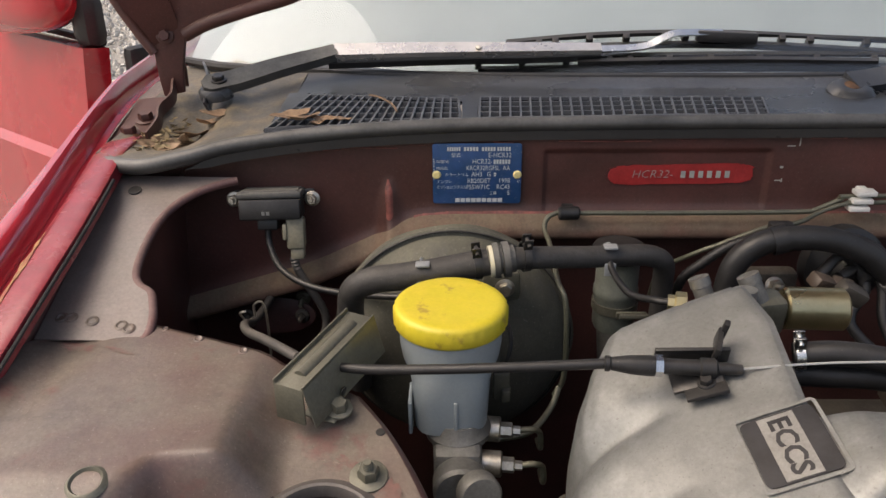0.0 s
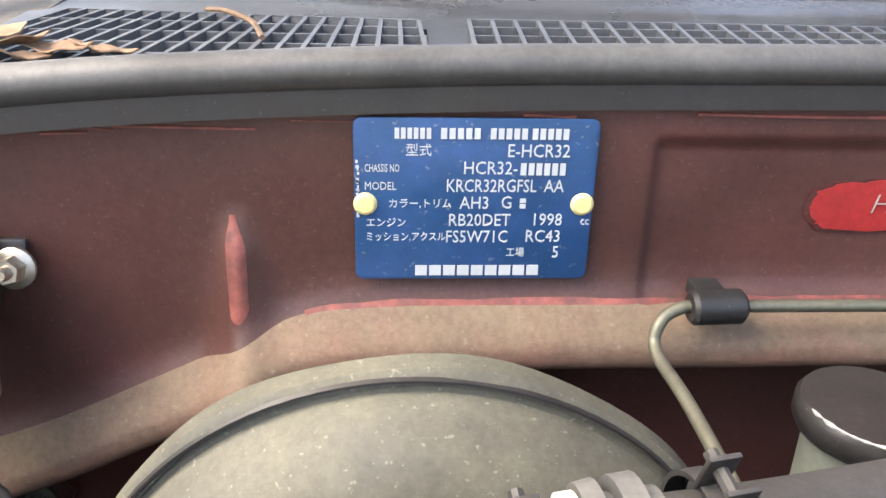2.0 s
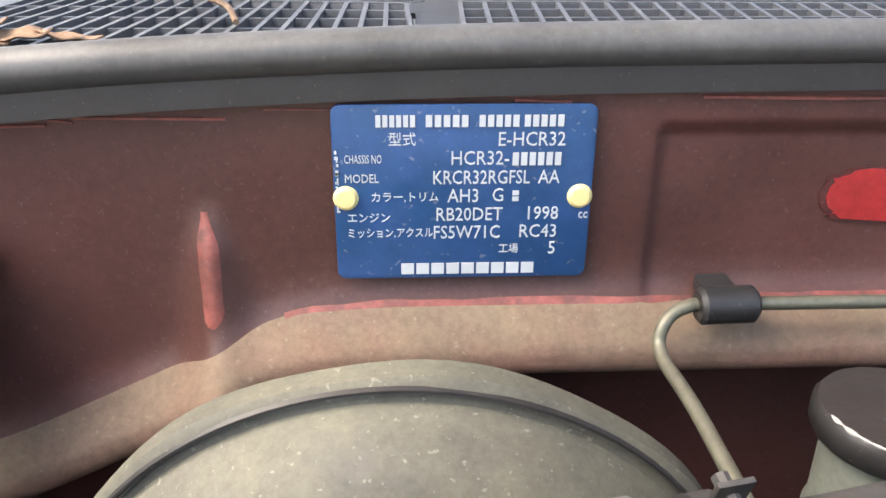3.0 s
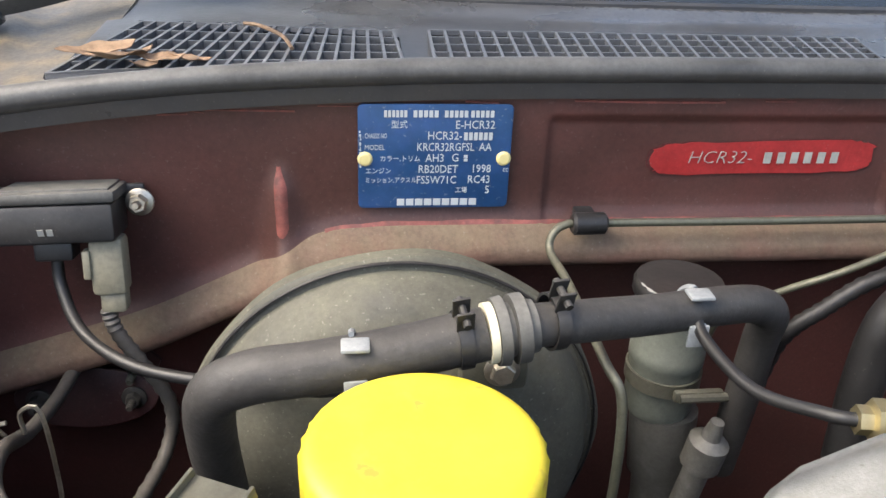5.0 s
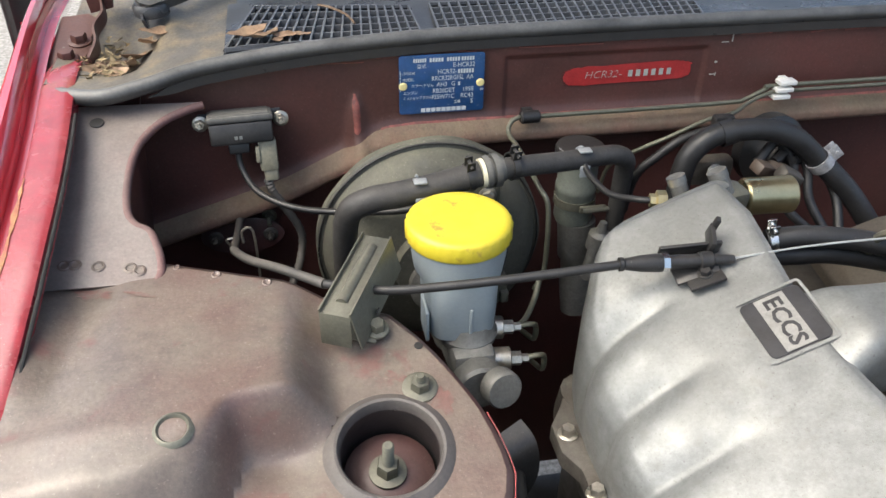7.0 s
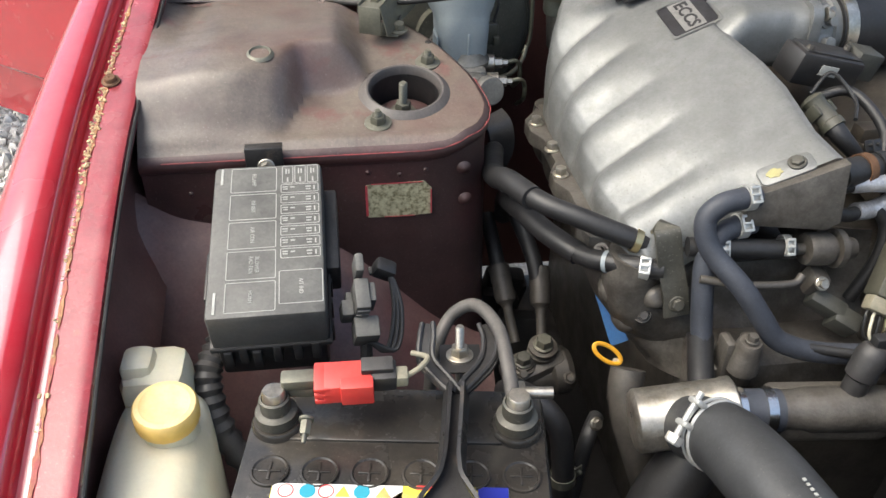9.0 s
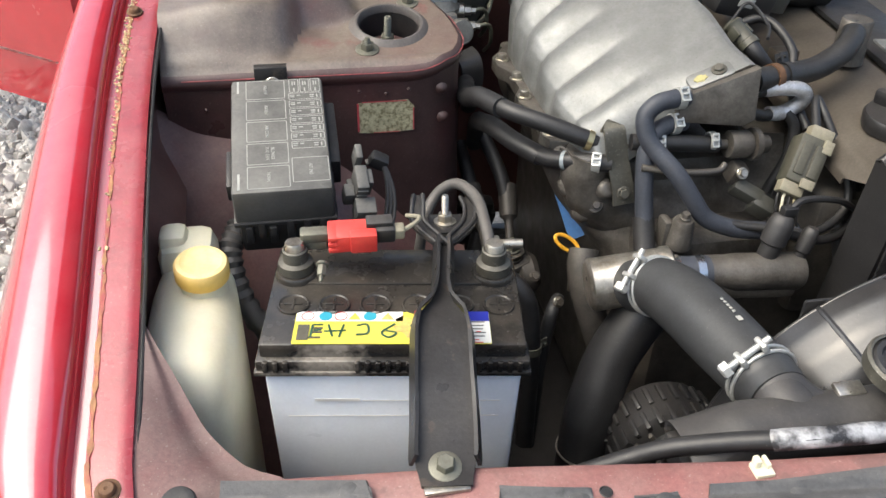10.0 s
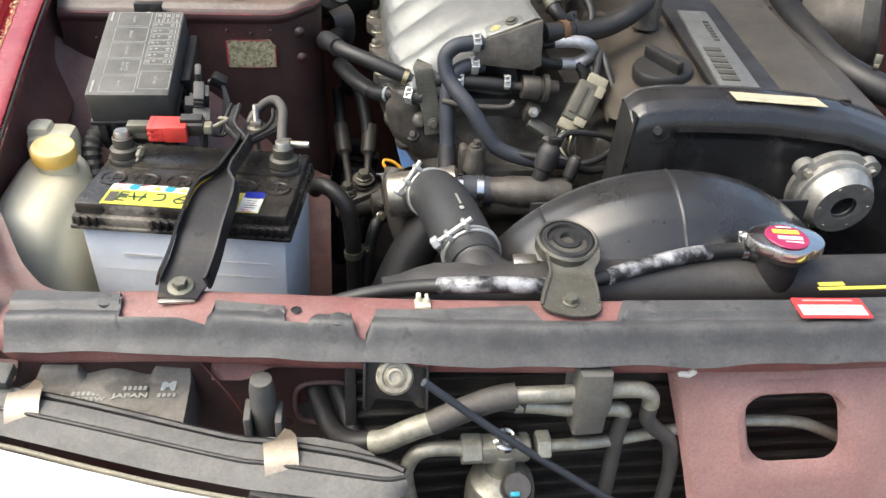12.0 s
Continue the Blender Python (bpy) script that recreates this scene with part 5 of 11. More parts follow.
def radiator_support():
    t = thing("radiator_support", (0.37, -0.15, 0.6), "worn red radiator support beam across the nose", "radiator support", kind="structure")

    def beam(u, v):
        x = -0.26 + 1.335 * u
        y, z = lerp(SUP_Y, x), lerp(SUP_Z, x)
        prof = [(0.003, -0.05), (0.003, -0.004), (-0.001, 0.0), (-0.022, 0.0), (-0.030, -0.003), (-0.040, -0.009), (-0.046, -0.022), (-0.045, -0.034), (-0.042, -0.041), (-0.032, -0.045), (-0.018, -0.046)]
        k = v * (len(prof) - 1)
        i = min(int(k), len(prof) - 2)
        f = k - i
        return V((x, y + prof[i][0] * (1 - f) + prof[i + 1][0] * f, z + prof[i][1] * (1 - f) + prof[i + 1][1] * f))
    bm = B()
    sheet(bm, beam, 90, 18, 0.0015)
    part("cross_beam", bm, BEAM, t, "worn red beam")
    # corner gusset up to the fender with a concave edge
    bm = B()

    def corner(u, v):
        y = -0.128 + 0.196 * v
        x0 = xf(y) - 0.001
        x1 = lerp([(-0.128, -0.25), (-0.10, -0.245), (-0.085, -0.20), (-0.072, -0.212), (-0.058, -0.235), (-0.02, -0.266), (0.032, -0.296), (0.068, -0.314)], y)
        x = x0 + (max(x1, x0 + 0.001) - x0) * u
        z = zf(y) - 0.003 + (lerp(SUP_Z, x) + 0.001 - zf(y) + 0.003) * smoothstep(0, 1, u * 1.05) * smoothstep(0.03, -0.05, y)
        z -= 0.004 * smoothstep(0.5, 0.8, u) + 0.045 * smoothstep(-0.092, -0.128, y) * smoothstep(0.15, 0.6, u)
        return V((x, y, z))
    sheet(bm, corner, 18, 24, 0.0015)
    part("corner_gusset", bm, GUSSET, t, "dusty maroon corner gusset")
    bm = lathe(B(), (-0.277, -0.090, 0.7190), (0, -0.2, 1), [(0, 0), (0.0118, 0), (0.0118, 0.010), (0.0110, 0.0122), (0.0100, 0.0127), (0.005, 0.012), (0, 0.012)], 28)
    part("rubber_stop", bm, RUBBER, t, "black rubber bonnet stop")


radiator_support()


def sealing_flap():
    """The grey plastic strip clipped over the beam."""
    t = thing("sealing_flap", (0.3, -0.16, 0.7), "grey-black plastic sealing flap over the radiator support", "sealing flap")
    # rear edge with its cut-outs, forward of the beam's rear edge
    edge = [(-0.252, -0.004), (-0.156, -0.009), (-0.153, -0.036), (-0.1, -0.037), (-0.081, -0.040), (-0.074, -0.018), (-0.0186, -0.020), (-0.0165, -0.036), (0.002, -0.037), (0.0085, -0.025), (0.036, -0.0225), (0.041, -0.042), (0.047, -0.044), (0.057, -0.0195), (0.116, -0.018), (0.18, -0.013), (0.192, -0.028), (0.252, -0.028), (0.262, -0.006), (0.95, -0.006)]

    def fall(s):
        if s > -0.020:
            return 0.0
        q = (-0.020 - s) / 0.040
        return 0.030 * q ** 1.3 - 0.0065 * math.exp(-((q - 0.42) / 0.16) ** 2) + 0.003 * math.exp(-((q - 0.12) / 0.1) ** 2)
    xs = sorted({round(-0.252 + 0.006 * k, 4) for k in range(201)} | {p[0] for p in edge} | {p[0] + d for p in edge[1:-1] for d in (-0.0012, 0.0012)})

    def at(u, v):
        x = xs[round(u * (len(xs) - 1))]
        y, z = lerp(SUP_Y, x), lerp(SUP_Z, x)
        r = lerp(edge, x)
        s = r + (-0.056 - 0.0022 * noise.noise((x * 14, 5.1, 0)) - r) * v
        wave = 0.003 * noise.noise((x * 9, 0.3, 0)) * smoothstep(0.4, 1, v) + 0.0016 * noise.noise((x * 26, s * 60, 2.0)) * smoothstep(-0.015, -0.03, s)
        tail = -0.0025 * smoothstep(0.08, 0.0, u)
        return V((x, y + s, z + 0.0046 - fall(s) + wave - tail))
    bm = B()
    sheet(bm, at, len(xs) - 1, 22, 0.0018)
    part("flap", bm, FLAP, t)
    for x in (-0.232, -0.168, -0.0265, 0.026, 0.112, 0.285):
        s = lerp(edge, x) - 0.009
        y, z = lerp(SUP_Y, x) + s, lerp(SUP_Z, x) + 0.0062 - fall(s)
        bm = lathe(B(), (x, y, z), (0, -0.12, 1), [(0, 0.0012), (0.0055, 0.001), (0.0072, 0.0002), (0.0075, -0.003)], 20)
        part("push_clip", bm, FLAP, t, "round plastic push clip")
    x = -0.0085
    bm = lathe(B(), (x, lerp(SUP_Y, x) - 0.022, lerp(SUP_Z, x) + 0.0024), (0, -0.05, 1), [(0, -0.0004), (0.0034, -0.0004), (0.0038, 0.0004), (0.0045, 0)], 18)
    part("hole_plug", bm, RUBBER, t, "small black plug in a hole")
    c = V((0.096, lerp(SUP_Y, 0.096) - 0.008, lerp(SUP_Z, 0.096) + 0.0005))
    bm = B()
    box(bm, c + V((0, 0, 0.002)), (0.013, 0.012, 0.004), None, 0.001)
    box(bm, c + V((-0.0035, 0.003, 0.006)), (0.004, 0.006, 0.009), None, 0.001)
    box(bm, c + V((0.0035, 0.003, 0.005)), (0.003, 0.009, 0.006), None, 0.001)
    part("cable_clip", bm, CREAM, t, "cream plastic cable clip")
    # red warning label and yellow tag
    m = plane_at((0.436, -0.178, 0.7632), (1, -0.05, 0), (0, 1, 0.02))
    bm = prism(B(), rounded(0.062, 0.026, 0.002), m, 0.0006)
    lab = part("warning_label", bm, LABEL_RED, t, "red and white warning label")
    bm = B()
    bars(bm, m @ Matrix.Translation((0, 0, 0.0007)), [(0, -0.003, 0.056, 0.013)])
    part("label_field", bm, LABEL_WHITE, lab)
    bm = B()
    bars(bm, m @ Matrix.Translation((0, 0, 0.0011)), [(-0.012, 0.000, 0.024, 0.002), (0.014, 0.000, 0.02, 0.002), (-0.016, -0.0055, 0.01, 0.002), (0.004, -0.0055, 0.012, 0.0016)])
    bars(bm, m @ Matrix.Translation((0, 0, 0.0011)), [(0, 0.0088, 0.044, 0.0018)])
    part("label_print", bm, PRINT_GREY, lab)
    m = plane_at((0.476, -0.148, 0.7605), (1, 0.0, 0), (0, 1, 0.02))
    bm = B()
    bars(bm, m, [(0, 0, 0.07, 0.004), (-0.02, 0.006, 0.024, 0.005)], 0.0006)
    part("yellow_tag", bm, LABEL_YELLOW, t, "yellow printed tag")


sealing_flap()


# ---- brake master cylinder, servo and reservoir ----
def brake_servo():
    t = thing("brake_servo", (0.008, 0.80, 0.68), "dusty black brake servo drum bolted to the firewall", "brake servo")
    c = V((0.011, 0.860, 0.790))
    bm = lathe(B(), c, (0, -1, 0), [(0, 0), (0.075, 0), (0.084, 0.02), (0.098, 0.045), (0.110, 0.062), (0.1165, 0.066), (0.1185, 0.068), (0.1185, 0.075), (0.1165, 0.077), (0.1125, 0.078), (0.110, 0.086), (0.104, 0.098), (0.092, 0.107), (0.07, 0.114), (0.045, 0.118), (0.042, 0.128), (0.0, 0.128)], 72)
    part("drum", bm, SERVO, t, "dust-coated black steel drum")
    bm = lathe(B(), c, (0, -1, 0), [(0.1165, 0.0655), (0.1195, 0.067), (0.1195, 0.0755), (0.117, 0.078), (0.1155, 0.0785), (0.1145, 0.076)], 96, ripple=(9, 0.006))
    part("rim_band", bm, SERVO, t, "dusty crimped rim band")
    part("rim_groove", lathe(B(), c, (0, -1, 0), [(0.1158, 0.0780), (0.1164, 0.0793), (0.1172, 0.0791), (0.1178, 0.0776)], 96), BLACK_CLEAN, t, "dark seam inside the rim")
    bm = B()
    box(bm, (0.055, 0.742, 0.872), (0.034, 0.014, 0.028), None, 0.003)
    part("mount_lug", bm, BRACKET, t, "grey steel lug")
    bolt_part(t, (0.058, 0.734, 0.872), (0, -1, 0), 0.0065, 0.004, 1.4, 0.0, STEEL, "cross_screw")


brake_servo()


def master_cylinder():
    t = thing("brake_master_cylinder", (0.012, 0.62, 0.76), "cast aluminium brake master cylinder", "master cylinder")
    a, b = V((0.010, 0.735, 0.775)), V((0.018, 0.562, 0.785))
    d = (b - a).normalized()
    bm = lathe(B(), a, d, [(0, 0), (0.03, 0), (0.03, 0.012), (0.021, 0.016), (0.0205, 0.07), (0.024, 0.075), (0.024, 0.09), (0.0205, 0.095), (0.02, 0.15), (0.0215, 0.155), (0.0215, 0.170), (0.019, 0.173), (0, 0.173)], 32)
    box(bm, a + d * 0.12 + V((0, 0, 0.01)), (0.038, 0.07, 0.03), frame_of((0, 0, 1)), 0.006)
    part("body", bm, ALLOY_WORN, t, "cast body")
    bm = lathe(B(), a + d * 0.118 + V((0, 0, 0.02)), (0, 0, 1), [(0, 0), (0.026, 0), (0.027, 0.006), (0.024, 0.01), (0.022, 0.018), (0, 0.018)], 28)
    part("neck", bm, ALLOY_WORN, t)
    bm = lathe(B(), (0.030, 0.560, 0.792), (0.25, -0.9, 0.25), [(0, 0), (0.0165, 0), (0.0165, 0.012), (0.015, 0.014), (0, 0.0145)], 28)
    part("end_plug", bm, ALLOY_WORN, t, "round end plug")
    for y, z in ((0.628, 0.797), (0.598, 0.786)):
        p = V((0.034, y, z))
        bm = lathe(B(), p, (1, -0.1, 0), [(0, 0), (0.0105, 0), (0.0105, 0.016), (0.009, 0.017), (0, 0.017)], 20)
        lathe(bm, p + V((0.017, -0.002, 0)), (1, -0.1, 0), [(0, 0), (0.0065, 0), (0.0065, 0.009), (0.004, 0.01), (0.004, 0.016), (0, 0.016)], 6)
        part("outlet_port", bm, STEEL, t, "brake line union")
        bm = tube(B(), [p + V((0.03, -0.003, 0)), p + V((0.042, -0.004, 0.002)), p + V((0.05, 0.004, -0.008)), p + V((0.052, 0.012, -0.03)), p + V((0.055, 0.06, -0.06))], 0.0026, 10, 8)
        part("brake_line", bm, PIPE_GREEN, t)
    bm = B()
    box(bm, (0.052, 0.655, 0.823), (0.014, 0.012, 0.026), None, 0.002)
    box(bm, (0.056, 0.650, 0.816), (0.008, 0.012, 0.012), None, 0.002)
    part("level_connector", bm, OLIVE, t, "olive wiring connector")
    tubes = B()
    tube(tubes, [(0.054, 0.657, 0.835), (0.06, 0.665, 0.855), (0.058, 0.69, 0.862), (0.05, 0.72, 0.85)], 0.0018, 8)
    part("wire", tubes, RUBBER, t)


master_cylinder()


def brake_reservoir():
    c = V((0.010, 0.638, 0.0))
    t = thing("brake_fluid_reservoir", c + V((0, 0, 0.812)), "grey translucent brake fluid reservoir with a bright yellow cap", "fluid reservoir")
    # body blends from a rounded box below to a round bowl above
    rows = [(0.808, 0.020, 0.030, 0.5), (0.812, 0.0295, 0.038, 0.3), (0.835, 0.0305, 0.039, 0.25), (0.852, 0.0315, 0.0395, 0.35), (0.860, 0.034, 0.0395, 0.7), (0.867, 0.0385, 0.0395, 1.0), (0.880, 0.0405, 0.0405, 1.0), (0.899, 0.0405, 0.0405, 1.0)]
    bm = B()
    prev = None
    for z, rx, ry, k in rows:
        ring = []
        for i in range(40):
            a = math.tau * i / 40
            ca, sa = math.cos(a), math.sin(a)
            q = 0.35 + 0.65 * k
            ring.append(bm.verts.new((c.x + rx * math.copysign(abs(ca) ** q, ca), c.y - 0.002 + ry * math.copysign(abs(sa) ** q, sa), z)))
        if prev:
            for i in range(40):
                j = (i + 1) % 40
                bm.faces.new((prev[i], prev[j], ring[j], ring[i]))
        else:
            bm.faces.new(list(reversed(ring)))
        prev = ring
    bm.faces.new(prev)
    part("bowl", bm, RES, t, "grey-blue translucent plastic bowl")
    bm = B()
    box(bm, c + V((0.004, -0.041, 0.83)), (0.003, 0.003, 0.03), None, 0.001)
    part("rib", bm, RES, t)
    bm = B()
    box(bm, c + V((-0.032, -0.02, 0.825)), (0.003, 0.03, 0.03), None, 0.001)
    part("rib", bm, RES, t)
    prof = [(0.0, -0.001), (0.0425, -0.001), (0.0438, 0.0), (0.0445, 0.002), (0.0445, 0.0135), (0.0437, 0.0155), (0.0415, 0.0172), (0.037, 0.0178), (0.03, 0.0172), (0.0, 0.0177)]
    bm = B()
    lathe(bm, c + V((0, 0, 0.894)), (0, 0, 1), prof, 96)
    for v in bm.verts:
        q = v.co - c
        r = math.hypot(q.x, q.y)
        if r > 0.0443 and 0.89 < v.co.z < 0.911:
            a = math.atan2(q.y, q.x)
            k = 1 + 0.02 * (1 if round(a / (math.tau / 96)) % 3 == 0 else 0)
            v.co.x, v.co.y = c.x + q.x * k, c.y + q.y * k
    part("cap", bm, YELLOW, t, "bright yellow ribbed screw cap")


brake_reservoir()


# ---- hoses and pipes at the firewall ----
def heater_hose():
    t = thing("vacuum_hose", (0.05, 0.70, 0.80), "thick ribbed black rubber vacuum hose with a cream ring", "hose")
    left = [(-0.080, 0.745, 0.76), (-0.081, 0.735, 0.80), (-0.081, 0.718, 0.85), (-0.076, 0.705, 0.884), (-0.058, 0.698, 0.8985), (-0.03, 0.697, 0.903), (0.005, 0.699, 0.908), (0.042, 0.702, 0.9145)]
    right = [(0.062, 0.704, 0.9165), (0.09, 0.711, 0.914), (0.13, 0.726, 0.907), (0.165, 0.738, 0.903), (0.190, 0.747, 0.898), (0.204, 0.754, 0.887), (0.208, 0.763, 0.865), (0.210, 0.77, 0.82), (0.212, 0.78, 0.76)]
    part("hose", tube(B(), left, 0.0118, 20, 8), HOSE_DUSTY, t)
    part("hose", tube(B(), right, 0.0098, 20, 8), HOSE_DUSTY, t)
    d = V((0.02, 0.002, 0.002))
    bm = lathe(B(), (0.042, 0.702, 0.9145), d, [(0.0, 0), (0.0135, 0), (0.0135, 0.0035), (0.0, 0.0035)], 28)
    part("ring", bm, CREAM, t, "cream plastic marker ring")
    bm = lathe(B(), (0.0458, 0.7024, 0.9149), d, [(0, 0), (0.015, 0), (0.0155, 0.0045), (0.012, 0.005), (0.012, 0.0075), (0.0155, 0.008), (0.0155, 0.0135), (0.012, 0.014), (0.0118, 0.018), (0, 0.018)], 28)
    part("check_valve", bm, GREY_PLASTIC, t, "black plastic check valve")
    for p, dd in (((0.032, 0.7012, 0.9125), d), ((0.073, 0.707, 0.917), (0.03, 0.006, 0))):
        clamp(t, p, dd, 0.0118, turn=1.9, material=BLACK, label="black spring clamp")
    for p, dd, r in (((-0.014, 0.698, 0.9055), (0.03, 0, 0.004), 0.0125), ((0.149, 0.733, 0.905), (0.03, 0.01, -0.003), 0.0108)):
        w = V(dd).normalized()
        m = frame_of(w)
        bm = B()
        for a0, a1 in ((0.2, 1.5), (3.4, 4.9)):
            pts = [V(p) + m @ V((math.cos(a) * r, math.sin(a) * r, 0)) for a in [a0 + (a1 - a0) * k / 8 for k in range(9)]]
            tube(bm, pts, 0.0014, 6, 2)
        box(bm, V(p) + V((0.0, -0.006, 0.0115)), (0.012, 0.01, 0.002), None, 0.0008)
        box(bm, V(p) + V((0.0, -0.012, -0.008)), (0.010, 0.002, 0.012), None, 0.0008)
        part("hose_clip", bm, CLIP_GREY, t, "pale grey plastic hose clip")


heater_hose()


def evap_canister():
    c = V((0.172, 0.797, -0.005))
    t = thing("fluid_canister", c + V((0, 0, 0.74)), "grey clutch cylinder canister with a dusty black cap", "fluid reservoir")
    bm = lathe(B(), c, (0, 0, 1), [(0, 0.80), (0.019, 0.80), (0.021, 0.806), (0.021, 0.836), (0.0222, 0.838), (0.0222, 0.845), (0.021, 0.847), (0.021, 0.876), (0.0225, 0.88), (0, 0.88)], 36)
    part("body", bm, CANISTER, t, "dull grey-green body")
    bm = lathe(B(), c, (0, 0, 1), [(0, 0.879), (0.025, 0.879), (0.0262, 0.8815), (0.0262, 0.887), (0.0245, 0.8898), (0, 0.8905)], 40, ripple=(24, 0.006))
    part("cap", bm, BLACK_CLEAN, t, "glossy black screw cap")
    bm = B()
    pts = [c + V((0.024 * math.cos(radians(a)), 0.0255 * math.sin(radians(a)), 0.8895)) for a in range(185, 315, 5)]
    ribbon(bm, pts, lambda s: 0.0004 + 0.0022 * abs(noise.noise((s * 9, 0.2, 0))), 0.0008, (0, -0.6, 1), 2)
    part("chipped_edge", bm, PRINT_GREY, t, "chipped pale edge of the cap")
    bm = lathe(B(), c, (0, 0, 1), [(0.0212, 0.822), (0.0228, 0.822), (0.0228, 0.831), (0.0212, 0.831)], 32)
    box(bm, c + V((0.012, -0.0255, 0.8265)), (0.03, 0.005, 0.008), None, 0.002)
    cyl(bm, c + V((0.0, -0.028, 0.8265)), c + V((0.034, -0.028, 0.8265)), 0.0028, seg=8)
    part("band_clamp", bm, BRACKET, t, "dull band clamp with a screw")
    bm = lathe(B(), c + V((0.012, -0.01, 0.68)), (-0.06, 0.08, 1), [(0, 0), (0.016, 0), (0.018, 0.04), (0.0165, 0.05), (0.0165, 0.07), (0.02, 0.075), (0.021, 0.12), (0, 0.12)], 28)
    part("cylinder", bm, ALLOY_WORN, t, "worn cast cylinder")
    bm = lathe(B(), c + V((0.02, -0.035, 0.80)), (0.1, -0.1, 1), [(0, -0.06), (0.008, -0.06), (0.008, -0.02), (0.012, -0.018), (0.012, 0.0), (0.006, 0.004), (0.004, 0.016), (0, 0.017)], 16)
    part("bleed_nipple", bm, ALLOY_WORN, t)


evap_canister()


def boost_sensor():
    t = thing("boost_sensor", (-0.17, 0.83, 0.895), "dusty black boost sensor box on two bolts", "sensor")
    c = V((-0.171, 0.836, 0.921))
    m = Euler((radians(-14), 0, radians(4))).to_matrix()
    bm = B()
    box(bm, c + m @ V((0, -0.002, -0.0105)), (0.060, 0.038, 0.021), m, 0.0025)
    part("housing", bm, BLACK, t)
    part("lid", box(B(), c + m @ V((0, -0.001, 0.0035)), (0.063, 0.041, 0.0065), m, 0.002), GREY_PLASTIC, t, "dusty grey-black lid")
    part("lid_panel", box(B(), c + m @ V((0, 0.0, 0.0065)), (0.056, 0.034, 0.003), m, 0.0012), GREY_PLASTIC, t)
    for k in (-1, 1):
        bm = box(B(), c + m @ V((k * 0.034, 0.015, 0.0)), (0.014, 0.004, 0.011), m, 0.0015)
        part("mounting_ear", bm, BLACK, t)
    for p in ((-0.2095, 0.838, 0.9175), (-0.1315, 0.842, 0.9165)):
        bolt_part(t, p, (0, -1, 0.2), 0.0052, 0.006, 1.5, 0.004, STEEL, "bolt", "bright hex bolt")
    bm = B()
    box(bm, c + m @ V((-0.004, -0.004, -0.026)), (0.02, 0.018, 0.012), m, 0.002)
    part("hose_socket", bm, BLACK, t)
    bm = B()
    box(bm, c + m @ V((0.023, -0.006, -0.036)), (0.018, 0.019, 0.032), m, 0.003)
    box(bm, c + m @ V((0.013, -0.012, -0.034)), (0.004, 0.01, 0.016), m, 0.001)
    box(bm, c + m @ V((0.024, -0.006, -0.056)), (0.014, 0.014, 0.014), m, 0.003)
    part("connector", bm, TAN_PLASTIC, t, "dusty beige wiring connector")
    bm = tube(B(), [(-0.150, 0.815, 0.864), (-0.146, 0.812, 0.85), (-0.135, 0.81, 0.83), (-0.122, 0.81, 0.80), (-0.125, 0.80, 0.775), (-0.135, 0.77, 0.765), (-0.15, 0.73, 0.76)], 0.0042, 10, 8, rings=0.0004)
    part("wire_loom", bm, CONDUIT, t, "taped wiring loom")
    bm = tube(B(), [(-0.176, 0.828, 0.893), (-0.174, 0.820, 0.875), (-0.160, 0.80, 0.858), (-0.13, 0.775, 0.853), (-0.09, 0.76, 0.852), (-0.03, 0.735, 0.862), (0.0, 0.73, 0.87)], 0.0033, 10, 8)
    part("vacuum_tube", bm, RUBBER, t, "thin black vacuum tube")
    bars(bm := B(), plane_at(c + m @ V((-0.003, -0.0247, -0.0135)), (1, 0.05, 0), (0, -0.2, 1)), [(-0.0025, 0, 0.003, 0.004), (0.002, 0, 0.003, 0.004)], 0.0003)
    part("print", bm, PRINT_GREY, t)


boost_sensor()


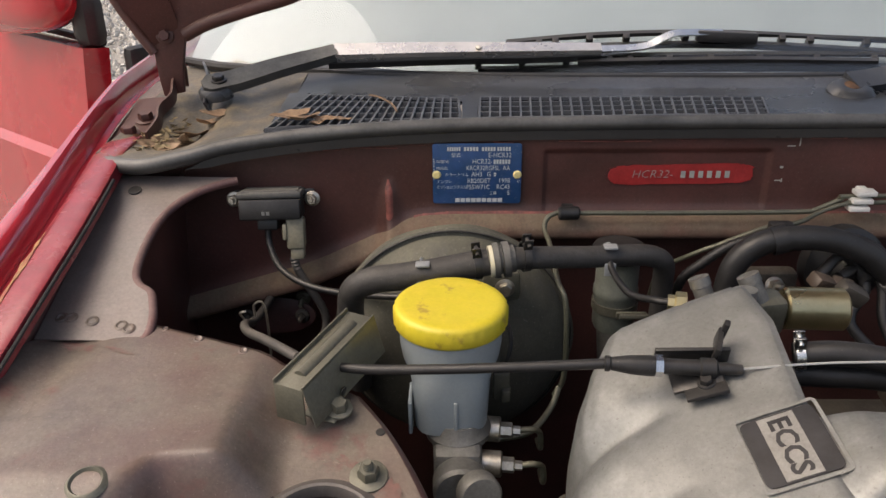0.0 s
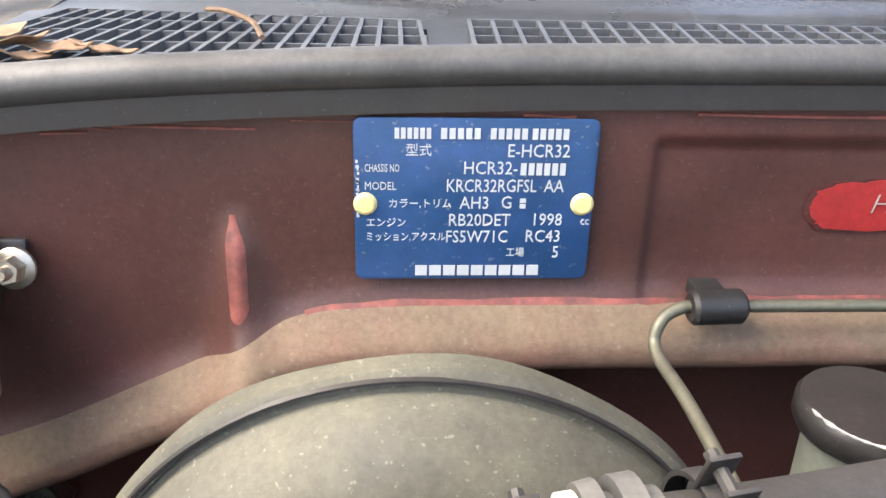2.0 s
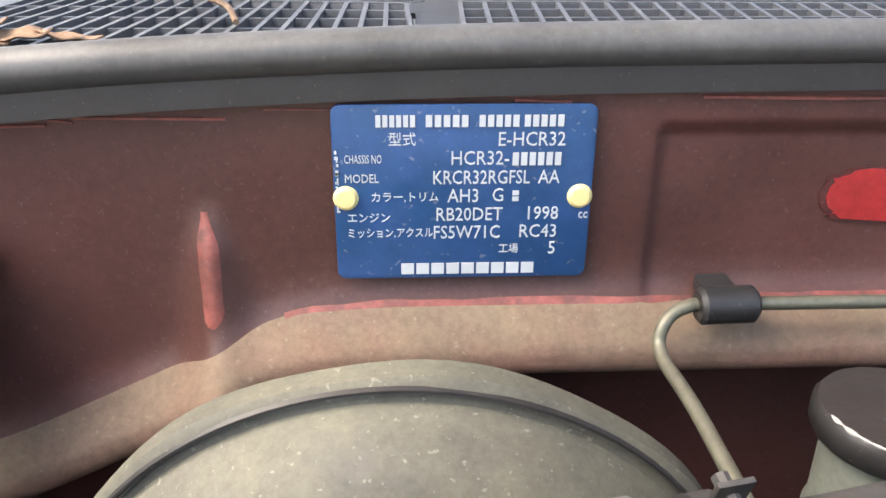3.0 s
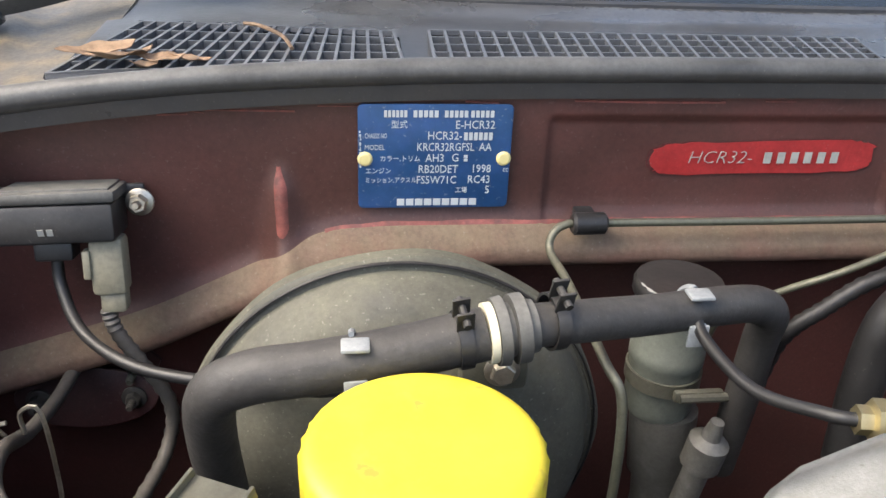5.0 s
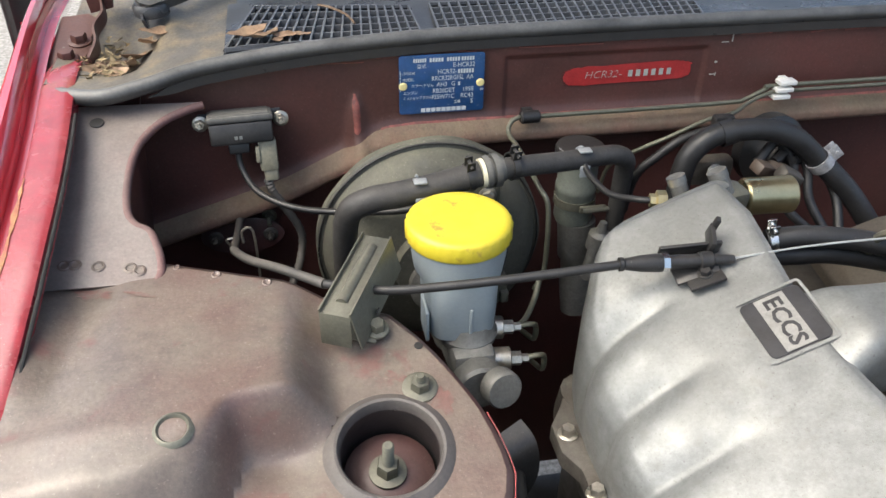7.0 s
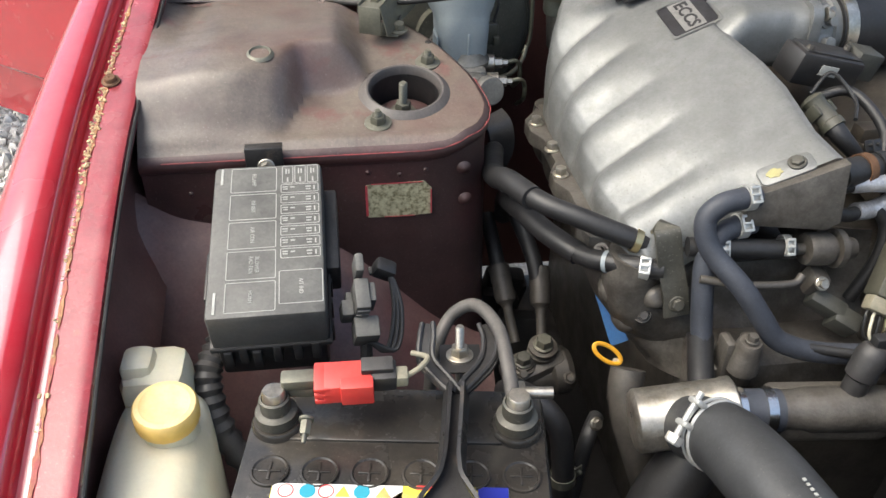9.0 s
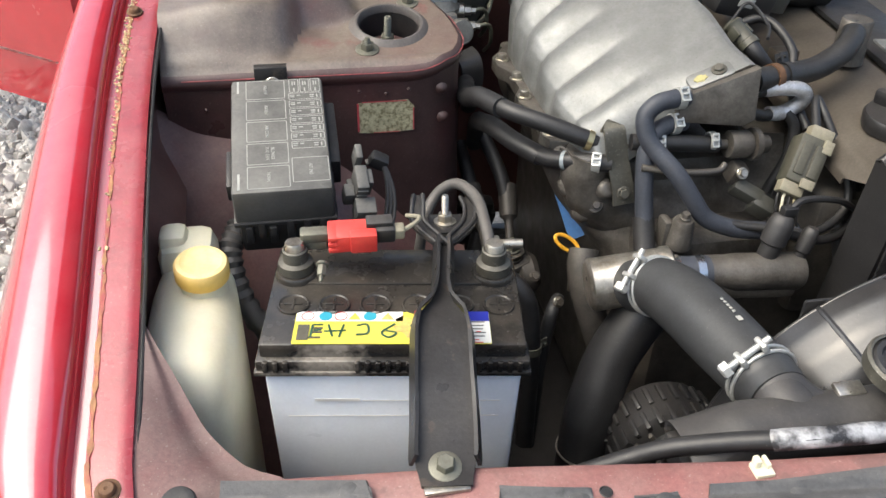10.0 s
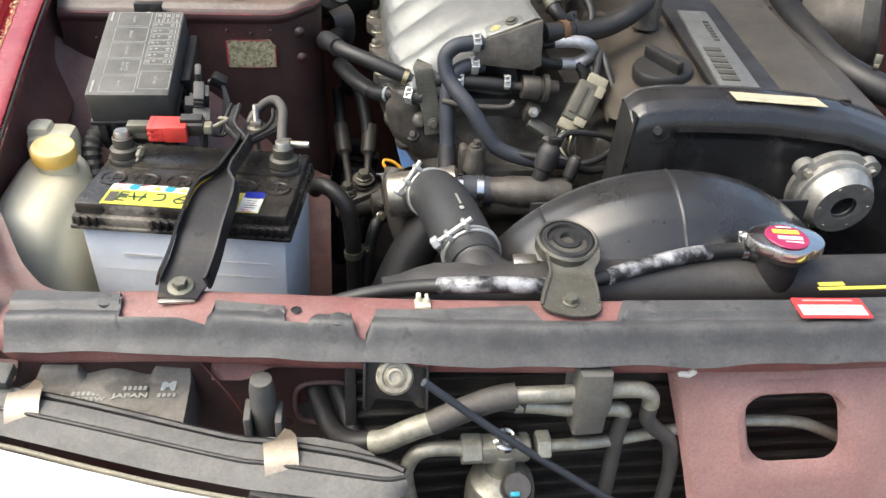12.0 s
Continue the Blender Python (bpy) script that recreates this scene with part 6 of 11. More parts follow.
def firewall_pipe():
    t = thing("brake_pipe", (0.12, 0.70, 0.78), "grey-green steel brake pipes clipped along the firewall", "pipe")
    run = [(0.104, 0.705, 0.775), (0.112, 0.703, 0.80), (0.110, 0.703, 0.87), (0.104, 0.72, 0.886), (0.104, 0.79, 0.888), (0.102, 0.825, 0.889), (0.104, 0.832, 0.897), (0.112, 0.835, 0.902), (0.13, 0.836, 0.9025), (0.25, 0.836, 0.9025), (0.355, 0.836, 0.9035), (0.372, 0.836, 0.906), (0.395, 0.836, 0.917), (0.41, 0.836, 0.92), (0.6, 0.836, 0.92)]
    part("pipe", tube(B(), run, 0.0025, 10, 6), PIPE_GREEN, t)
    part("pipe", tube(B(), [(0.216, 0.84, 0.80), (0.222, 0.83, 0.84), (0.245, 0.81, 0.868), (0.27, 0.80, 0.885), (0.31, 0.80, 0.902), (0.345, 0.81, 0.903), (0.37, 0.825, 0.907), (0.395, 0.83, 0.914), (0.42, 0.832, 0.915), (0.6, 0.832, 0.915)], 0.0023, 10, 6), PIPE_GREEN, t)
    bm = cyl(B(), (0.116, 0.835, 0.9025), (0.137, 0.836, 0.9025), 0.0068, seg=16, edge=0.0015)
    box(bm, (0.127, 0.848, 0.9025), (0.012, 0.014, 0.006), None, 0.001)
    part("pipe_clip", bm, RUBBER, t, "black rubber pipe clip")
    bm = B()
    for dx, dz in ((0.002, 0.008), (0.0, 0.0), (-0.002, -0.008)):
        box(bm, (0.412 + dx, 0.832, 0.9175 + dz), (0.020, 0.013, 0.0048), None, 0.001)
    box(bm, (0.414, 0.838, 0.9175), (0.009, 0.012, 0.022), None, 0.001)
    part("double_clip", bm, WHITE, t, "white plastic pipe clip")
    bm = tube(B(), [(0.108, 0.704, 0.785), (0.100, 0.690, 0.772), (0.08, 0.665, 0.765), (0.05, 0.66, 0.76)], 0.003, 10, 6)
    part("pipe", bm, PIPE_GREEN, t)


firewall_pipe()


def throttle_cable():
    t = thing("throttle_cable", (0.0, 0.58, 0.85), "black throttle cable running from the firewall to the plenum", "cable")
    run = [(-0.183, 0.862, 0.800), (-0.185, 0.845, 0.803), (-0.187, 0.815, 0.803), (-0.188, 0.775, 0.812), (-0.184, 0.735, 0.833), (-0.168, 0.69, 0.852), (-0.14, 0.645, 0.871), (-0.105, 0.60, 0.884), (-0.06, 0.573, 0.8925), (0.0, 0.558, 0.902), (0.07, 0.550, 0.910), (0.118, 0.547, 0.9145)]
    part("sheath", tube(B(), run[:8], 0.0041, 12, 8), CONDUIT, t, "grey cable sheath")
    part("sheath", tube(B(), run[7:], 0.0036, 12, 8), RUBBER, t)
    bm = lathe(B(), run[-1], (1, -0.1, 0.0), [(0, -0.004), (0.0055, -0.003), (0.0055, 0.0), (0.0045, 0.001), (0.0065, 0.014), (0.0072, 0.026), (0.007, 0.03), (0, 0.03)], 18)
    part("boot", bm, RUBBER, t, "black rubber cable boot")
    bm = lathe(B(), (0.148, 0.5445, 0.9145), (1, -0.08, 0), [(0, 0), (0.0075, 0), (0.0075, 0.005), (0, 0.005)], 6)
    part("lock_nut", bm, CHROME, t)
    bm = lathe(B(), (0.153, 0.544, 0.9145), (1, -0.08, 0), [(0, 0), (0.0055, 0), (0.0055, 0.024), (0.007, 0.025), (0.007, 0.034), (0.0045, 0.036), (0.0035, 0.052), (0, 0.053)], 14)
    part("adjuster", bm, IRON, t, "dusty adjuster sleeve")
    bm = B()
    box(bm, (0.175, 0.5555, 0.9155), (0.05, 0.003, 0.016), Euler((0.4, -0.05, -0.06)).to_matrix(), 0.0008)
    box(bm, (0.180, 0.5335, 0.9045), (0.028, 0.020, 0.003), Euler((0.0, -0.35, -0.06)).to_matrix(), 0.0008)
    box(bm, (0.192, 0.556, 0.924), (0.004, 0.024, 0.012), Euler((0.2, 0.2, -0.3)).to_matrix(), 0.001)
    box(bm, (0.198, 0.564, 0.931), (0.004, 0.006, 0.014), Euler((0.2, 0.2, -0.3)).to_matrix(), 0.001)
    box(bm, (0.176, 0.545, 0.9065), (0.034, 0.022, 0.003), Euler((0.3, -0.35, -0.06)).to_matrix(), 0.0008)
    part("cable_bracket", bm, IRON, t, "black steel cable bracket")
    bolt_part(t, (0.181, 0.535, 0.9065), (-0.3, -0.2, 1), 0.0045, 0.004, 1.3, 0, IRON)
    m = plane_at((-0.186, 0.8575, 0.772), (1, 0, 0), (0, 0.2, 1))
    gland = part("gland_plate", prism(B(), [(0.045 * math.cos(math.tau * k / 32), 0.021 * math.sin(math.tau * k / 32)) for k in range(32)], m, 0.003, 0.001), BAY_DARK, t, "oval dark red gland plate")
    for x in (-0.029, 0.030):
        bolt_part(gland, m @ V((x, 0, 0.003)), (0, -1, 0.1), 0.005, 0.005, 1.6, 0.008, GRIME, "stud_nut", "dark nut on a stud")
    part("wire", tube(B(), [(0.203, 0.5405, 0.9145), (0.26, 0.536, 0.9225), (0.33, 0.531, 0.9265), (0.37, 0.529, 0.925)], 0.0009, 6, 3), GALV, t, "bare steel wire")
    bm = tube(B(), [(-0.176, 0.745, 0.835), (-0.176, 0.745, 0.848), (-0.166, 0.744, 0.848), (-0.165, 0.744, 0.80), (-0.166, 0.742, 0.79)], 0.0012, 6, 4)
    tube(bm, [(-0.189, 0.752, 0.828), (-0.192, 0.750, 0.836), (-0.186, 0.75, 0.838)], 0.0012, 6, 4)
    part("spring_clip", bm, STEEL, t, "bent wire clip")


throttle_cable()


def cable_bracket():
    """The open steel channel bolted to the tower that carries the cable."""
    t = thing("steel_channel_bracket", (-0.09, 0.56, 0.866), "dusty grey folded steel channel bracket on the tower", "bracket")
    bm = B()
    a, b = V((-0.101, 0.543, 0.8985)), V((-0.060, 0.628, 0.907))
    d = (b - a).normalized()
    s = V((d.y, -d.x, 0)).normalized()
    u = s.cross(d).normalized()
    m = Matrix((s, d, u)).transposed()
    L = (b - a).length
    box(bm, (a + b) / 2 - u * 0.0022, (0.0245, L, 0.0014), m, 0.0004)
    part("side_wall", box(B(), (a + b) / 2 + s * 0.0155 - u * 0.016, (0.0014, L, 0.032), m @ Euler((0, -0.22, 0)).to_matrix(), 0.0004), BRACKET, t)
    part("side_wall", box(B(), (a + b) / 2 - s * 0.0118 - u * 0.010, (0.0014, L, 0.020), m, 0.0004), BRACKET, t)
    part("channel_floor", bm, BRACKET, t)
    bm = B()
    box(bm, a + d * 0.0007 - V((0, 0, 0.0158)), (0.0245, 0.0014, 0.029), Matrix((s, V((d.x, d.y, 0)).normalized(), V((0, 0, 1)))).transposed(), 0.0004)
    part("end_plate", bm, BRACKET, t)
    for k in (-1, 1):
        part("edge_flange", box(B(), (a + b) / 2 + s * k * 0.0120 - u * 0.0004, (0.0016, L, 0.0042), m, 0.0006), BRACKET, t)
    part("pressed_bead", tube(B(), [a + d * q - u * 0.0034 for q in (0.014, 0.018, L * 0.5, L - 0.016, L - 0.012)], lambda q: 0.0030 + 0.0022 * smoothstep(0.0, 0.1, q) * smoothstep(1.0, 0.9, q), 14, 6), BRACKET, t, "long pressed bead")
    bm = lathe(B(), (a + b) / 2 + s * 0.0192 - u * 0.0255 - d * 0.012, s - u * 0.22, [(0, 0), (0.0034, 0), (0.0034, 0.0008), (0, 0.0008)], 14)
    part("bracket_hole", bm, BLACK_CLEAN, t)
    foot = B()
    box(foot, (-0.079, 0.563, 0.8655), (0.026, 0.024, 0.0016), Euler((0.2, 0, -0.4)).to_matrix(), 0.0004)
    part("foot", foot, BRACKET, t)
    bolt_part(t, (-0.069, 0.559, 0.8662), (0, -0.22, 1), 0.0062, 0.007, 1.5, 0, BRACKET, label="grey cross-slotted bolt")


cable_bracket()


def identification_plate():
    t = thing("identification_plate", (0.034, 0.85, 0.938), "blue enamelled identification plate with pale lettering and two rivets", "data plate")
    c = V((0.0345, 0.8528, 0.9385))
    w, h = 0.089, 0.0635
    m = plane_at(c, (1, 0.0, 0), (0, 0.0, 1))
    bm = prism(B(), rounded(w, h, 0.003), m, 0.0012, 0.0003)
    part("plate", bm, BLUE_PLATE, t)
    for x in (-0.0405, 0.0404):
        bm = lathe(B(), m @ V((x, -0.0007, 0.001)), (0, -1, 0), [(0, 0.0018), (0.0012, 0.002), (0.0032, 0.0018), (0.0044, 0.0006), (0.0044, 0)], 24)
        part("rivet", bm, RIVET, t, "cream-yellow rivet")
    q = m @ Matrix.Translation((0, 0, 0.0013))

    def line(s, x, y, size, stretch=1.0, align="LEFT"):
        writing(s, size, q @ Matrix.Translation((x, y, 0)), PRINT, t, "lettering", stretch, 0, 0.0001, align)
    z = 0.0070
    # the maker's name above stays plain bars, one for each letter
    def word(x0, x1, y, n, high, gap=0.28):
        step = (x1 - x0) / n
        bar_parts(t, q, [(x0 + step * (k + 0.5), y, step * (1 - gap), high) for k in range(n)], PRINT)
    for x0, x1, n in ((-0.0300, -0.0163, 6), (-0.0135, 0.0015, 5), (0.0044, 0.0185, 5), (0.0195, 0.0335, 5)):
        word(x0, x1, 0.0263, n, 0.0040)
    # serial number and the company line below
    word(0.0160, 0.0334, 0.0130, 6, 0.0046)
    word(-0.0223, 0.0261, -0.0280, 9, 0.0042, 0.16)
    line("型式", -0.0210, 0.0197, 0.0050, 0.95, "CENTER")
    line("E-HCR32", 0.0343, 0.0197, z, 0.86, "RIGHT")
    line("CHASSIS NO", -0.0406, 0.0130, 0.0042, 0.54)
    line("HCR32-", -0.0048, 0.0131, z, 0.86)
    line("MODEL", -0.0408, 0.0061, 0.0044, 0.80)
    line("KRCR32RGFSL", -0.0109, 0.0062, z, 0.76)
    line("AA", 0.0330, 0.0062, z, 0.80, "RIGHT")
    line("カラー,トリム", -0.0321, -0.0008, 0.0040, 0.95)
    line("AH3", -0.0056, -0.0005, z, 0.84)
    line("G", 0.0097, -0.0003, z, 0.86)
    bar_parts(t, q, [(0.0180, 0.0007, 0.0022, 0.0017), (0.0180, -0.0015, 0.0022, 0.0017)], PRINT)
    line("エンジン", -0.0405, -0.0084, 0.0040, 0.95)
    line("RB20DET", -0.0098, -0.0074, z, 0.84)
    line("1998", 0.0335, -0.0072, z, 0.86, "RIGHT")
    line("cc", 0.0421, -0.0075, 0.005, 0.8, "CENTER")
    line("ミッション,アクスル", -0.0407, -0.0142, 0.0040, 0.82)
    line("FS5W71C", -0.0107, -0.0142, z, 0.82)
    line("RC43", 0.0335, -0.0140, z, 0.86, "RIGHT")
    line("工場", 0.0163, -0.0207, 0.0040, 0.9, "CENTER")
    line("5", 0.0334, -0.0206, z, 0.86, "RIGHT")
    # enamel chipped away along the edge
    bm = B()
    rng = random.Random(12)
    for k in range(16):
        bars(bm, q, [(-0.0434 + rng.uniform(0, 0.0005), -0.006 + 0.0014 * k + rng.uniform(-0.001, 0.001), rng.uniform(0.0004, 0.0014), rng.uniform(0.0006, 0.0018))], 0.0002)
    part("chipped_edge", bm, PRINT, t, "chipped bare edge of the enamel")


identification_plate()


# ---- intake plenum ----
SLOPE_X, SLOPE_Y = 0.41, 0.23


def roof(x, y):
    return 0.9120 + SLOPE_X * (x - 0.231) + SLOPE_Y * (y - 0.503)


def plenum():
    t = thing("intake_plenum", (0.18, 0.43, 0.74), "cast aluminium intake plenum with bulging runners", "intake manifold")
    y0, y1 = 0.243, 0.631

    def edge_r(y):
        return lerp([(0.243, 0.266), (0.28, 0.260), (0.34, 0.260), (0.38, 0.255), (0.42, 0.246), (0.46, 0.238), (0.51, 0.237), (0.58, 0.238), (0.634, 0.226)], y)

    def edge_l(y):
        return lerp([(0.243, 0.118), (0.26, 0.106), (0.29, 0.097), (0.33, 0.092), (0.5, 0.090), (0.54, 0.093), (0.57, 0.101), (0.60, 0.113), (0.618, 0.124), (0.628, 0.135), (0.634, 0.150)], y)

    # (across, share of the height, drop)
    prof = [(0.0, -0.25, 0), (0.0, 0.0, 0), (0.008, 0.4, 0), (0.03, 0.66, -0.006), (0.07, 0.84, -0.010), (0.13, 0.95, -0.012), (0.21, 1.0, -0.010), (0.31, 1.0, -0.006), (0.44, 1.0, -0.002), (0.60, 1.0, 0.0), (0.78, 1.0, 0.0), (0.95, 1.0, 0.0), (0.99, 1.0, -0.003), (1.0, 1.0, -0.010), (1.0, 1.0, -0.026)]
    square = [-0.25, 0.0, 0.5, 0.85, 0.965, 1.0] + [1.0] * 9
    nv, nu = 140, 56

    def at(u, v):
        # the front end rolls over into a round nose
        th = 1.45 * (1 - v / 0.12) if v < 0.12 else 0.0
        y = y0 + 0.036 * (1 - math.sin(th)) if v < 0.12 else y0 + 0.036 + (y1 - y0 - 0.036) * (v - 0.12) / 0.88
        k = u * (len(prof) - 1)
        i = min(int(k), len(prof) - 2)
        f = k - i
        a, share, dz = (prof[i][j] * (1 - f) + prof[i + 1][j] * f for j in (0, 1, 2))
        box_like = smoothstep(0.53, 0.585, y)
        share += (square[i] * (1 - f) + square[i + 1] * f - share) * box_like
        dz *= 1 - 0.8 * box_like * (a < 0.5)
        xl, xr = edge_l(y), edge_r(y)
        x = xl + (xr - xl) * a
        # six runners: swell on the outer shoulder, fading towards the crown
        s = ((y - 0.295) / 0.0595 + 0.5) % 1 - 0.5
        wave = 1.7 * (1 - (1 - 2 * math.sqrt(s * s + 0.0016)) ** 2) - 1.2
        fade = smoothstep(0.58, 0.16, a) * smoothstep(0.0, 0.4, share) * smoothstep(0.225, 0.27, y)* smoothstep(0.60, 0.54, y)
        swell = 0.0072 * wave * fade
        ends = 0.048 * (1 - math.cos(th)) * smoothstep(0.74, 0.5, a) + 0.010 * smoothstep(0.612, 0.631, y) ** 2
        z = 0.768 * (1 - share) + (roof(x, y) + dz - ends) * share
        n = V((-0.75, 0, 0.66))
        return V((x, y, z)) + n * swell
    bm = B()
    sheet(bm, at, nu, nv)
    # close the ends
    part("plenum_casting", bm, ALLOY, t, "bright sand-cast aluminium chamber")
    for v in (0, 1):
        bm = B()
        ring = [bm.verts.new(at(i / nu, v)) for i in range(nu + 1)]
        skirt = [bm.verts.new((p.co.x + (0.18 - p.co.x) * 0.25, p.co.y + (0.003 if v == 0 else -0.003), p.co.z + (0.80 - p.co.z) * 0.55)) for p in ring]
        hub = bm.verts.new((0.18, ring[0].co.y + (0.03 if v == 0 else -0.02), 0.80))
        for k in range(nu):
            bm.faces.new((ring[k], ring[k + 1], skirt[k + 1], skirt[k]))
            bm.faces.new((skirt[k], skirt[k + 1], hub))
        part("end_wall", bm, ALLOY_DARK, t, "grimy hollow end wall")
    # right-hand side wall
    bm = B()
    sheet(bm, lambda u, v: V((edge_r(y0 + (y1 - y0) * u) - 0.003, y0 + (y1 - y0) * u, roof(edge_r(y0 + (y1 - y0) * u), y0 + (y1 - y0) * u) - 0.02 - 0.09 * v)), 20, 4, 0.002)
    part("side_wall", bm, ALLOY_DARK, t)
    # flange with bolts
    bm = B()
    o = [(0.078, 0.292), (0.072, 0.31), (0.080, 0.33), (0.080, 0.37), (0.070, 0.39), (0.070, 0.41), (0.080, 0.43), (0.080, 0.48), (0.070, 0.50), (0.070, 0.53), (0.084, 0.55), (0.1, 0.58), (0.13, 0.58), (0.13, 0.285), (0.1, 0.285)]
    prism(bm, o, Matrix.Translation((0, 0, 0.752)), 0.016, 0.002)
    part("flange", bm, ALLOY_DARK, t)
    for x, y in ((0.082, 0.305), (0.079, 0.402), (0.083, 0.455), (0.080, 0.517)):
        bolt_part(t, (x, y, 0.768), (0, 0, 1), 0.006, 0.007, 1.4, 0, STEEL)
    # throttle neck on the right
    bm = B()
    def neck(u, v):
        a = math.tau * u
        rise = smoothstep(0.0, 0.45, v)
        flare = 0.026 * (1 - v) ** 4
        q = lambda w, e: math.copysign(abs(w) ** e, w)
        ry = 0.034 + flare + 0.004 * smoothstep(0.86, 0.9, v)
        rz = 0.032 + 0.002 * smoothstep(0.86, 0.9, v)
        side = q(math.cos(a), 0.55) * ry
        top = 0.8915 + 0.0275 * rise + SLOPE_Y * side * (1 - rise)
        return V((0.214 + 0.112 * v, 0.467 + side, top - rz + q(math.sin(a), 0.55) * rz - 0.004 * abs(math.cos(a)) ** 5))
    sheet(bm, neck, 48, 24)
    part("throttle_neck", bm, ALLOY, t, "cast neck to the throttle body")
    # flange and machined body with lugs and screws
    fl = prism(B(), rounded(0.082, 0.074, 0.014, 5), plane_at((0.326, 0.467, 0.886), (0.1, 1, 0), (0, 0, 1)), 0.011, 0.002)
    part("body_flange", fl, ALLOY, t, "cast flange of the throttle body")
    for dy, dz in ((-0.033, 0.027), (0.033, 0.027), (-0.033, -0.026)):
        bolt_part(t, (0.338, 0.467 + dy, 0.886 + dz), (1, -0.1, 0), 0.005, 0.005, 1.3, 0, STEEL)
    bm = lathe(B(), (0.334, 0.468, 0.886), (1, 0.1, 0.0), [(0, 0), (0.034, 0), (0.035, 0.004), (0.035, 0.014), (0.033, 0.016), (0.036, 0.018), (0.036, 0.03), (0, 0.03)], 40)
    part("throttle_body", bm, ALLOY, t, "machined throttle body")
    for y, z, r in ((0.436, 0.905, 0.0065), (0.432, 0.885, 0.008), (0.444, 0.914, 0.005)):
        bm = lathe(B(), (0.344, y, z), (0.15, -1, 0.35), [(0, -0.012), (r * 1.2, -0.012), (r * 1.1, 0), (r * 0.7, 0.001), (r * 0.7, 0.009), (0, 0.0095)], 14)
        part("body_lug", bm, ALLOY, t)
    bm = tube(B(), [(0.333, 0.447, 0.921), (0.337, 0.452, 0.9225), (0.34, 0.475, 0.924), (0.34, 0.492, 0.922)], 0.004, 10, 5)
    part("body_rib", bm, ALLOY, t)
    # badge in its frame
    c = V((0.2165, 0.4785, roof(0.2165, 0.4785) + 0.0008))
    m = plane_at(c, V((1, 0.02, SLOPE_X)), V((-0.02, 1, SLOPE_Y)))
    bm = outline_strip(B(), m, 0.0535, 0.0565, 0.004, 0.0024, 0.0012)
    part("badge_frame", bm, ALLOY, t, "raised cast frame")
    bm = prism(B(), rounded(0.0465, 0.0490, 0.005), m, 0.0006)
    badge = part("badge", bm, PLATE_BLACK, t, "black badge with a silver band")
    bm = bars(B(), m @ Matrix.Translation((0, 0, 0.0007)), [(-0.0005, 0, 0.0225, 0.0465)], 0.0004)
    part("badge_band", bm, PLATE_SILVER, badge)
    writing("ECCS", 0.0180, m @ Matrix.Translation((-0.0005, 0, 0.0012)) @ Matrix.Rotation(radians(-90), 4, "Z"), PLATE_BLACK, badge, "lettering", 0.98, 0, 0.0002, bold=0.0005)
    # end face block with its bolt
    bm = B()
    prism(bm, [(-0.038, -0.028), (0.03, -0.034), (0.042, -0.028), (0.040, 0.0245), (0.0, 0.0095), (-0.036, -0.003)], plane_at((0.226, 0.2435, 0.838), (1, -0.1, 0.02), (0, 0.15, 1)), 0.012, 0.001)
    part("end_block", bm, ALLOY_DARK, t, "grimy cast end block")
    tab = prism(B(), rounded(0.046, 0.019, 0.005), plane_at((0.2235, 0.2520, roof(0.2235, 0.2520) - 0.0016), (1, -0.04, SLOPE_X), (0, 1, SLOPE_Y + 0.1)), 0.0024, 0.001)
    part("bolt_tab", tab, ALLOY, t, "small flat tab for the end bolt")
    bolt_part(t, (0.232, 0.253, roof(0.232, 0.253) + 0.0004), (-0.35, -0.2, 1), 0.0055, 0.003, 1.4, 0, MOUNT_STEEL)
    rng = random.Random(31)
    bm = prism(B(), [(0.008 * math.cos(math.tau * k / 14) * rng.uniform(0.75, 1.1), 0.005 * math.sin(math.tau * k / 14) * rng.uniform(0.6, 1.1)) for k in range(14)], plane_at((0.2135, 0.2515, roof(0.2135, 0.2515) + 0.0004), (1, 0, SLOPE_X), (0, 1, SLOPE_Y + 0.1)), 0.0012)
    part("paint_dab", bm, OLD_YELLOW, t, "faded dab of yellow paint")


plenum()


# ---- battery and what stands round it ----
BA = radians(-8.5)
BU, BV = V((math.cos(BA), math.sin(BA), 0)), V((-math.sin(BA), math.cos(BA), 0))
BC = V((-0.115, 0.081, 0))
BM = Matrix((BU, BV, V((0, 0, 1)))).transposed()


def bat(u, v, z):
    return BC + BU * u + BV * v + V((0, 0, z))


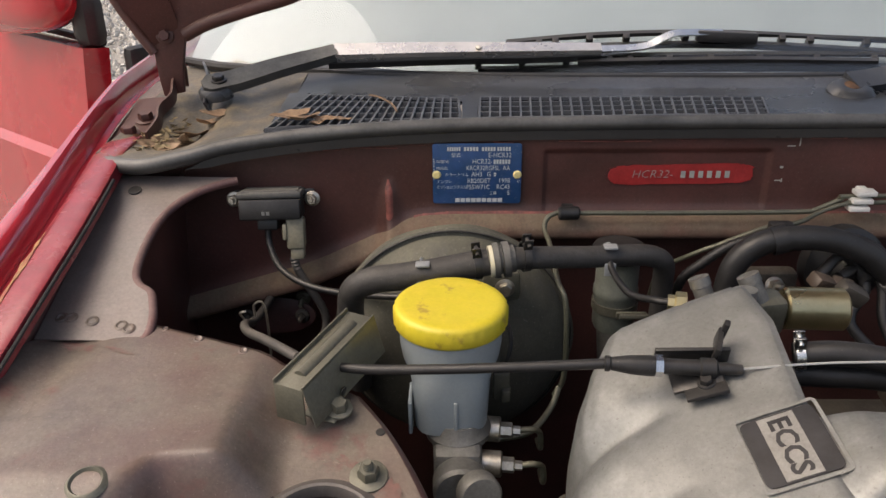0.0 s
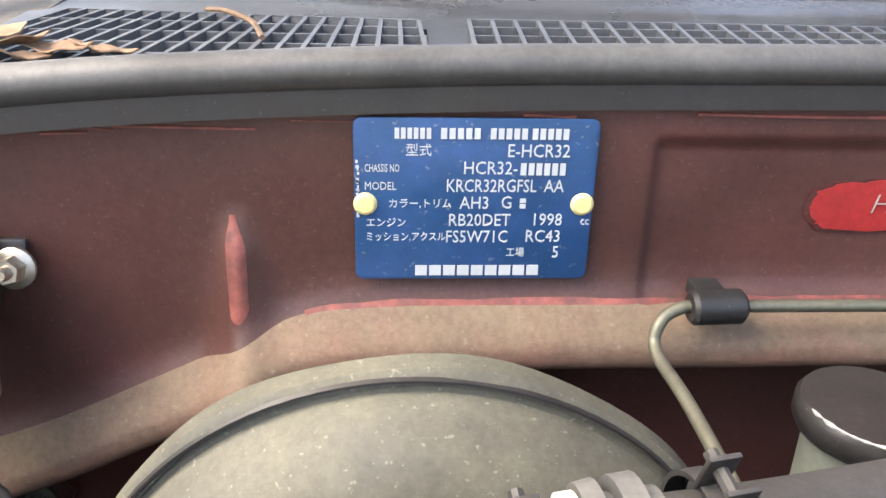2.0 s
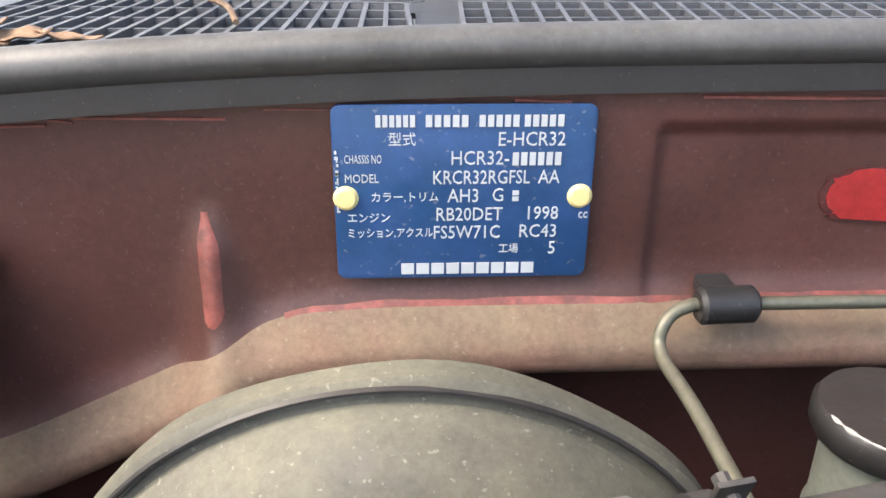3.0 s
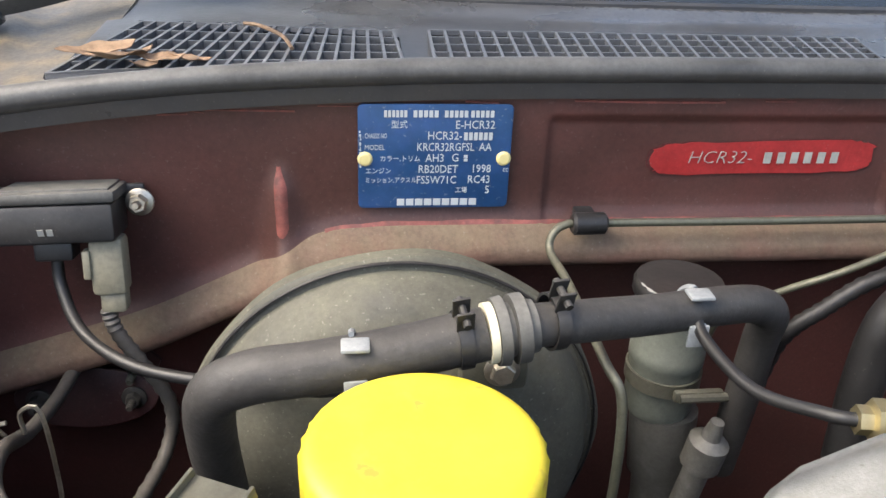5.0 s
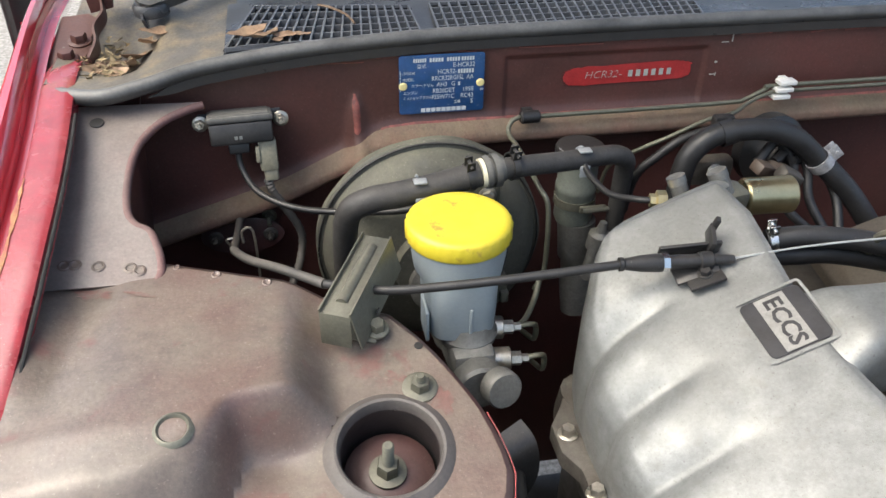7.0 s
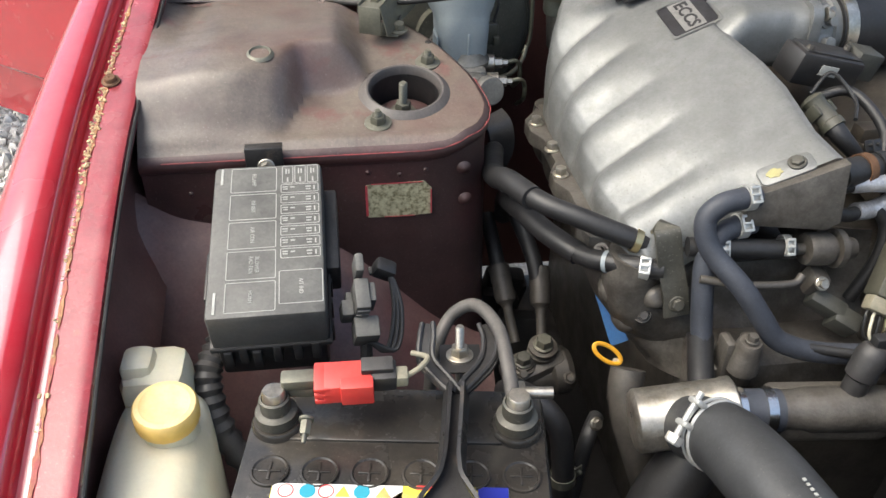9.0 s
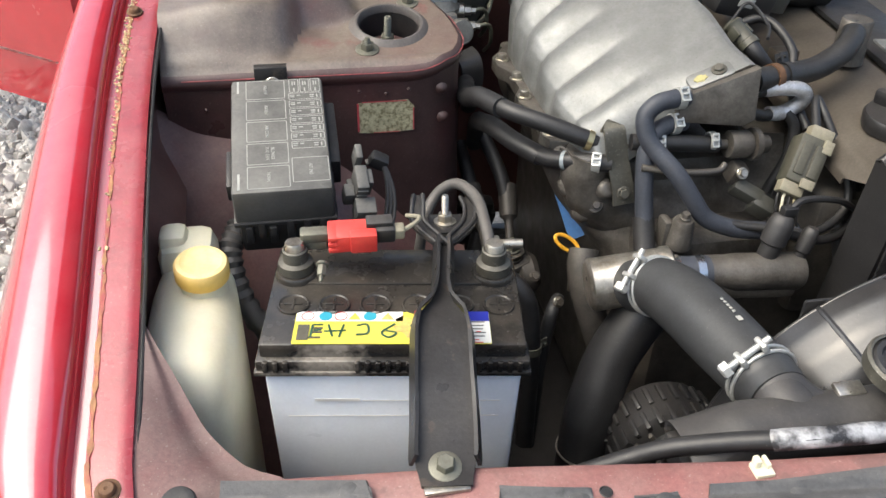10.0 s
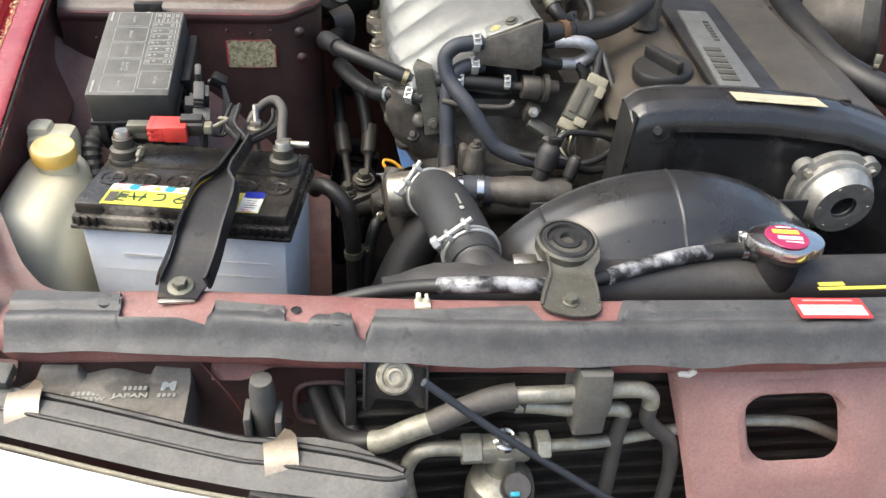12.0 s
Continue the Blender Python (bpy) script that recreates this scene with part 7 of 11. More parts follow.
def battery():
    t = thing("car_battery", bat(0, 0, 0.525), "car battery with a milky white case and dusty black lid", "car battery")
    bm = box(B(), bat(0, -0.003, 0.624), (0.203, 0.128, 0.203), BM, 0.006, (0.955, 0.955))
    part("case", bm, WHITE_CASE, t, "milky white plastic case")
    bm = B()
    box(bm, bat(0, -0.003, 0.7305), (0.212, 0.137, 0.012), BM, 0.003)
    box(bm, bat(0, -0.0035, 0.7245), (0.2145, 0.1395, 0.0045), BM, 0.0015)
    box(bm, bat(0, -0.002, 0.7405), (0.206, 0.128, 0.016), BM, 0.003)
    box(bm, bat(0, 0.034, 0.7485), (0.150, 0.05, 0.004), BM, 0.0015)
    for k in range(26):
        u = -0.098 + 0.196 * k / 25
        if 2 < k < 9 or 16 < k < 19:
            continue
        box(bm, bat(u, -0.0715, 0.7315), (0.0042, 0.004, 0.010), BM, 0.001)
    part("lid", bm, LID, t, "black plastic lid with caked tan dust")
    for k in range(6):
        u = -0.0815 + 0.165 * k / 5 + (0.0 if k < 3 else 0.001)
        bm = lathe(B(), bat(u, -0.0175, 0.7482), (0, 0, 1), [(0, 0.0012), (0.0105, 0.0012), (0.0115, 0.0022), (0.0128, 0.002), (0.0132, 0)], 28)
        box(bm, bat(u, -0.0175, 0.7497), (0.015, 0.002, 0.0014), BM, 0.0004)
        box(bm, bat(u, -0.0175, 0.7497), (0.002, 0.015, 0.0014), BM, 0.0004)
        part("vent_plug", bm, LID, t, "round black vent plug with a cross slot")
    for u in (-0.0835, 0.083):
        bm = lathe(B(), bat(u, 0.024, 0.746), (0, 0, 1), [(0, 0), (0.018, 0), (0.018, 0.006), (0.0165, 0.008), (0, 0.008)], 28)
        part("post_base", bm, LID, t)
        bm = lathe(B(), bat(u, 0.024, 0.752), (0, 0, 1), [(0, 0), (0.009, 0), (0.008, 0.0285), (0.007, 0.030), (0, 0.030)], 24)
        part("post", bm, STEEL, t, "lead terminal post")
        bm = lathe(B(), bat(u, 0.024, 0.7545), (0, 0, 1), [(0.0095, 0), (0.0145, 0), (0.0145, 0.008), (0.0105, 0.010), (0.0105, 0.020), (0.009, 0.021)], 24)
        part("terminal_clamp", bm, MOUNT_STEEL, t, "dull metal terminal clamp")
    # label between plugs and front edge
    m = plane_at(bat(-0.001, -0.0465, 0.7490), BU, BV)
    bm = prism(B(), rounded(0.153, 0.038, 0.001), m, 0.0005)
    lab = part("label", bm, LABEL_YELLOW, t, "yellow and white battery label with hand-written marks")
    q = m @ Matrix.Translation((0, 0, 0.0006))
    bm = bars(B(), q, [(-0.034, 0.013, 0.084, 0.0115), (0.066, -0.002, 0.0205, 0.033)], 0.0003)
    part("label_field", bm, LABEL_WHITE, lab)
    bm = bars(B(), q, [(0.0665, 0.013, 0.0195, 0.0115)], 0.0006)
    part("label_field", bm, LABEL_BLUE, lab)
    bm = bars(B(), q, [(0.022, 0.0175, 0.010, 0.003), (0.063, 0.013, 0.0, 0.0)][:1], 0.0006)
    part("label_field", bm, LABEL_RED, lab)
    for x in (-0.053, -0.018):
        bm = lathe(B(), q @ V((x, 0.013, 0.0003)), (0, 0, 1), [(0, 0.0004), (0.0052, 0.0004), (0.0052, 0)], 18)
        part("symbol", bm, LABEL_TEAL, lab, "teal round symbol")
    for x in (-0.067, -0.041):
        bm = lathe(B(), q @ V((x, 0.013, 0.0003)), (0, 0, 1), [(0.0045, 0.0004), (0.0052, 0.0004), (0.0052, 0)], 18)
        part("symbol", bm, LABEL_RED, lab)
    bm = bars(B(), q, [(-0.069, -0.006, 0.009, 0.018), (-0.058, -0.001, 0.008, 0.002), (-0.058, -0.006, 0.008, 0.002), (-0.06, -0.012, 0.01, 0.002)], 0.0004)
    part("label_print", bm, OLIVE, lab)
    bm = B()
    rng = random.Random(2)
    for x, strokes in ((-0.05, (((0, 0.006), (0.004, -0.008)), ((-0.003, -0.002), (0.014, -0.001)), ((0.012, 0.006), (0.009, -0.009)))), (-0.028, (((0, 0.005), (0.008, 0.006), (0.009, -0.004), (0.0, -0.006)),)), (-0.008, (((0.01, 0.007), (0.0, -0.003), (0.005, -0.009), (0.011, -0.004), (0.003, -0.001)),)), (0.024, (((0, 0.006), (-0.003, -0.008)),)), (0.032, (((0.008, 0.005), (0.0, -0.001), (0.007, -0.008)),))):
        for s in strokes:
            ribbon(bm, [q @ V((x + a, b - 0.003, 0.0004)) for a, b in s], 0.0017, 0.0003, (0, 0, 1))
    for x, st in ((-0.062, ((0.0, 0.006), (-0.001, -0.009))), (-0.062, ((0.0, 0.006), (0.008, 0.006))), (-0.061, ((0.0, -0.001), (0.006, 0.0))), (0.014, ((0.0, 0.004), (0.004, 0.007), (0.003, -0.008))), (0.044, ((0.0, 0.006), (-0.002, -0.008)))):
        ribbon(bm, [q @ V((x + a, b - 0.003, 0.0004)) for a, b in st], 0.0018, 0.0003, (0, 0, 1))
    part("ink_mark", bm, INK, lab, "faded green ink scrawl")
    blot = [(0.017 * math.cos(math.tau * k / 22) * rng.uniform(0.5, 1.1), 0.0135 * math.sin(math.tau * k / 22) * rng.uniform(0.6, 1.05)) for k in range(22)]
    part("brown_stain", prism(B(), blot, q @ Matrix.Translation((0.014, 0.001, 0.0)), 0.0003), LABEL_STAIN, lab, "brown rubbed stain")
    for x, mt in ((-0.030, LABEL_YELLOW), (-0.004, LABEL_STAIN)):
        part("symbol", prism(B(), [(x - 0.005, 0.009), (x + 0.005, 0.009), (x, 0.0175)], q @ Matrix.Translation((0, 0, 0.0003)), 0.0003), mt, lab, "small warning triangle")
    for k in range(5):
        part("label_print", bars(B(), q, [(0.0665, 0.006 - 0.0042 * k, 0.012 - 0.002 * (k % 3), 0.0009)], 0.0006), OLIVE, lab)
    bm = bars(B(), m @ Matrix.Translation((0.085 - 0.01, -0.012, 0.0008)), [(-0.008, 0.006, 0.004, 0.002), (-0.012, -0.003, 0.008, 0.001), (-0.01, -0.006, 0.01, 0.001)], 0.0003)
    part("label_print", bm, LABEL_RED, lab)
    # level marks on the case
    mc = plane_at(bat(0, -0.0676, 0.69), BU, (0, 0, 1))
    bm = bars(B(), mc, [(-0.045, 0.002, 0.036, 0.003), (0.03, 0.001, 0.11, 0.0007), (0.0, -0.016, 0.17, 0.0007)], 0.0003)
    part("level_mark", bm, LABEL_WHITE, t, "embossed fluid level marks")


battery()


def hold_down():
    t = thing("battery_hold_down", (-0.10, -0.05, 0.74), "black pressed steel battery clamp bracket with a forked end", "bracket")
    run = [(-0.107, -0.117, 0.743), (-0.105, -0.100, 0.744), (-0.100, -0.07, 0.750), (-0.096, -0.04, 0.759), (-0.090, 0.0, 0.768), (-0.086, 0.025, 0.771), (-0.081, 0.05, 0.772), (-0.075, 0.08, 0.771), (-0.069, 0.112, 0.771)]

    def width(s):
        return lerp([(0, 0.033), (0.08, 0.036), (0.14, 0.041), (0.5, 0.040), (0.60, 0.034), (0.68, 0.014), (0.75, 0.010), (1.0, 0.010)], s)
    bm = ribbon(B(), run, width, 0.0022, (0, 0, 1), 6)
    part("channel_floor", bm, IRON, t)
    # turned-up side flanges
    bm = B()
    line = spline(run, 6)
    n = len(line)
    for k in (-1, 1):
        pts = []
        for i in range(6, n):
            p = line[i]
            d = (line[min(i + 1, n - 1)] - line[i - 1]).normalized()
            s = d.cross(V((0, 0, 1))).normalized()
            pts.append(p + s * k * (width(i / (n - 1)) / 2 + 0.001) + V((0, 0, 0.004)))
        ribbon(bm, pts, 0.013, 0.0026, V((k, 0, 0.3)), smooth=False)
    part("side_flange", bm, IRON, t, "turned-up edges of the bracket")
    bm = B()
    for pts in ([(-0.070, 0.108, 0.772), (-0.078, 0.122, 0.774), (-0.087, 0.138, 0.778), (-0.085, 0.155, 0.784), (-0.083, 0.166, 0.787)], [(-0.068, 0.108, 0.772), (-0.056, 0.121, 0.773), (-0.043, 0.136, 0.775), (-0.038, 0.153, 0.778), (-0.040, 0.168, 0.780)]):
        ribbon(bm, pts, lambda s: 0.0095 + 0.005 * math.sin(math.pi * min(1, s * 1.1)), 0.003, (0, -0.1, 1), 6)
        for side in (-1, 1):
            edge = [V(p) + V((side * (0.005 if 0 < i < 4 else 0.004), 0, 0.0018)) for i, p in enumerate(pts)]
            tube(bm, edge, 0.0021, 8, 6)
    part("fork", bm, IRON, t, "forked end with rolled prongs")
    bm = B()
    box(bm, (-0.061, 0.147, 0.768), (0.03, 0.03, 0.002), Euler((0, 0, -0.1)).to_matrix(), 0.0006)
    part("fork_web", bm, IRON, t)
    bolt_part(t, (-0.061, 0.150, 0.768), (0, 0.1, 1), 0.0068, 0.007, 1.5, 0.018, STEEL, "hook_nut", "nut on a threaded hook rod")
    bolt_part(t, (-0.106, -0.103, 0.7448), (0, -0.2, 1), 0.0065, 0.006, 1.7, 0, BRACKET, "bracket_screw", "zinc plated flange bolt")
    bm = cyl(B(), (-0.061, 0.152, 0.50), (-0.061, 0.150, 0.775), 0.003, seg=8)
    part("hook_rod", bm, STEEL, t)
    bm = box(B(), (-0.107, -0.118, 0.7415), (0.03, 0.006, 0.003), None, 0.001)
    part("bare_end", bm, STEEL, t, "bare worn front edge")


hold_down()


def battery_leads():
    t = thing("battery_lead", bat(0.083, 0.03, 0.70), "grey taped negative battery lead with a terminal bolt", "battery cable")
    bm = tube(B(), [bat(0.080, 0.032, 0.772), bat(0.077, 0.05, 0.782), bat(0.071, 0.085, 0.788), bat(0.055, 0.115, 0.785), bat(0.037, 0.118, 0.772), bat(0.026, 0.105, 0.752), bat(0.02, 0.105, 0.70), bat(0.02, 0.115, 0.60)], 0.0052, 12, 8)
    part("cable", bm, CONDUIT, t)
    bm = B()
    box(bm, bat(0.083, 0.035, 0.770), (0.012, 0.02, 0.012), BM, 0.002)
    cyl(bm, bat(0.08, 0.036, 0.772), bat(0.108, 0.036, 0.773), 0.0042, seg=10)
    part("terminal_bolt", bm, STEEL, t)
    p = thing("fusible_link", bat(-0.03, 0.03, 0.75), "red plastic fusible link block on the positive terminal", "fusible link")
    m = BM @ Euler((0.12, 0, 0.12)).to_matrix()
    c = V((-0.143, 0.118, 0.783))
    bm = B()
    box(bm, c, (0.034, 0.024, 0.017), m, 0.002)
    for k in (-1, 0, 1):
        box(bm, c + m @ V((-0.017, 0, k * 0.006)), (0.012, 0.024, 0.0042), m, 0.001)
    box(bm, c + m @ V((0.006, -0.010, 0.002)), (0.022, 0.010, 0.018), m, 0.001)
    part("housing", bm, RED_PLASTIC, p)
    bm = B()
    box(bm, c + m @ V((0.024, 0.002, 0.002)), (0.018, 0.018, 0.014), m, 0.002)
    box(bm, c + m @ V((0.02, 0.004, 0.010)), (0.022, 0.012, 0.006), m, 0.001)
    part("end_cap", bm, BLACK, p)
    bm = B()
    box(bm, c + m @ V((0.036, 0.0, 0.002)), (0.010, 0.012, 0.010), m, 0.002)
    tube(bm, [c + m @ V((0.04, 0, 0.002)), c + m @ V((0.05, 0.004, 0.006)), c + m @ V((0.055, 0.014, 0.004)), c + m @ V((0.045, 0.022, 0.0))], 0.002, 8)
    part("plug", bm, TAN_PLASTIC, p, "beige connector")
    bm = B()
    box(bm, c + m @ V((-0.032, 0.004, 0.0)), (0.028, 0.012, 0.010), m, 0.002)
    box(bm, bat(-0.068, 0.034, 0.775), (0.022, 0.012, 0.008), BM, 0.001)
    bolt(bm, bat(-0.060, 0.012, 0.768), BV * -1 + V((0, 0, -0.3)), 0.004, 0.01, 1.3, 0.006)
    part("terminal_lug", bm, BRACKET, p, "dull metal terminal lug")


battery_leads()


# ---- fuse box ----
def fuse_box():
    t = thing("fuse_box", (-0.20, 0.26, 0.69), "black plastic relay and fuse box with a printed lid", "fuse box")
    v = V((0, 0.1515, 0.0402)).normalized()
    n = V((1, 0, 0)).cross(v)
    m = Matrix((V((1, 0, 0)), v, n)).transposed()
    c = V((-0.2015, 0.2625, 0.8115))
    m4 = m.to_4x4()
    m4.translation = c
    bm = B()
    box(bm, c - n * 0.021, (0.090, 0.160, 0.042), m, 0.004)
    part("lid", bm, GREY_PLASTIC, t, "dusty black lid")
    bm = B()
    box(bm, c - n * 0.041, (0.094, 0.163, 0.005), m, 0.0015)
    box(bm, c - n * 0.064 + v * 0.0, (0.086, 0.150, 0.042), m, 0.004)
    for u in (-0.034, -0.022, -0.012, 0.004, 0.02, 0.034):
        box(bm, c - n * (0.052 + 0.004 * math.sin(u * 900)) - v * 0.0775 + V((u, 0, 0)), (0.007, 0.010, 0.022), m, 0.0015)
    for k in range(6):
        box(bm, c - n * 0.054 + V((0.0445, 0, 0)) + v * (-0.06 + 0.022 * k), (0.008, 0.006, 0.022), m, 0.001)
    tube(bm, [c - n * 0.0385 + V((a, 0, 0)) + v * b for a, b in ((-0.0462, -0.081), (0.0462, -0.081), (0.0462, 0.081))], 0.0016, 6, smooth=False)
    box(bm, c - n * 0.045 + V((0.05, 0, 0)) + v * 0.03, (0.012, 0.09, 0.03), m, 0.002)
    box(bm, c - n * 0.045 + V((-0.05, 0, 0)) - v * 0.01, (0.008, 0.05, 0.02), m, 0.002)
    part("base", bm, BLACK, t, "black base tray with latches")
    bm = tube(B(), [c - n * 0.07 - v * 0.05 + V((-0.045, 0, 0)), c + V((-0.055, -0.06, -0.1)), c + V((-0.04, -0.085, -0.15)), c + V((0.01, -0.1, -0.22))], 0.011, 12, 10, rings=0.0012)
    part("corrugated_conduit", bm, BLACK, t, "corrugated wiring conduit")
    # printed fields
    bm = B()
    cells = [(-0.0115, 0.0615 - 0.0308 * k, 0.038, 0.0285) for k in range(5)]
    for k in range(3):
        cells.append((0.0165 + 0.0105 * k, 0.066, 0.0095, 0.021))
    for k in range(7):
        cells.append((0.0265, 0.0495 - 0.0118 * k, 0.0315, 0.0102))
    cells.append((0.0265, -0.0545, 0.0335, 0.032))
    for x, y, w, h in cells:
        outline_strip(bm, m4 @ Matrix.Translation((x, y, 0)), w, h, 0.0016, 0.0007, 0.0005)
    part("printed_frame", bm, PRINT_GREY, t, "pale printed fields on the lid")
    turn = Matrix.Rotation(radians(-90), 4, "Z")
    for k, s in enumerate(("H/LAMP", "INHIBIT", "AIR CON", "BLOWER\nRAD FAN", "HORN")):
        writing(s, 0.0048, m4 @ Matrix.Translation((-0.0115 + (0.002 if "\n" in s else 0), 0.0615 - 0.0308 * k, 0.0004)) @ turn, PRINT_GREY, t, "lettering", 0.85, 0, 0.0001)
    writing("A/T IND", 0.0048, m4 @ Matrix.Translation((0.0265, -0.0545, 0.0004)) @ turn, PRINT_GREY, t, "lettering", 0.85, 0, 0.0001)
    rows = []
    for k in range(7):
        y = 0.0495 - 0.0118 * k
        rows += [(0.0145, y + 0.002, 0.0045, 0.001), (0.0145, y - 0.0005, 0.004, 0.001), (0.0205, y + 0.0015, 0.0035, 0.0012), (0.0335, y + 0.0015, 0.0045, 0.0012), (0.0335, y - 0.0015, 0.004, 0.001), (0.0385, y, 0.0012, 0.0045)]
    for k in range(3):
        rows += [(0.0152 + 0.0105 * k, 0.070, 0.0012, 0.006), (0.0175 + 0.0105 * k, 0.070, 0.0012, 0.005), (0.0165 + 0.0105 * k, 0.060, 0.0014, 0.005)]
    rows += [(-0.038, 0.067, 0.002, 0.018), (-0.038, -0.066, 0.002, 0.02)]
    bar_parts(t, m4, rows, PRINT_GREY, h=0.0005)
    # bracket tab behind and connectors beside
    bm = B()
    box(bm, (-0.208, 0.379, 0.8285), (0.034, 0.012, 0.0025), None, 0.0008)
    box(bm, (-0.208, 0.374, 0.815), (0.034, 0.0025, 0.028), None, 0.0008)
    part("bracket_tab", bm, IRON, t, "black steel bracket tab")
    bolt_part(t, (-0.207, 0.3725, 0.812), (0, -1, 0.2), 0.0055, 0.006, 1.4, 0, STEEL)
    k = thing("wiring_connector", (-0.128, 0.22, 0.70), "grey wiring connectors with looped black wires", "wiring connector")
    bm = B()
    r = Euler((0.5, 0.1, 0.1)).to_matrix()
    box(bm, (-0.131, 0.220, 0.770), (0.012, 0.026, 0.036), r, 0.002)
    box(bm, (-0.131, 0.232, 0.795), (0.007, 0.016, 0.022), r, 0.002)
    box(bm, (-0.128, 0.205, 0.752), (0.020, 0.018, 0.022), r, 0.002)
    box(bm, (-0.142, 0.215, 0.765), (0.010, 0.014, 0.018), r, 0.002)
    for q in range(4):
        box(bm, V((-0.131, 0.220, 0.770)) + r @ V((0, -0.0135, -0.012 + 0.008 * q)), (0.010, 0.002, 0.003), r, 0.0006)
    box(bm, V((-0.131, 0.220, 0.770)) + r @ V((0.0085, 0.002, 0.004)), (0.005, 0.016, 0.022), r, 0.001)
    box(bm, V((-0.131, 0.220, 0.770)) + r @ V((-0.0085, 0.0, -0.006)), (0.005, 0.018, 0.012), r, 0.001)
    part("housing", bm, GREY_PLASTIC, k)
    bm = B()
    for d in range(3):
        part("wire", tube(B(), [(-0.126, 0.20, 0.745), (-0.112 + 0.004 * d, 0.20, 0.735), (-0.104 + 0.003 * d, 0.222, 0.76), (-0.108, 0.24, 0.785), (-0.122, 0.24 + 0.003 * d, 0.782)], 0.002, 8), RUBBER, k)
    box(bm, (-0.110, 0.242, 0.784), (0.018, 0.014, 0.014), Euler((0.3, 0.5, 0)).to_matrix(), 0.003)
    part("wire", tube(B(), [(-0.128, 0.205, 0.745), (-0.13, 0.2, 0.71), (-0.14, 0.2, 0.66), (-0.15, 0.2, 0.6)], 0.005, 8), RUBBER, k)
    part("rubber_boot", bm, RUBBER, k)


fuse_box()


# ---- washer tank ----
def washer_tank():
    t = thing("washer_tank", (-0.285, 0.12, 0.35), "yellowed translucent washer bottle with an amber cap", "washer bottle")
    rows = [(0.35, 0.038, 0.085, 0.115, -0.286), (0.50, 0.039, 0.09, 0.112, -0.286), (0.60, 0.038, 0.09, 0.112, -0.286), (0.66, 0.038, 0.089, 0.112, -0.286), (0.69, 0.0375, 0.086, 0.114, -0.286), (0.708, 0.037, 0.080, 0.117, -0.286), (0.719, 0.031, 0.070, 0.122, -0.287), (0.725, 0.02, 0.05, 0.128, -0.288)]
    bm = B()
    prev = None
    for z, rx, ry, cy, cx in rows:
        ring = []
        for i in range(44):
            a = math.tau * i / 44
            ca, sa = math.cos(a), math.sin(a)
            ring.append(bm.verts.new((cx + rx * math.copysign(abs(ca) ** 0.55, ca), cy + ry * math.copysign(abs(sa) ** 0.6, sa), z)))
        if prev:
            for i in range(44):
                j = (i + 1) % 44
                bm.faces.new((prev[i], prev[j], ring[j], ring[i]))
        else:
            bm.faces.new(list(reversed(ring)))
        prev = ring
    bm.faces.new(prev)
    lathe(bm, (-0.276, 0.146, 0.712), (0.05, -0.1, 1), [(0, 0), (0.021, 0), (0.0195, 0.018), (0.019, 0.03), (0, 0.03)], 28)
    box(bm, (-0.292, 0.196, 0.715), (0.052, 0.05, 0.06), None, 0.014)
    box(bm, (-0.303, 0.196, 0.742), (0.026, 0.03, 0.022), None, 0.008)
    part("bottle", bm, IVORY, t, "milky yellowed bottle")
    bm = lathe(B(), (-0.2755, 0.1445, 0.735), (0.05, -0.1, 1), [(0, 0), (0.0225, 0), (0.0232, 0.002), (0.0232, 0.014), (0.0215, 0.0165), (0.018, 0.0172), (0.016, 0.016), (0, 0.0165)], 48, ripple=(24, 0.006))
    part("cap", bm, AMBER, t, "amber screw cap")


washer_tank()


# ---- engine ----
def hose_thing(name, label, runs, r, material, category="hose", sub=8, rings=0.0):
    pts = [p for run in runs for p in run]
    low = min(pts, key=lambda p: p[2])
    t = thing(name, low, label, category)
    for run in runs:
        part("hose", tube(B(), run, r, 18, sub, rings=rings), material, t)
    return t


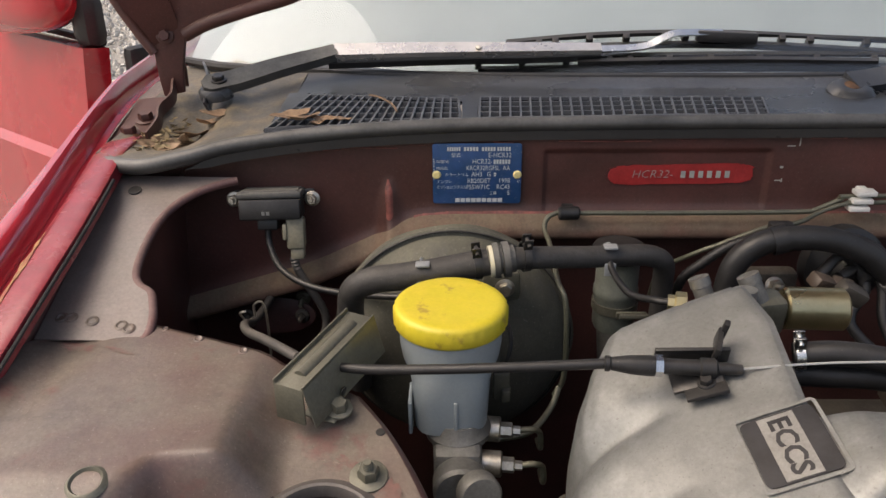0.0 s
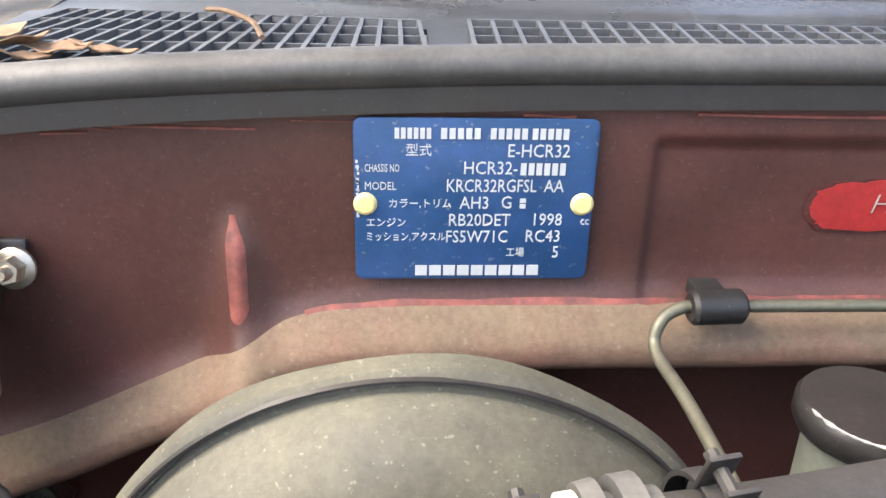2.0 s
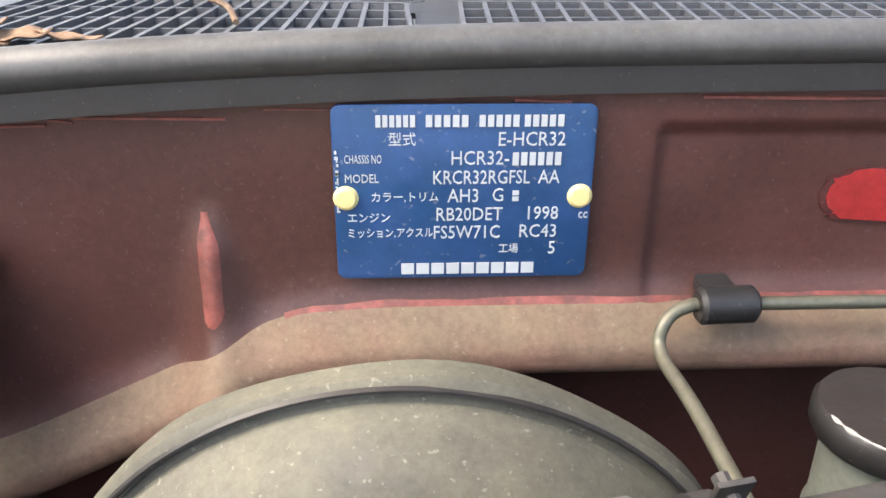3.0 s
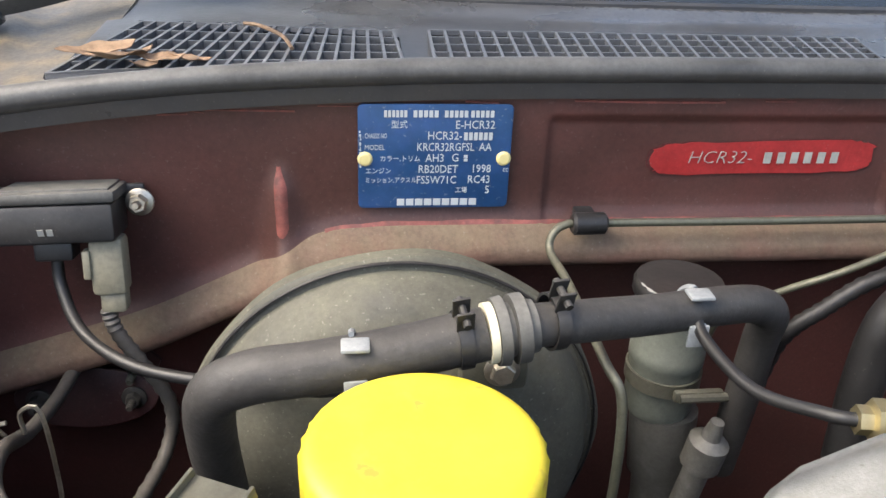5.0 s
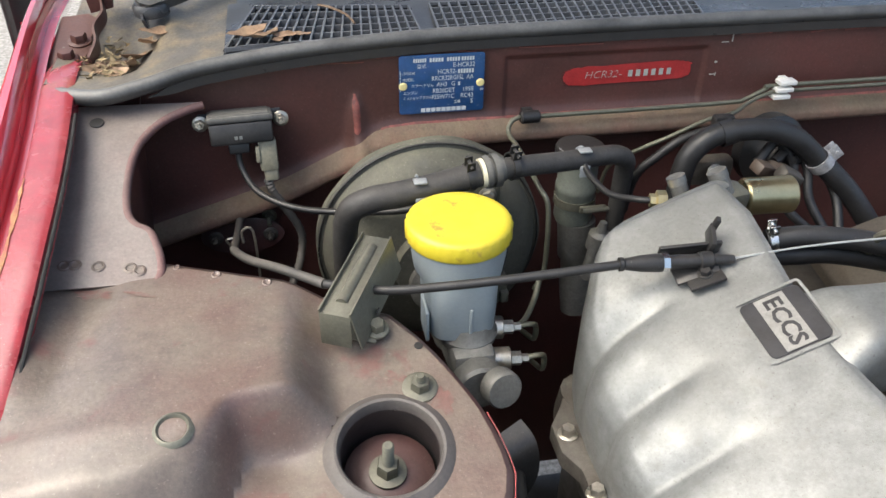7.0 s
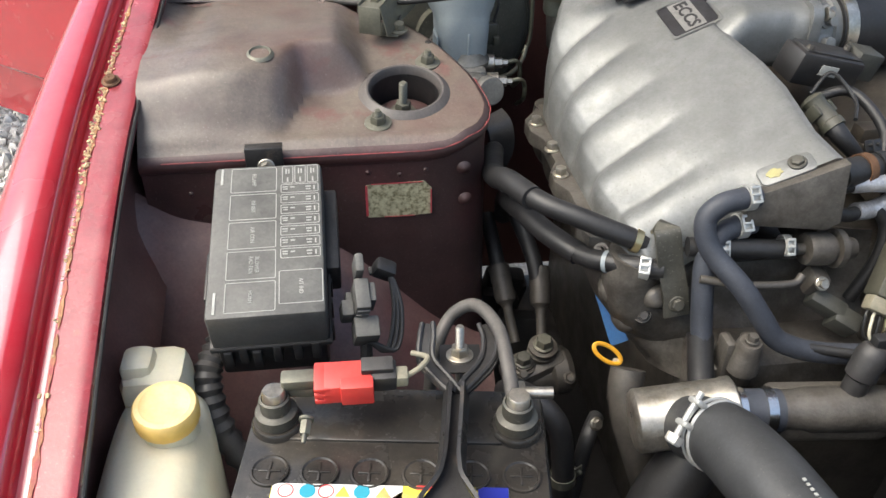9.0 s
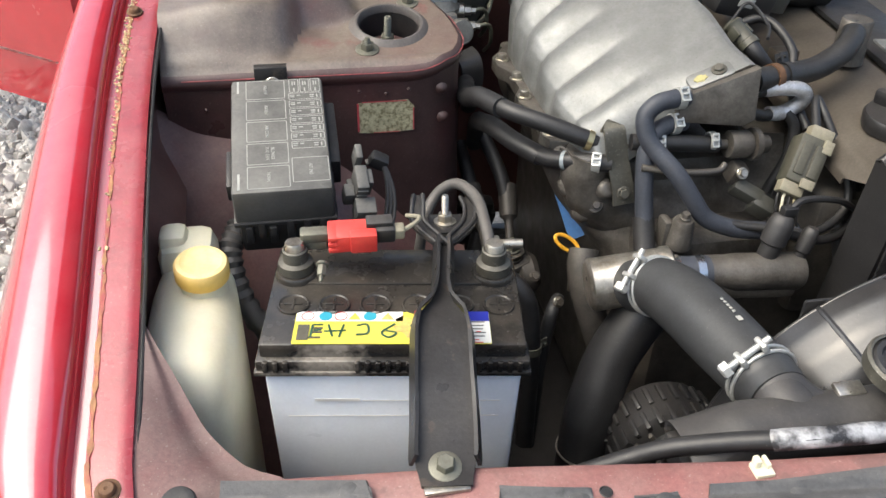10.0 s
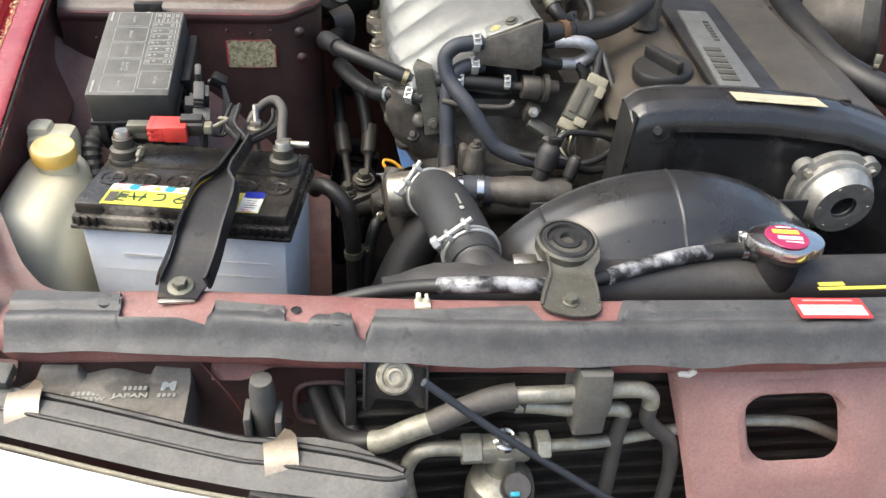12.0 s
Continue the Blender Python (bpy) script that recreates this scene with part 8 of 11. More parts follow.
def engine_block():
    t = thing("engine_block", (0.3, 0.4, 0.30), "grimy grey cast engine block below the plenum", "engine")
    bm = B()
    box(bm, (0.36, 0.49, 0.48), (0.34, 0.60, 0.38), None, 0.02)
    part("block", bm, GRIME, t)
    # dark colour here also carries the shade under the hoses
    part("cylinder_head", box(B(), (0.47, 0.46, 0.67), (0.28, 0.58, 0.15), None, 0.012), GRIME, t, "oily cylinder head, coloured dark for the shade under the hoses")
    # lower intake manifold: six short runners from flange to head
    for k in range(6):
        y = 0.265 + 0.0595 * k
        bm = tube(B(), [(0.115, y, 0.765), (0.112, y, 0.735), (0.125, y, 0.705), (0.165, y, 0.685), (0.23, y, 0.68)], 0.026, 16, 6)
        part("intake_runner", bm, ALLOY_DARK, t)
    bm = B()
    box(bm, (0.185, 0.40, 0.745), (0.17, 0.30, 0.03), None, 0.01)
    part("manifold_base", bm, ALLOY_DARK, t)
    # front casting with bosses
    bm = B()

    def barrel(u, v):
        z = 0.772 - 0.125 * v
        xl = lerp([(0.65, 0.136), (0.672, 0.116), (0.695, 0.097), (0.72, 0.085), (0.743, 0.078), (0.79, 0.080)], z)
        w = min(1, u / 0.3)
        y = 0.326 - 0.054 * math.sqrt(max(0, 1 - (1 - w) ** 2)) - 0.055 * v ** 1.5
        lump = 0.006 * math.sin(u * 13 + v * 2) * smoothstep(0.1, 0.4, u) + 0.004 * noise.noise((u * 6, v * 5, 1.3))
        return V((xl + (0.335 - xl) * u, y - lump, z))
    sheet(bm, barrel, 48, 20, 0.003)
    box(bm, (0.24, 0.215, 0.655), (0.16, 0.06, 0.08), None, 0.012)
    for p, d, r in (((0.189, 0.180, 0.728), (0, -0.1, 1), 0.011), ((0.103, 0.257, 0.741), (-0.3, -0.7, 0.6), 0.011), ((0.119, 0.243, 0.714), (-0.2, -0.8, 0.5), 0.010), ((0.088, 0.283, 0.756), (-0.6, -0.5, 0.6), 0.010)):
        part("boss", lathe(B(), V(p) - V(d).normalized() * 0.03, d, [(0, 0), (r * 1.3, 0), (r, 0.028), (r * 0.8, 0.032), (0, 0.032)], 18), ALLOY_DARK, t)
    for p, d, r, h in (((0.097, 0.262, 0.728), (-0.4, -0.8, 0.3), 0.014, 0.007), ((0.110, 0.252, 0.700), (-0.2, -0.9, 0.3), 0.012, 0.006), ((0.128, 0.240, 0.735), (0.1, -0.9, 0.4), 0.011, 0.006)):
        part("cast_lump", lathe(B(), p, d, [(0, h), (r * 0.5, h), (r * 0.75, h * 0.8), (r, h * 0.3), (r * 1.15, -0.01)], 16), ALLOY_DARK, t)
    part("casting_rib", box(B(), (0.195, 0.19, 0.70), (0.012, 0.02, 0.05), None, 0.004), ALLOY_DARK, t)
    part("casting_rib", box(B(), (0.176, 0.192, 0.70), (0.010, 0.02, 0.05), None, 0.004), ALLOY_DARK, t)
    part("front_casting", bm, ALLOY_DARK, t, "rounded cast housing at the front of the manifold")
    for p, d in (((0.103, 0.256, 0.742), (-0.3, -0.7, 0.6)), ((0.119, 0.241, 0.715), (-0.2, -0.8, 0.5)), ((0.087, 0.282, 0.757), (-0.6, -0.5, 0.6)), ((0.189, 0.179, 0.731), (0, -0.1, 1))):
        bolt_part(t, p, d, 0.0045, 0.005, 1.3, 0, GRIME)
    # bracket plate between hose pair and fuel hose
    bm = B()
    ribbon(bm, [(0.1285, 0.254, 0.795), (0.1285, 0.249, 0.800), (0.129, 0.2445, 0.797), (0.132, 0.241, 0.780), (0.135, 0.238, 0.765), (0.141, 0.232, 0.742), (0.1435, 0.228, 0.722)], 0.0225, 0.003, (0, -1, 0.3), 5)
    part("bracket_plate", bm, MOUNT_STEEL, t, "dull steel bracket plate")
    bolt_part(t, (0.142, 0.229, 0.735), (0, -1, 0.3), 0.0055, 0.004, 1.3, 0, MOUNT_STEEL)
    # deep clutter below: bracket, sump side
    for k in range(4, 9):
        bm = B()
        box(bm, (0.03 + 0.012 * (k % 3), 0.28 + 0.035 * k, 0.47 + 0.02 * math.sin(k * 2.1)), (0.05, 0.025, 0.16), Euler((0.2 * math.sin(k), 0.2, 0)).to_matrix(), 0.006)
        part("side_bracket", bm, BLACK_CLEAN, t)


engine_block()


def coolant_hoses():
    t = thing("coolant_hose", (0.04, 0.35, 0.70), "pair of black coolant hoses with sleeves and spring clamps", "hose")
    part("sleeve", tube(B(), [(0.042, 0.53, 0.70), (0.030, 0.50, 0.745), (0.020, 0.455, 0.757), (0.013, 0.42, 0.765), (0.011, 0.387, 0.778), (0.014, 0.355, 0.793), (0.028, 0.312, 0.799)], 0.0112, 16, 8), RUBBER, t, "black protective sleeve")
    part("hose", tube(B(), [(0.024, 0.322, 0.799), (0.040, 0.300, 0.798), (0.070, 0.280, 0.793), (0.098, 0.267, 0.785), (0.118, 0.261, 0.779)], 0.0095, 16, 8), RUBBER, t)
    part("sleeve", tube(B(), [(0.045, 0.50, 0.66), (0.035, 0.45, 0.715), (0.030, 0.40, 0.74), (0.035, 0.36, 0.752), (0.048, 0.325, 0.752), (0.070, 0.292, 0.749)], 0.0108, 16, 8), RUBBER, t, "black protective sleeve")
    part("hose", tube(B(), [(0.064, 0.300, 0.749), (0.078, 0.280, 0.752), (0.094, 0.263, 0.758), (0.110, 0.250, 0.762), (0.13, 0.243, 0.763)], 0.0095, 16, 8), RUBBER, t)
    clamp(t, (0.110, 0.263, 0.781), (0.02, -0.006, -0.006), 0.0098, turn=0.5, material=GOLD, label="brass-coloured hose clamp")
    flat_clip(t, (0.115, 0.248, 0.7623), (0.02, -0.008, 0), 0.0098, 2.4)
    bm = lathe(B(), (0.0875, 0.2695, 0.7555), (0.016, -0.014, 0.005), [(0.0098, 0), (0.0102, 0), (0.0102, 0.004), (0.0098, 0.004)], 20)
    part("paint_ring", bm, RES, t, "pale blue paint ring")
    bm = B()
    for k in range(16):
        s = k / 16
        p = V((0.012, 0.40, 0.772)).lerp(V((0.026, 0.315, 0.798)), s) if k < 8 else V((0.030, 0.40, 0.74)).lerp(V((0.066, 0.297, 0.749)), s * 2 - 1)
        box(bm, p + V((-0.0085, -0.006, -0.002)), (0.0012, 0.003, 0.0012), None, 0.0002)
    part("sleeve_fleck", bm, PRINT_GREY, t)
    bm = B()
    ribbon(bm, [(0.028, 0.52, 0.78), (0.036, 0.505, 0.772), (0.038, 0.50, 0.75), (0.03, 0.498, 0.73)], 0.03, 0.004, (0.3, -1, 0.4))
    part("hose_bracket", bm, IRON, t, "black hose bracket")


coolant_hoses()

t = hose_thing("air_hose", "blue-black rubber air hose from the plenum end", [[(0.196, 0.240, 0.834), (0.180, 0.236, 0.8345), (0.163, 0.234, 0.831), (0.1525, 0.232, 0.817), (0.158, 0.221, 0.795), (0.180, 0.199, 0.772), (0.198, 0.188, 0.747), (0.214, 0.182, 0.727), (0.243, 0.177, 0.716), (0.275, 0.174, 0.712), (0.31, 0.17, 0.712)]], 0.0092, HOSE)
flat_clip(t, (0.188, 0.2385, 0.834), (1, 0.1, 0), 0.0096, 2.4)
t = hose_thing("air_hose", "blue-black rubber air hose running down to the valve can", [[(0.2, 0.242, 0.806), (0.182, 0.238, 0.806), (0.166, 0.233, 0.799), (0.1575, 0.226, 0.780), (0.157, 0.214, 0.745), (0.158, 0.203, 0.715), (0.157, 0.190, 0.695), (0.155, 0.178, 0.68)]], 0.0092, HOSE)
flat_clip(t, (0.188, 0.2392, 0.806), (1, 0.1, 0), 0.0096, 2.4)
bm = tube(B(), [(0.158, 0.207, 0.718), (0.157, 0.192, 0.695), (0.155, 0.178, 0.68)], 0.0112, 16, 6)
part("hose_sleeve", bm, RUBBER, t)


def fuel_regulator():
    t = thing("fuel_regulator", (0.22, 0.23, 0.72), "grey fuel pressure regulator with its black fuel hose", "fuel regulator")
    part("hose", tube(B(), [(0.145, 0.238, 0.789), (0.175, 0.233, 0.789), (0.21, 0.230, 0.787), (0.236, 0.231, 0.784)], 0.0085, 16, 6), RUBBER, t)
    for x, y in ((0.172, 0.2335), (0.228, 0.231)):
        flat_clip(t, (x, y, 0.788), (1, -0.05, -0.03), 0.0088, 2.6, 0.007)
    bm = lathe(B(), (0.236, 0.231, 0.784), (1, 0.0, -0.06), [(0, 0), (0.005, 0), (0.005, 0.01), (0.0135, 0.011), (0.0145, 0.014), (0.0145, 0.032), (0.012, 0.033), (0.012, 0.036), (0.017, 0.037), (0.017, 0.043), (0.011, 0.045), (0.009, 0.056), (0, 0.057)], 24)
    part("regulator", bm, ALLOY_DARK, t, "dull steel regulator can")
    part("pipe", tube(B(), [(0.15, 0.215, 0.772), (0.185, 0.206, 0.769), (0.225, 0.203, 0.769), (0.235, 0.206, 0.775)], 0.0036, 10, 6), GRIME, t, "thin steel pipe")
    bm = B()
    box(bm, (0.262, 0.226, 0.752), (0.018, 0.02, 0.022), Euler((0.2, 0.3, 0)).to_matrix(), 0.004)
    part("bracket", bm, ALLOY_DARK, t)
    bolt_part(t, (0.262, 0.215, 0.757), (0, -0.8, 0.5), 0.0045, 0.004, 1.4, 0, STEEL)
    bm = B()
    r = Euler((0.5, 0.4, -0.5)).to_matrix()
    box(bm, (0.272, 0.214, 0.734), (0.034, 0.016, 0.018), r, 0.004)
    box(bm, (0.286, 0.204, 0.722), (0.024, 0.018, 0.022), r, 0.003)
    part("injector_plug", bm, DARK_PLUG, t, "grey injector connector")


fuel_regulator()


def olive_connector():
    t = thing("wiring_connector", (0.30, 0.18, 0.73), "olive-grey multi-pin wiring connector with cream clips", "wiring connector")
    d = V((0.032, 0.033, 0.052)).normalized()
    s = V((0.8, -0.5, -0.2)).cross(d).cross(d) * -1
    s = (V((1, -0.3, -0.2)) - d * V((1, -0.3, -0.2)).dot(d)).normalized()
    m = Matrix((s, d, s.cross(d))).transposed()
    c = V((0.315, 0.197, 0.776))
    bm = box(B(), c, (0.032, 0.050, 0.026), m, 0.003)
    for k in (-1, 1):
        box(bm, c + m @ V((k * 0.007, 0.0, 0.0135)), (0.010, 0.034, 0.003), m, 0.001)
    part("housing", bm, OLIVE, t)
    bm = B()
    for k in (-1, 1):
        box(bm, c + m @ V((0.004 * k, k * 0.031, 0.002)), (0.024, 0.013, 0.016), m, 0.002)
    box(bm, c + m @ V((0.012, 0.018, 0.014)), (0.010, 0.014, 0.004), m, 0.001)
    box(bm, c + m @ V((0.006, -0.024, 0.014)), (0.014, 0.010, 0.004), m, 0.001)
    part("clip", bm, TAN_PLASTIC, t, "beige plastic clips")
    for k in range(5):
        x = -0.010 + 0.005 * k
        bm = tube(B(), [c + m @ V((x, -0.034, 0)), c + m @ V((x * 1.2, -0.044, 0.002)), c + m @ V((x + 0.01, -0.06, -0.006)), V((0.33, 0.17, 0.70))], 0.0014, 6)
        part("wire", bm, (RUBBER, CREAM, RUBBER, GOLD, RUBBER)[k], t)
    part("loom", tube(B(), [c + m @ V((0, 0.035, 0)), c + V((0.03, 0.05, 0.045)), c + V((0.035, 0.03, 0.03)), c + V((0.045, -0.01, -0.01)), c + V((0.04, -0.03, -0.04)), c + V((0.0, -0.045, -0.055)), c + V((-0.05, -0.03, -0.055)), (0.225, 0.18, 0.722)], 0.0045, 10, 8), RUBBER, t)
    part("loom", tube(B(), [c + V((0.045, 0.02, 0.01)), c + V((0.062, 0.0, -0.02)), c + V((0.055, -0.03, -0.055)), c + V((0.01, -0.05, -0.062)), (0.27, 0.135, 0.735)], 0.005, 10, 8), RUBBER, t)
    part("loom", tube(B(), [c + V((0.04, -0.02, -0.05)), c + V((0.045, -0.045, -0.1)), c + V((0.05, -0.06, -0.16))], 0.007, 10, 8), RUBBER, t)
    bm = B()
    box(bm, c + V((0.046, -0.002, -0.008)), (0.03, 0.012, 0.008), Euler((0, 0.2, -0.2)).to_matrix(), 0.002)
    part("loom_clip", bm, GREY_PLASTIC, t)


olive_connector()


def vent_hoses():
    t = thing("breather_hose", (0.33, 0.27, 0.80), "black breather hose from the plenum end to the rocker cover", "hose")
    part("hose", tube(B(), [(0.272, 0.252, 0.842), (0.295, 0.258, 0.842), (0.325, 0.266, 0.841), (0.355, 0.272, 0.845), (0.382, 0.28, 0.856), (0.402, 0.296, 0.864), (0.416, 0.315, 0.866)], 0.0125, 18, 8), RUBBER, t)
    clamp(t, (0.297, 0.2585, 0.842), (1, 0.25, 0), 0.0128, width=0.008, ears=False, material=RUST, label="rusty hose band")
    clamp(t, (0.312, 0.2625, 0.8415), (1, 0.25, 0), 0.0128, width=0.007, turn=1.0, material=RUBBER)
    bm = lathe(B(), (0.420, 0.318, 0.83), (0, 0, 1), [(0, 0), (0.018, 0), (0.017, 0.02), (0.0165, 0.046), (0.015, 0.048), (0, 0.048)], 24)
    part("breather_cap", bm, ALLOY_DARK, t, "grey breather fitting")
    u = thing("water_pipe", (0.31, 0.25, 0.79), "bent black water pipe wrapped in silver tape", "pipe")
    part("pipe", tube(B(), [(0.245, 0.238, 0.832), (0.262, 0.234, 0.818), (0.285, 0.242, 0.808), (0.304, 0.252, 0.804), (0.318, 0.254, 0.806)], 0.0062, 12, 8), RUBBER, u)
    part("silver_wrap", tube(B(), [(0.296, 0.249, 0.806), (0.315, 0.254, 0.804), (0.331, 0.254, 0.812), (0.334, 0.251, 0.823), (0.324, 0.248, 0.832), (0.305, 0.249, 0.834), (0.287, 0.252, 0.832)], 0.0078, 14, 8), SILVER_TAPE, u, "crumpled silver heat wrap")
    part("pipe", tube(B(), [(0.292, 0.251, 0.833), (0.28, 0.252, 0.83), (0.265, 0.256, 0.826)], 0.0062, 12, 4), RUBBER, u)
    part("pipe", tube(B(), [(0.318, 0.252, 0.806), (0.328, 0.245, 0.79), (0.325, 0.238, 0.76), (0.31, 0.235, 0.72)], 0.006, 12, 6), RUBBER, u)


vent_hoses()


def valve_can():
    """The bright can with its elbow hose to the radiator."""
    t = thing("thermostat_housing", (0.15, 0.15, 0.66), "bright metal thermostat can with a cast coolant pipe", "thermostat housing")
    bm = lathe(B(), (0.082, 0.147, 0.683), (1, -0.1, 0.16), [(0, 0), (0.020, 0), (0.0235, 0.0015), (0.0262, 0.004), (0.0262, 0.074), (0.0272, 0.076), (0.0272, 0.082), (0.024, 0.084), (0, 0.084)], 40)
    part("can", bm, STEEL, t, "bright zinc plated can")
    a = V((0.155, 0.139, 0.695))
    d = V((1, -0.1, 0.0)).normalized()
    bm = lathe(B(), a, d, [(0, 0), (0.0175, 0), (0.0175, 0.045), (0, 0.045)], 28)
    part("joint_hose", bm, HOSE, t, "short rubber joining hose")
    for s in (0.010, 0.034):
        clamp(t, a + d * s, d, 0.0178, width=0.008, turn=-1.0, label="worm drive clamp")
    bm = lathe(B(), a + d * 0.04, d, [(0, 0), (0.016, 0), (0.017, 0.02), (0.019, 0.03), (0.019, 0.095), (0.016, 0.1), (0, 0.1)], 28)
    box(bm, a + d * 0.09 + V((0, 0.01, -0.012)), (0.09, 0.05, 0.024), Euler((0, 0, -0.1)).to_matrix(), 0.006)
    part("coolant_pipe", bm, ALLOY_DARK, t, "grimy cast coolant pipe")
    for p, d2, r, L in (((0.258, 0.133, 0.71), (0.25, 0.15, 1), 0.0125, 0.045), ((0.288, 0.127, 0.705), (0.25, 0.1, 1), 0.008, 0.038)):
        bm = lathe(B(), p, d2, [(0, 0), (r * 0.8, 0), (r * 0.8, L * 0.3), (r, L * 0.35), (r, L * 0.8), (r * 0.8, L * 0.95), (r * 0.6, L), (0, L)], 18)
        part("sensor", bm, BLACK, t, "black temperature sensor plug")
    bm = B()
    box(bm, (0.272, 0.14, 0.756), (0.014, 0.010, 0.012), None, 0.002)
    tube(bm, [(0.272, 0.14, 0.757), (0.29, 0.145, 0.765), (0.33, 0.15, 0.758), (0.36, 0.16, 0.74)], 0.0035, 8)
    part("sensor_wire", bm, RUBBER, t)
    e = thing("radiator_hose", (0.14, 0.0, 0.72), "thick black radiator hose elbow with wire clamps", "hose")
    run = [(0.122, 0.125, 0.695), (0.127, 0.108, 0.708), (0.132, 0.085, 0.719), (0.137, 0.05, 0.727), (0.142, 0.015, 0.730), (0.148, -0.02, 0.731), (0.152, -0.05, 0.733), (0.153, -0.068, 0.734)]
    part("hose", tube(B(), run, lambda s: 0.0252 + 0.0042 * math.sin(math.pi * s) ** 1.5 - 0.0008 * smoothstep(0.85, 0.9, s), 30, 10), RAD_HOSE, e)
    for p, d3, tn in (((0.129, 0.101, 0.712), (0.006, -0.025, 0.012), 2.4), ((0.1515, -0.045, 0.7328), (0.003, -0.03, 0.002), 2.2)):
        w = V(d3).normalized()
        for off in (-0.003, 0.003):
            m = frame_of(w)
            pts = [V(p) + w * off + m @ V((math.cos(a) * 0.0275, math.sin(a) * 0.0275, 0)) for a in [math.tau * k / 24 for k in range(25)]]
            part("wire_clamp", tube(B(), pts, 0.0017, 8, smooth=False), GALV, e, "galvanised wire hose clamp")
        m = frame_of(w)
        o = m @ V((math.cos(tn), math.sin(tn), 0))
        s = w.cross(o)
        bm = cyl(B(), V(p) + o * 0.032 - s * 0.021, V(p) + o * 0.032 + s * 0.019, 0.0027, seg=10)
        lathe(bm, V(p) + o * 0.032 + s * 0.016, s, [(0, 0), (0.0066, 0), (0.0066, 0.006), (0.005, 0.0075), (0, 0.0075)], 6)
        for k in (-0.013, 0.006):
            box(bm, V(p) + o * 0.0305 + s * k, (0.010, 0.013, 0.005), Matrix((o, w, s)).transposed(), 0.002)
        part("clamp_screw", bm, GALV, e, "galvanised clamp screw")
    m = plane_at((0.1445, 0.006, 0.7607), (0.15, -1, 0.0), (1, 0.15, 0.0))
    bm = bars(B(), m, [(0.004 * k, 0, 0.0022, 0.0022) for k in range(-3, 2)] + [(0.013, -0.001, 0.005, 0.004)], 0.0006)
    part("paint_mark", bm, PRINT_GREY, e, "pale paint dots")
    y = thing("coolant_outlet", (0.09, 0.2, 0.55), "cast outlet pipe joining a black lower hose", "pipe")
    part("outlet", tube(B(), [(0.098, 0.205, 0.685), (0.094, 0.193, 0.668), (0.097, 0.180, 0.645), (0.108, 0.168, 0.61), (0.118, 0.16, 0.58)], 0.0155, 18, 8), GRIME, y, "dull cast outlet")
    part("hose", tube(B(), [(0.14, 0.13, 0.66), (0.125, 0.125, 0.64), (0.105, 0.115, 0.61), (0.085, 0.095, 0.57), (0.078, 0.085, 0.53), (0.076, 0.08, 0.42)], 0.026, 22, 8), RUBBER, y)
    bm = lathe(B(), (0.077, 0.084, 0.520), (0.02, 0.05, 1), [(0.0262, 0), (0.0275, 0), (0.0275, 0.002), (0.0262, 0.002)], 24)
    part("hose_band", bm, STEEL, y)
    g = thing("dipstick", (0.098, 0.24, 0.62), "yellow oil dipstick ring", "dipstick")
    pts = [V((0.096, 0.250, 0.662)) + V((0.0125 * math.cos(a) + 0.003 * math.sin(a), -0.004 * math.cos(a) + 0.004 * math.sin(a), -0.0075 * math.cos(a) + 0.0045 * math.sin(a))) for a in [math.tau * k / 24 for k in range(25)]]
    part("ring", tube(B(), pts, 0.0022, 8, smooth=False), ORANGE, g, "orange plastic pull ring")
    part("rod", cyl(B(), (0.104, 0.247, 0.655), (0.115, 0.27, 0.58), 0.003, seg=8), STEEL, g)
    bm = B()
    ribbon(bm, [(0.0987, 0.3207, 0.7000), (0.1086, 0.2994, 0.6740), (0.1186, 0.2782, 0.6480)], lambda q: 0.008 + 0.010 * q, 0.006, (-0.3, -0.7, 0.6), 6)
    solo("blue_connector", bm, BLUE_PLASTIC, "small blue plastic connector on the manifold", "wiring connector")


valve_can()


def alternator():
    t = thing("alternator", (0.12, 0.03, 0.53), "dark finned alternator below the radiator hose", "alternator")
    c = V((0.15, 0.09, 0.54))
    bm = lathe(B(), c, (0, -1, 0.1), [(0, 0), (0.05, 0), (0.058, 0.006), (0.058, 0.05), (0.05, 0.058), (0.02, 0.062), (0, 0.062)], 36)
    part("housing", bm, IRON, t)
    for k in range(14):
        a = math.pi * (k + 0.5) / 14
        for j in (0, 1):
            bm = box(B(), c + V((0.0572 * math.cos(a), -0.017 - 0.026 * j, 0.0572 * math.sin(a) + 0.003)), (0.007, 0.021, 0.0052), Euler((0, -a, 0)).to_matrix(), 0.001)
            part("fin", bm, IRON, t)
    for k in range(20):
        a = math.tau * k / 20
        bm = box(B(), c + V((0.042 * math.cos(a), -0.0585, 0.042 * math.sin(a) + 0.0055)), (0.026, 0.005, 0.0045), Euler((0, -a, 0)).to_matrix(), 0.001)
        part("face_fin", bm, GRIME, t, "grimy cast cooling fin")
    bm = lathe(B(), c + V((0, -0.062, 0.006)), (0, -1, 0.1), [(0, 0), (0.03, 0), (0.034, 0.004), (0.028, 0.01), (0.034, 0.016), (0.03, 0.02), (0, 0.02)], 32)
    part("pulley", bm, IRON, t)
    part("belt", tube(B(), [(0.09, -0.012, 0.585), (0.10, -0.012, 0.625), (0.125, -0.012, 0.638), (0.18, -0.012, 0.648), (0.30, -0.012, 0.66)], 0.006, 8, 6), RUBBER, t, "ribbed drive belt")


alternator()


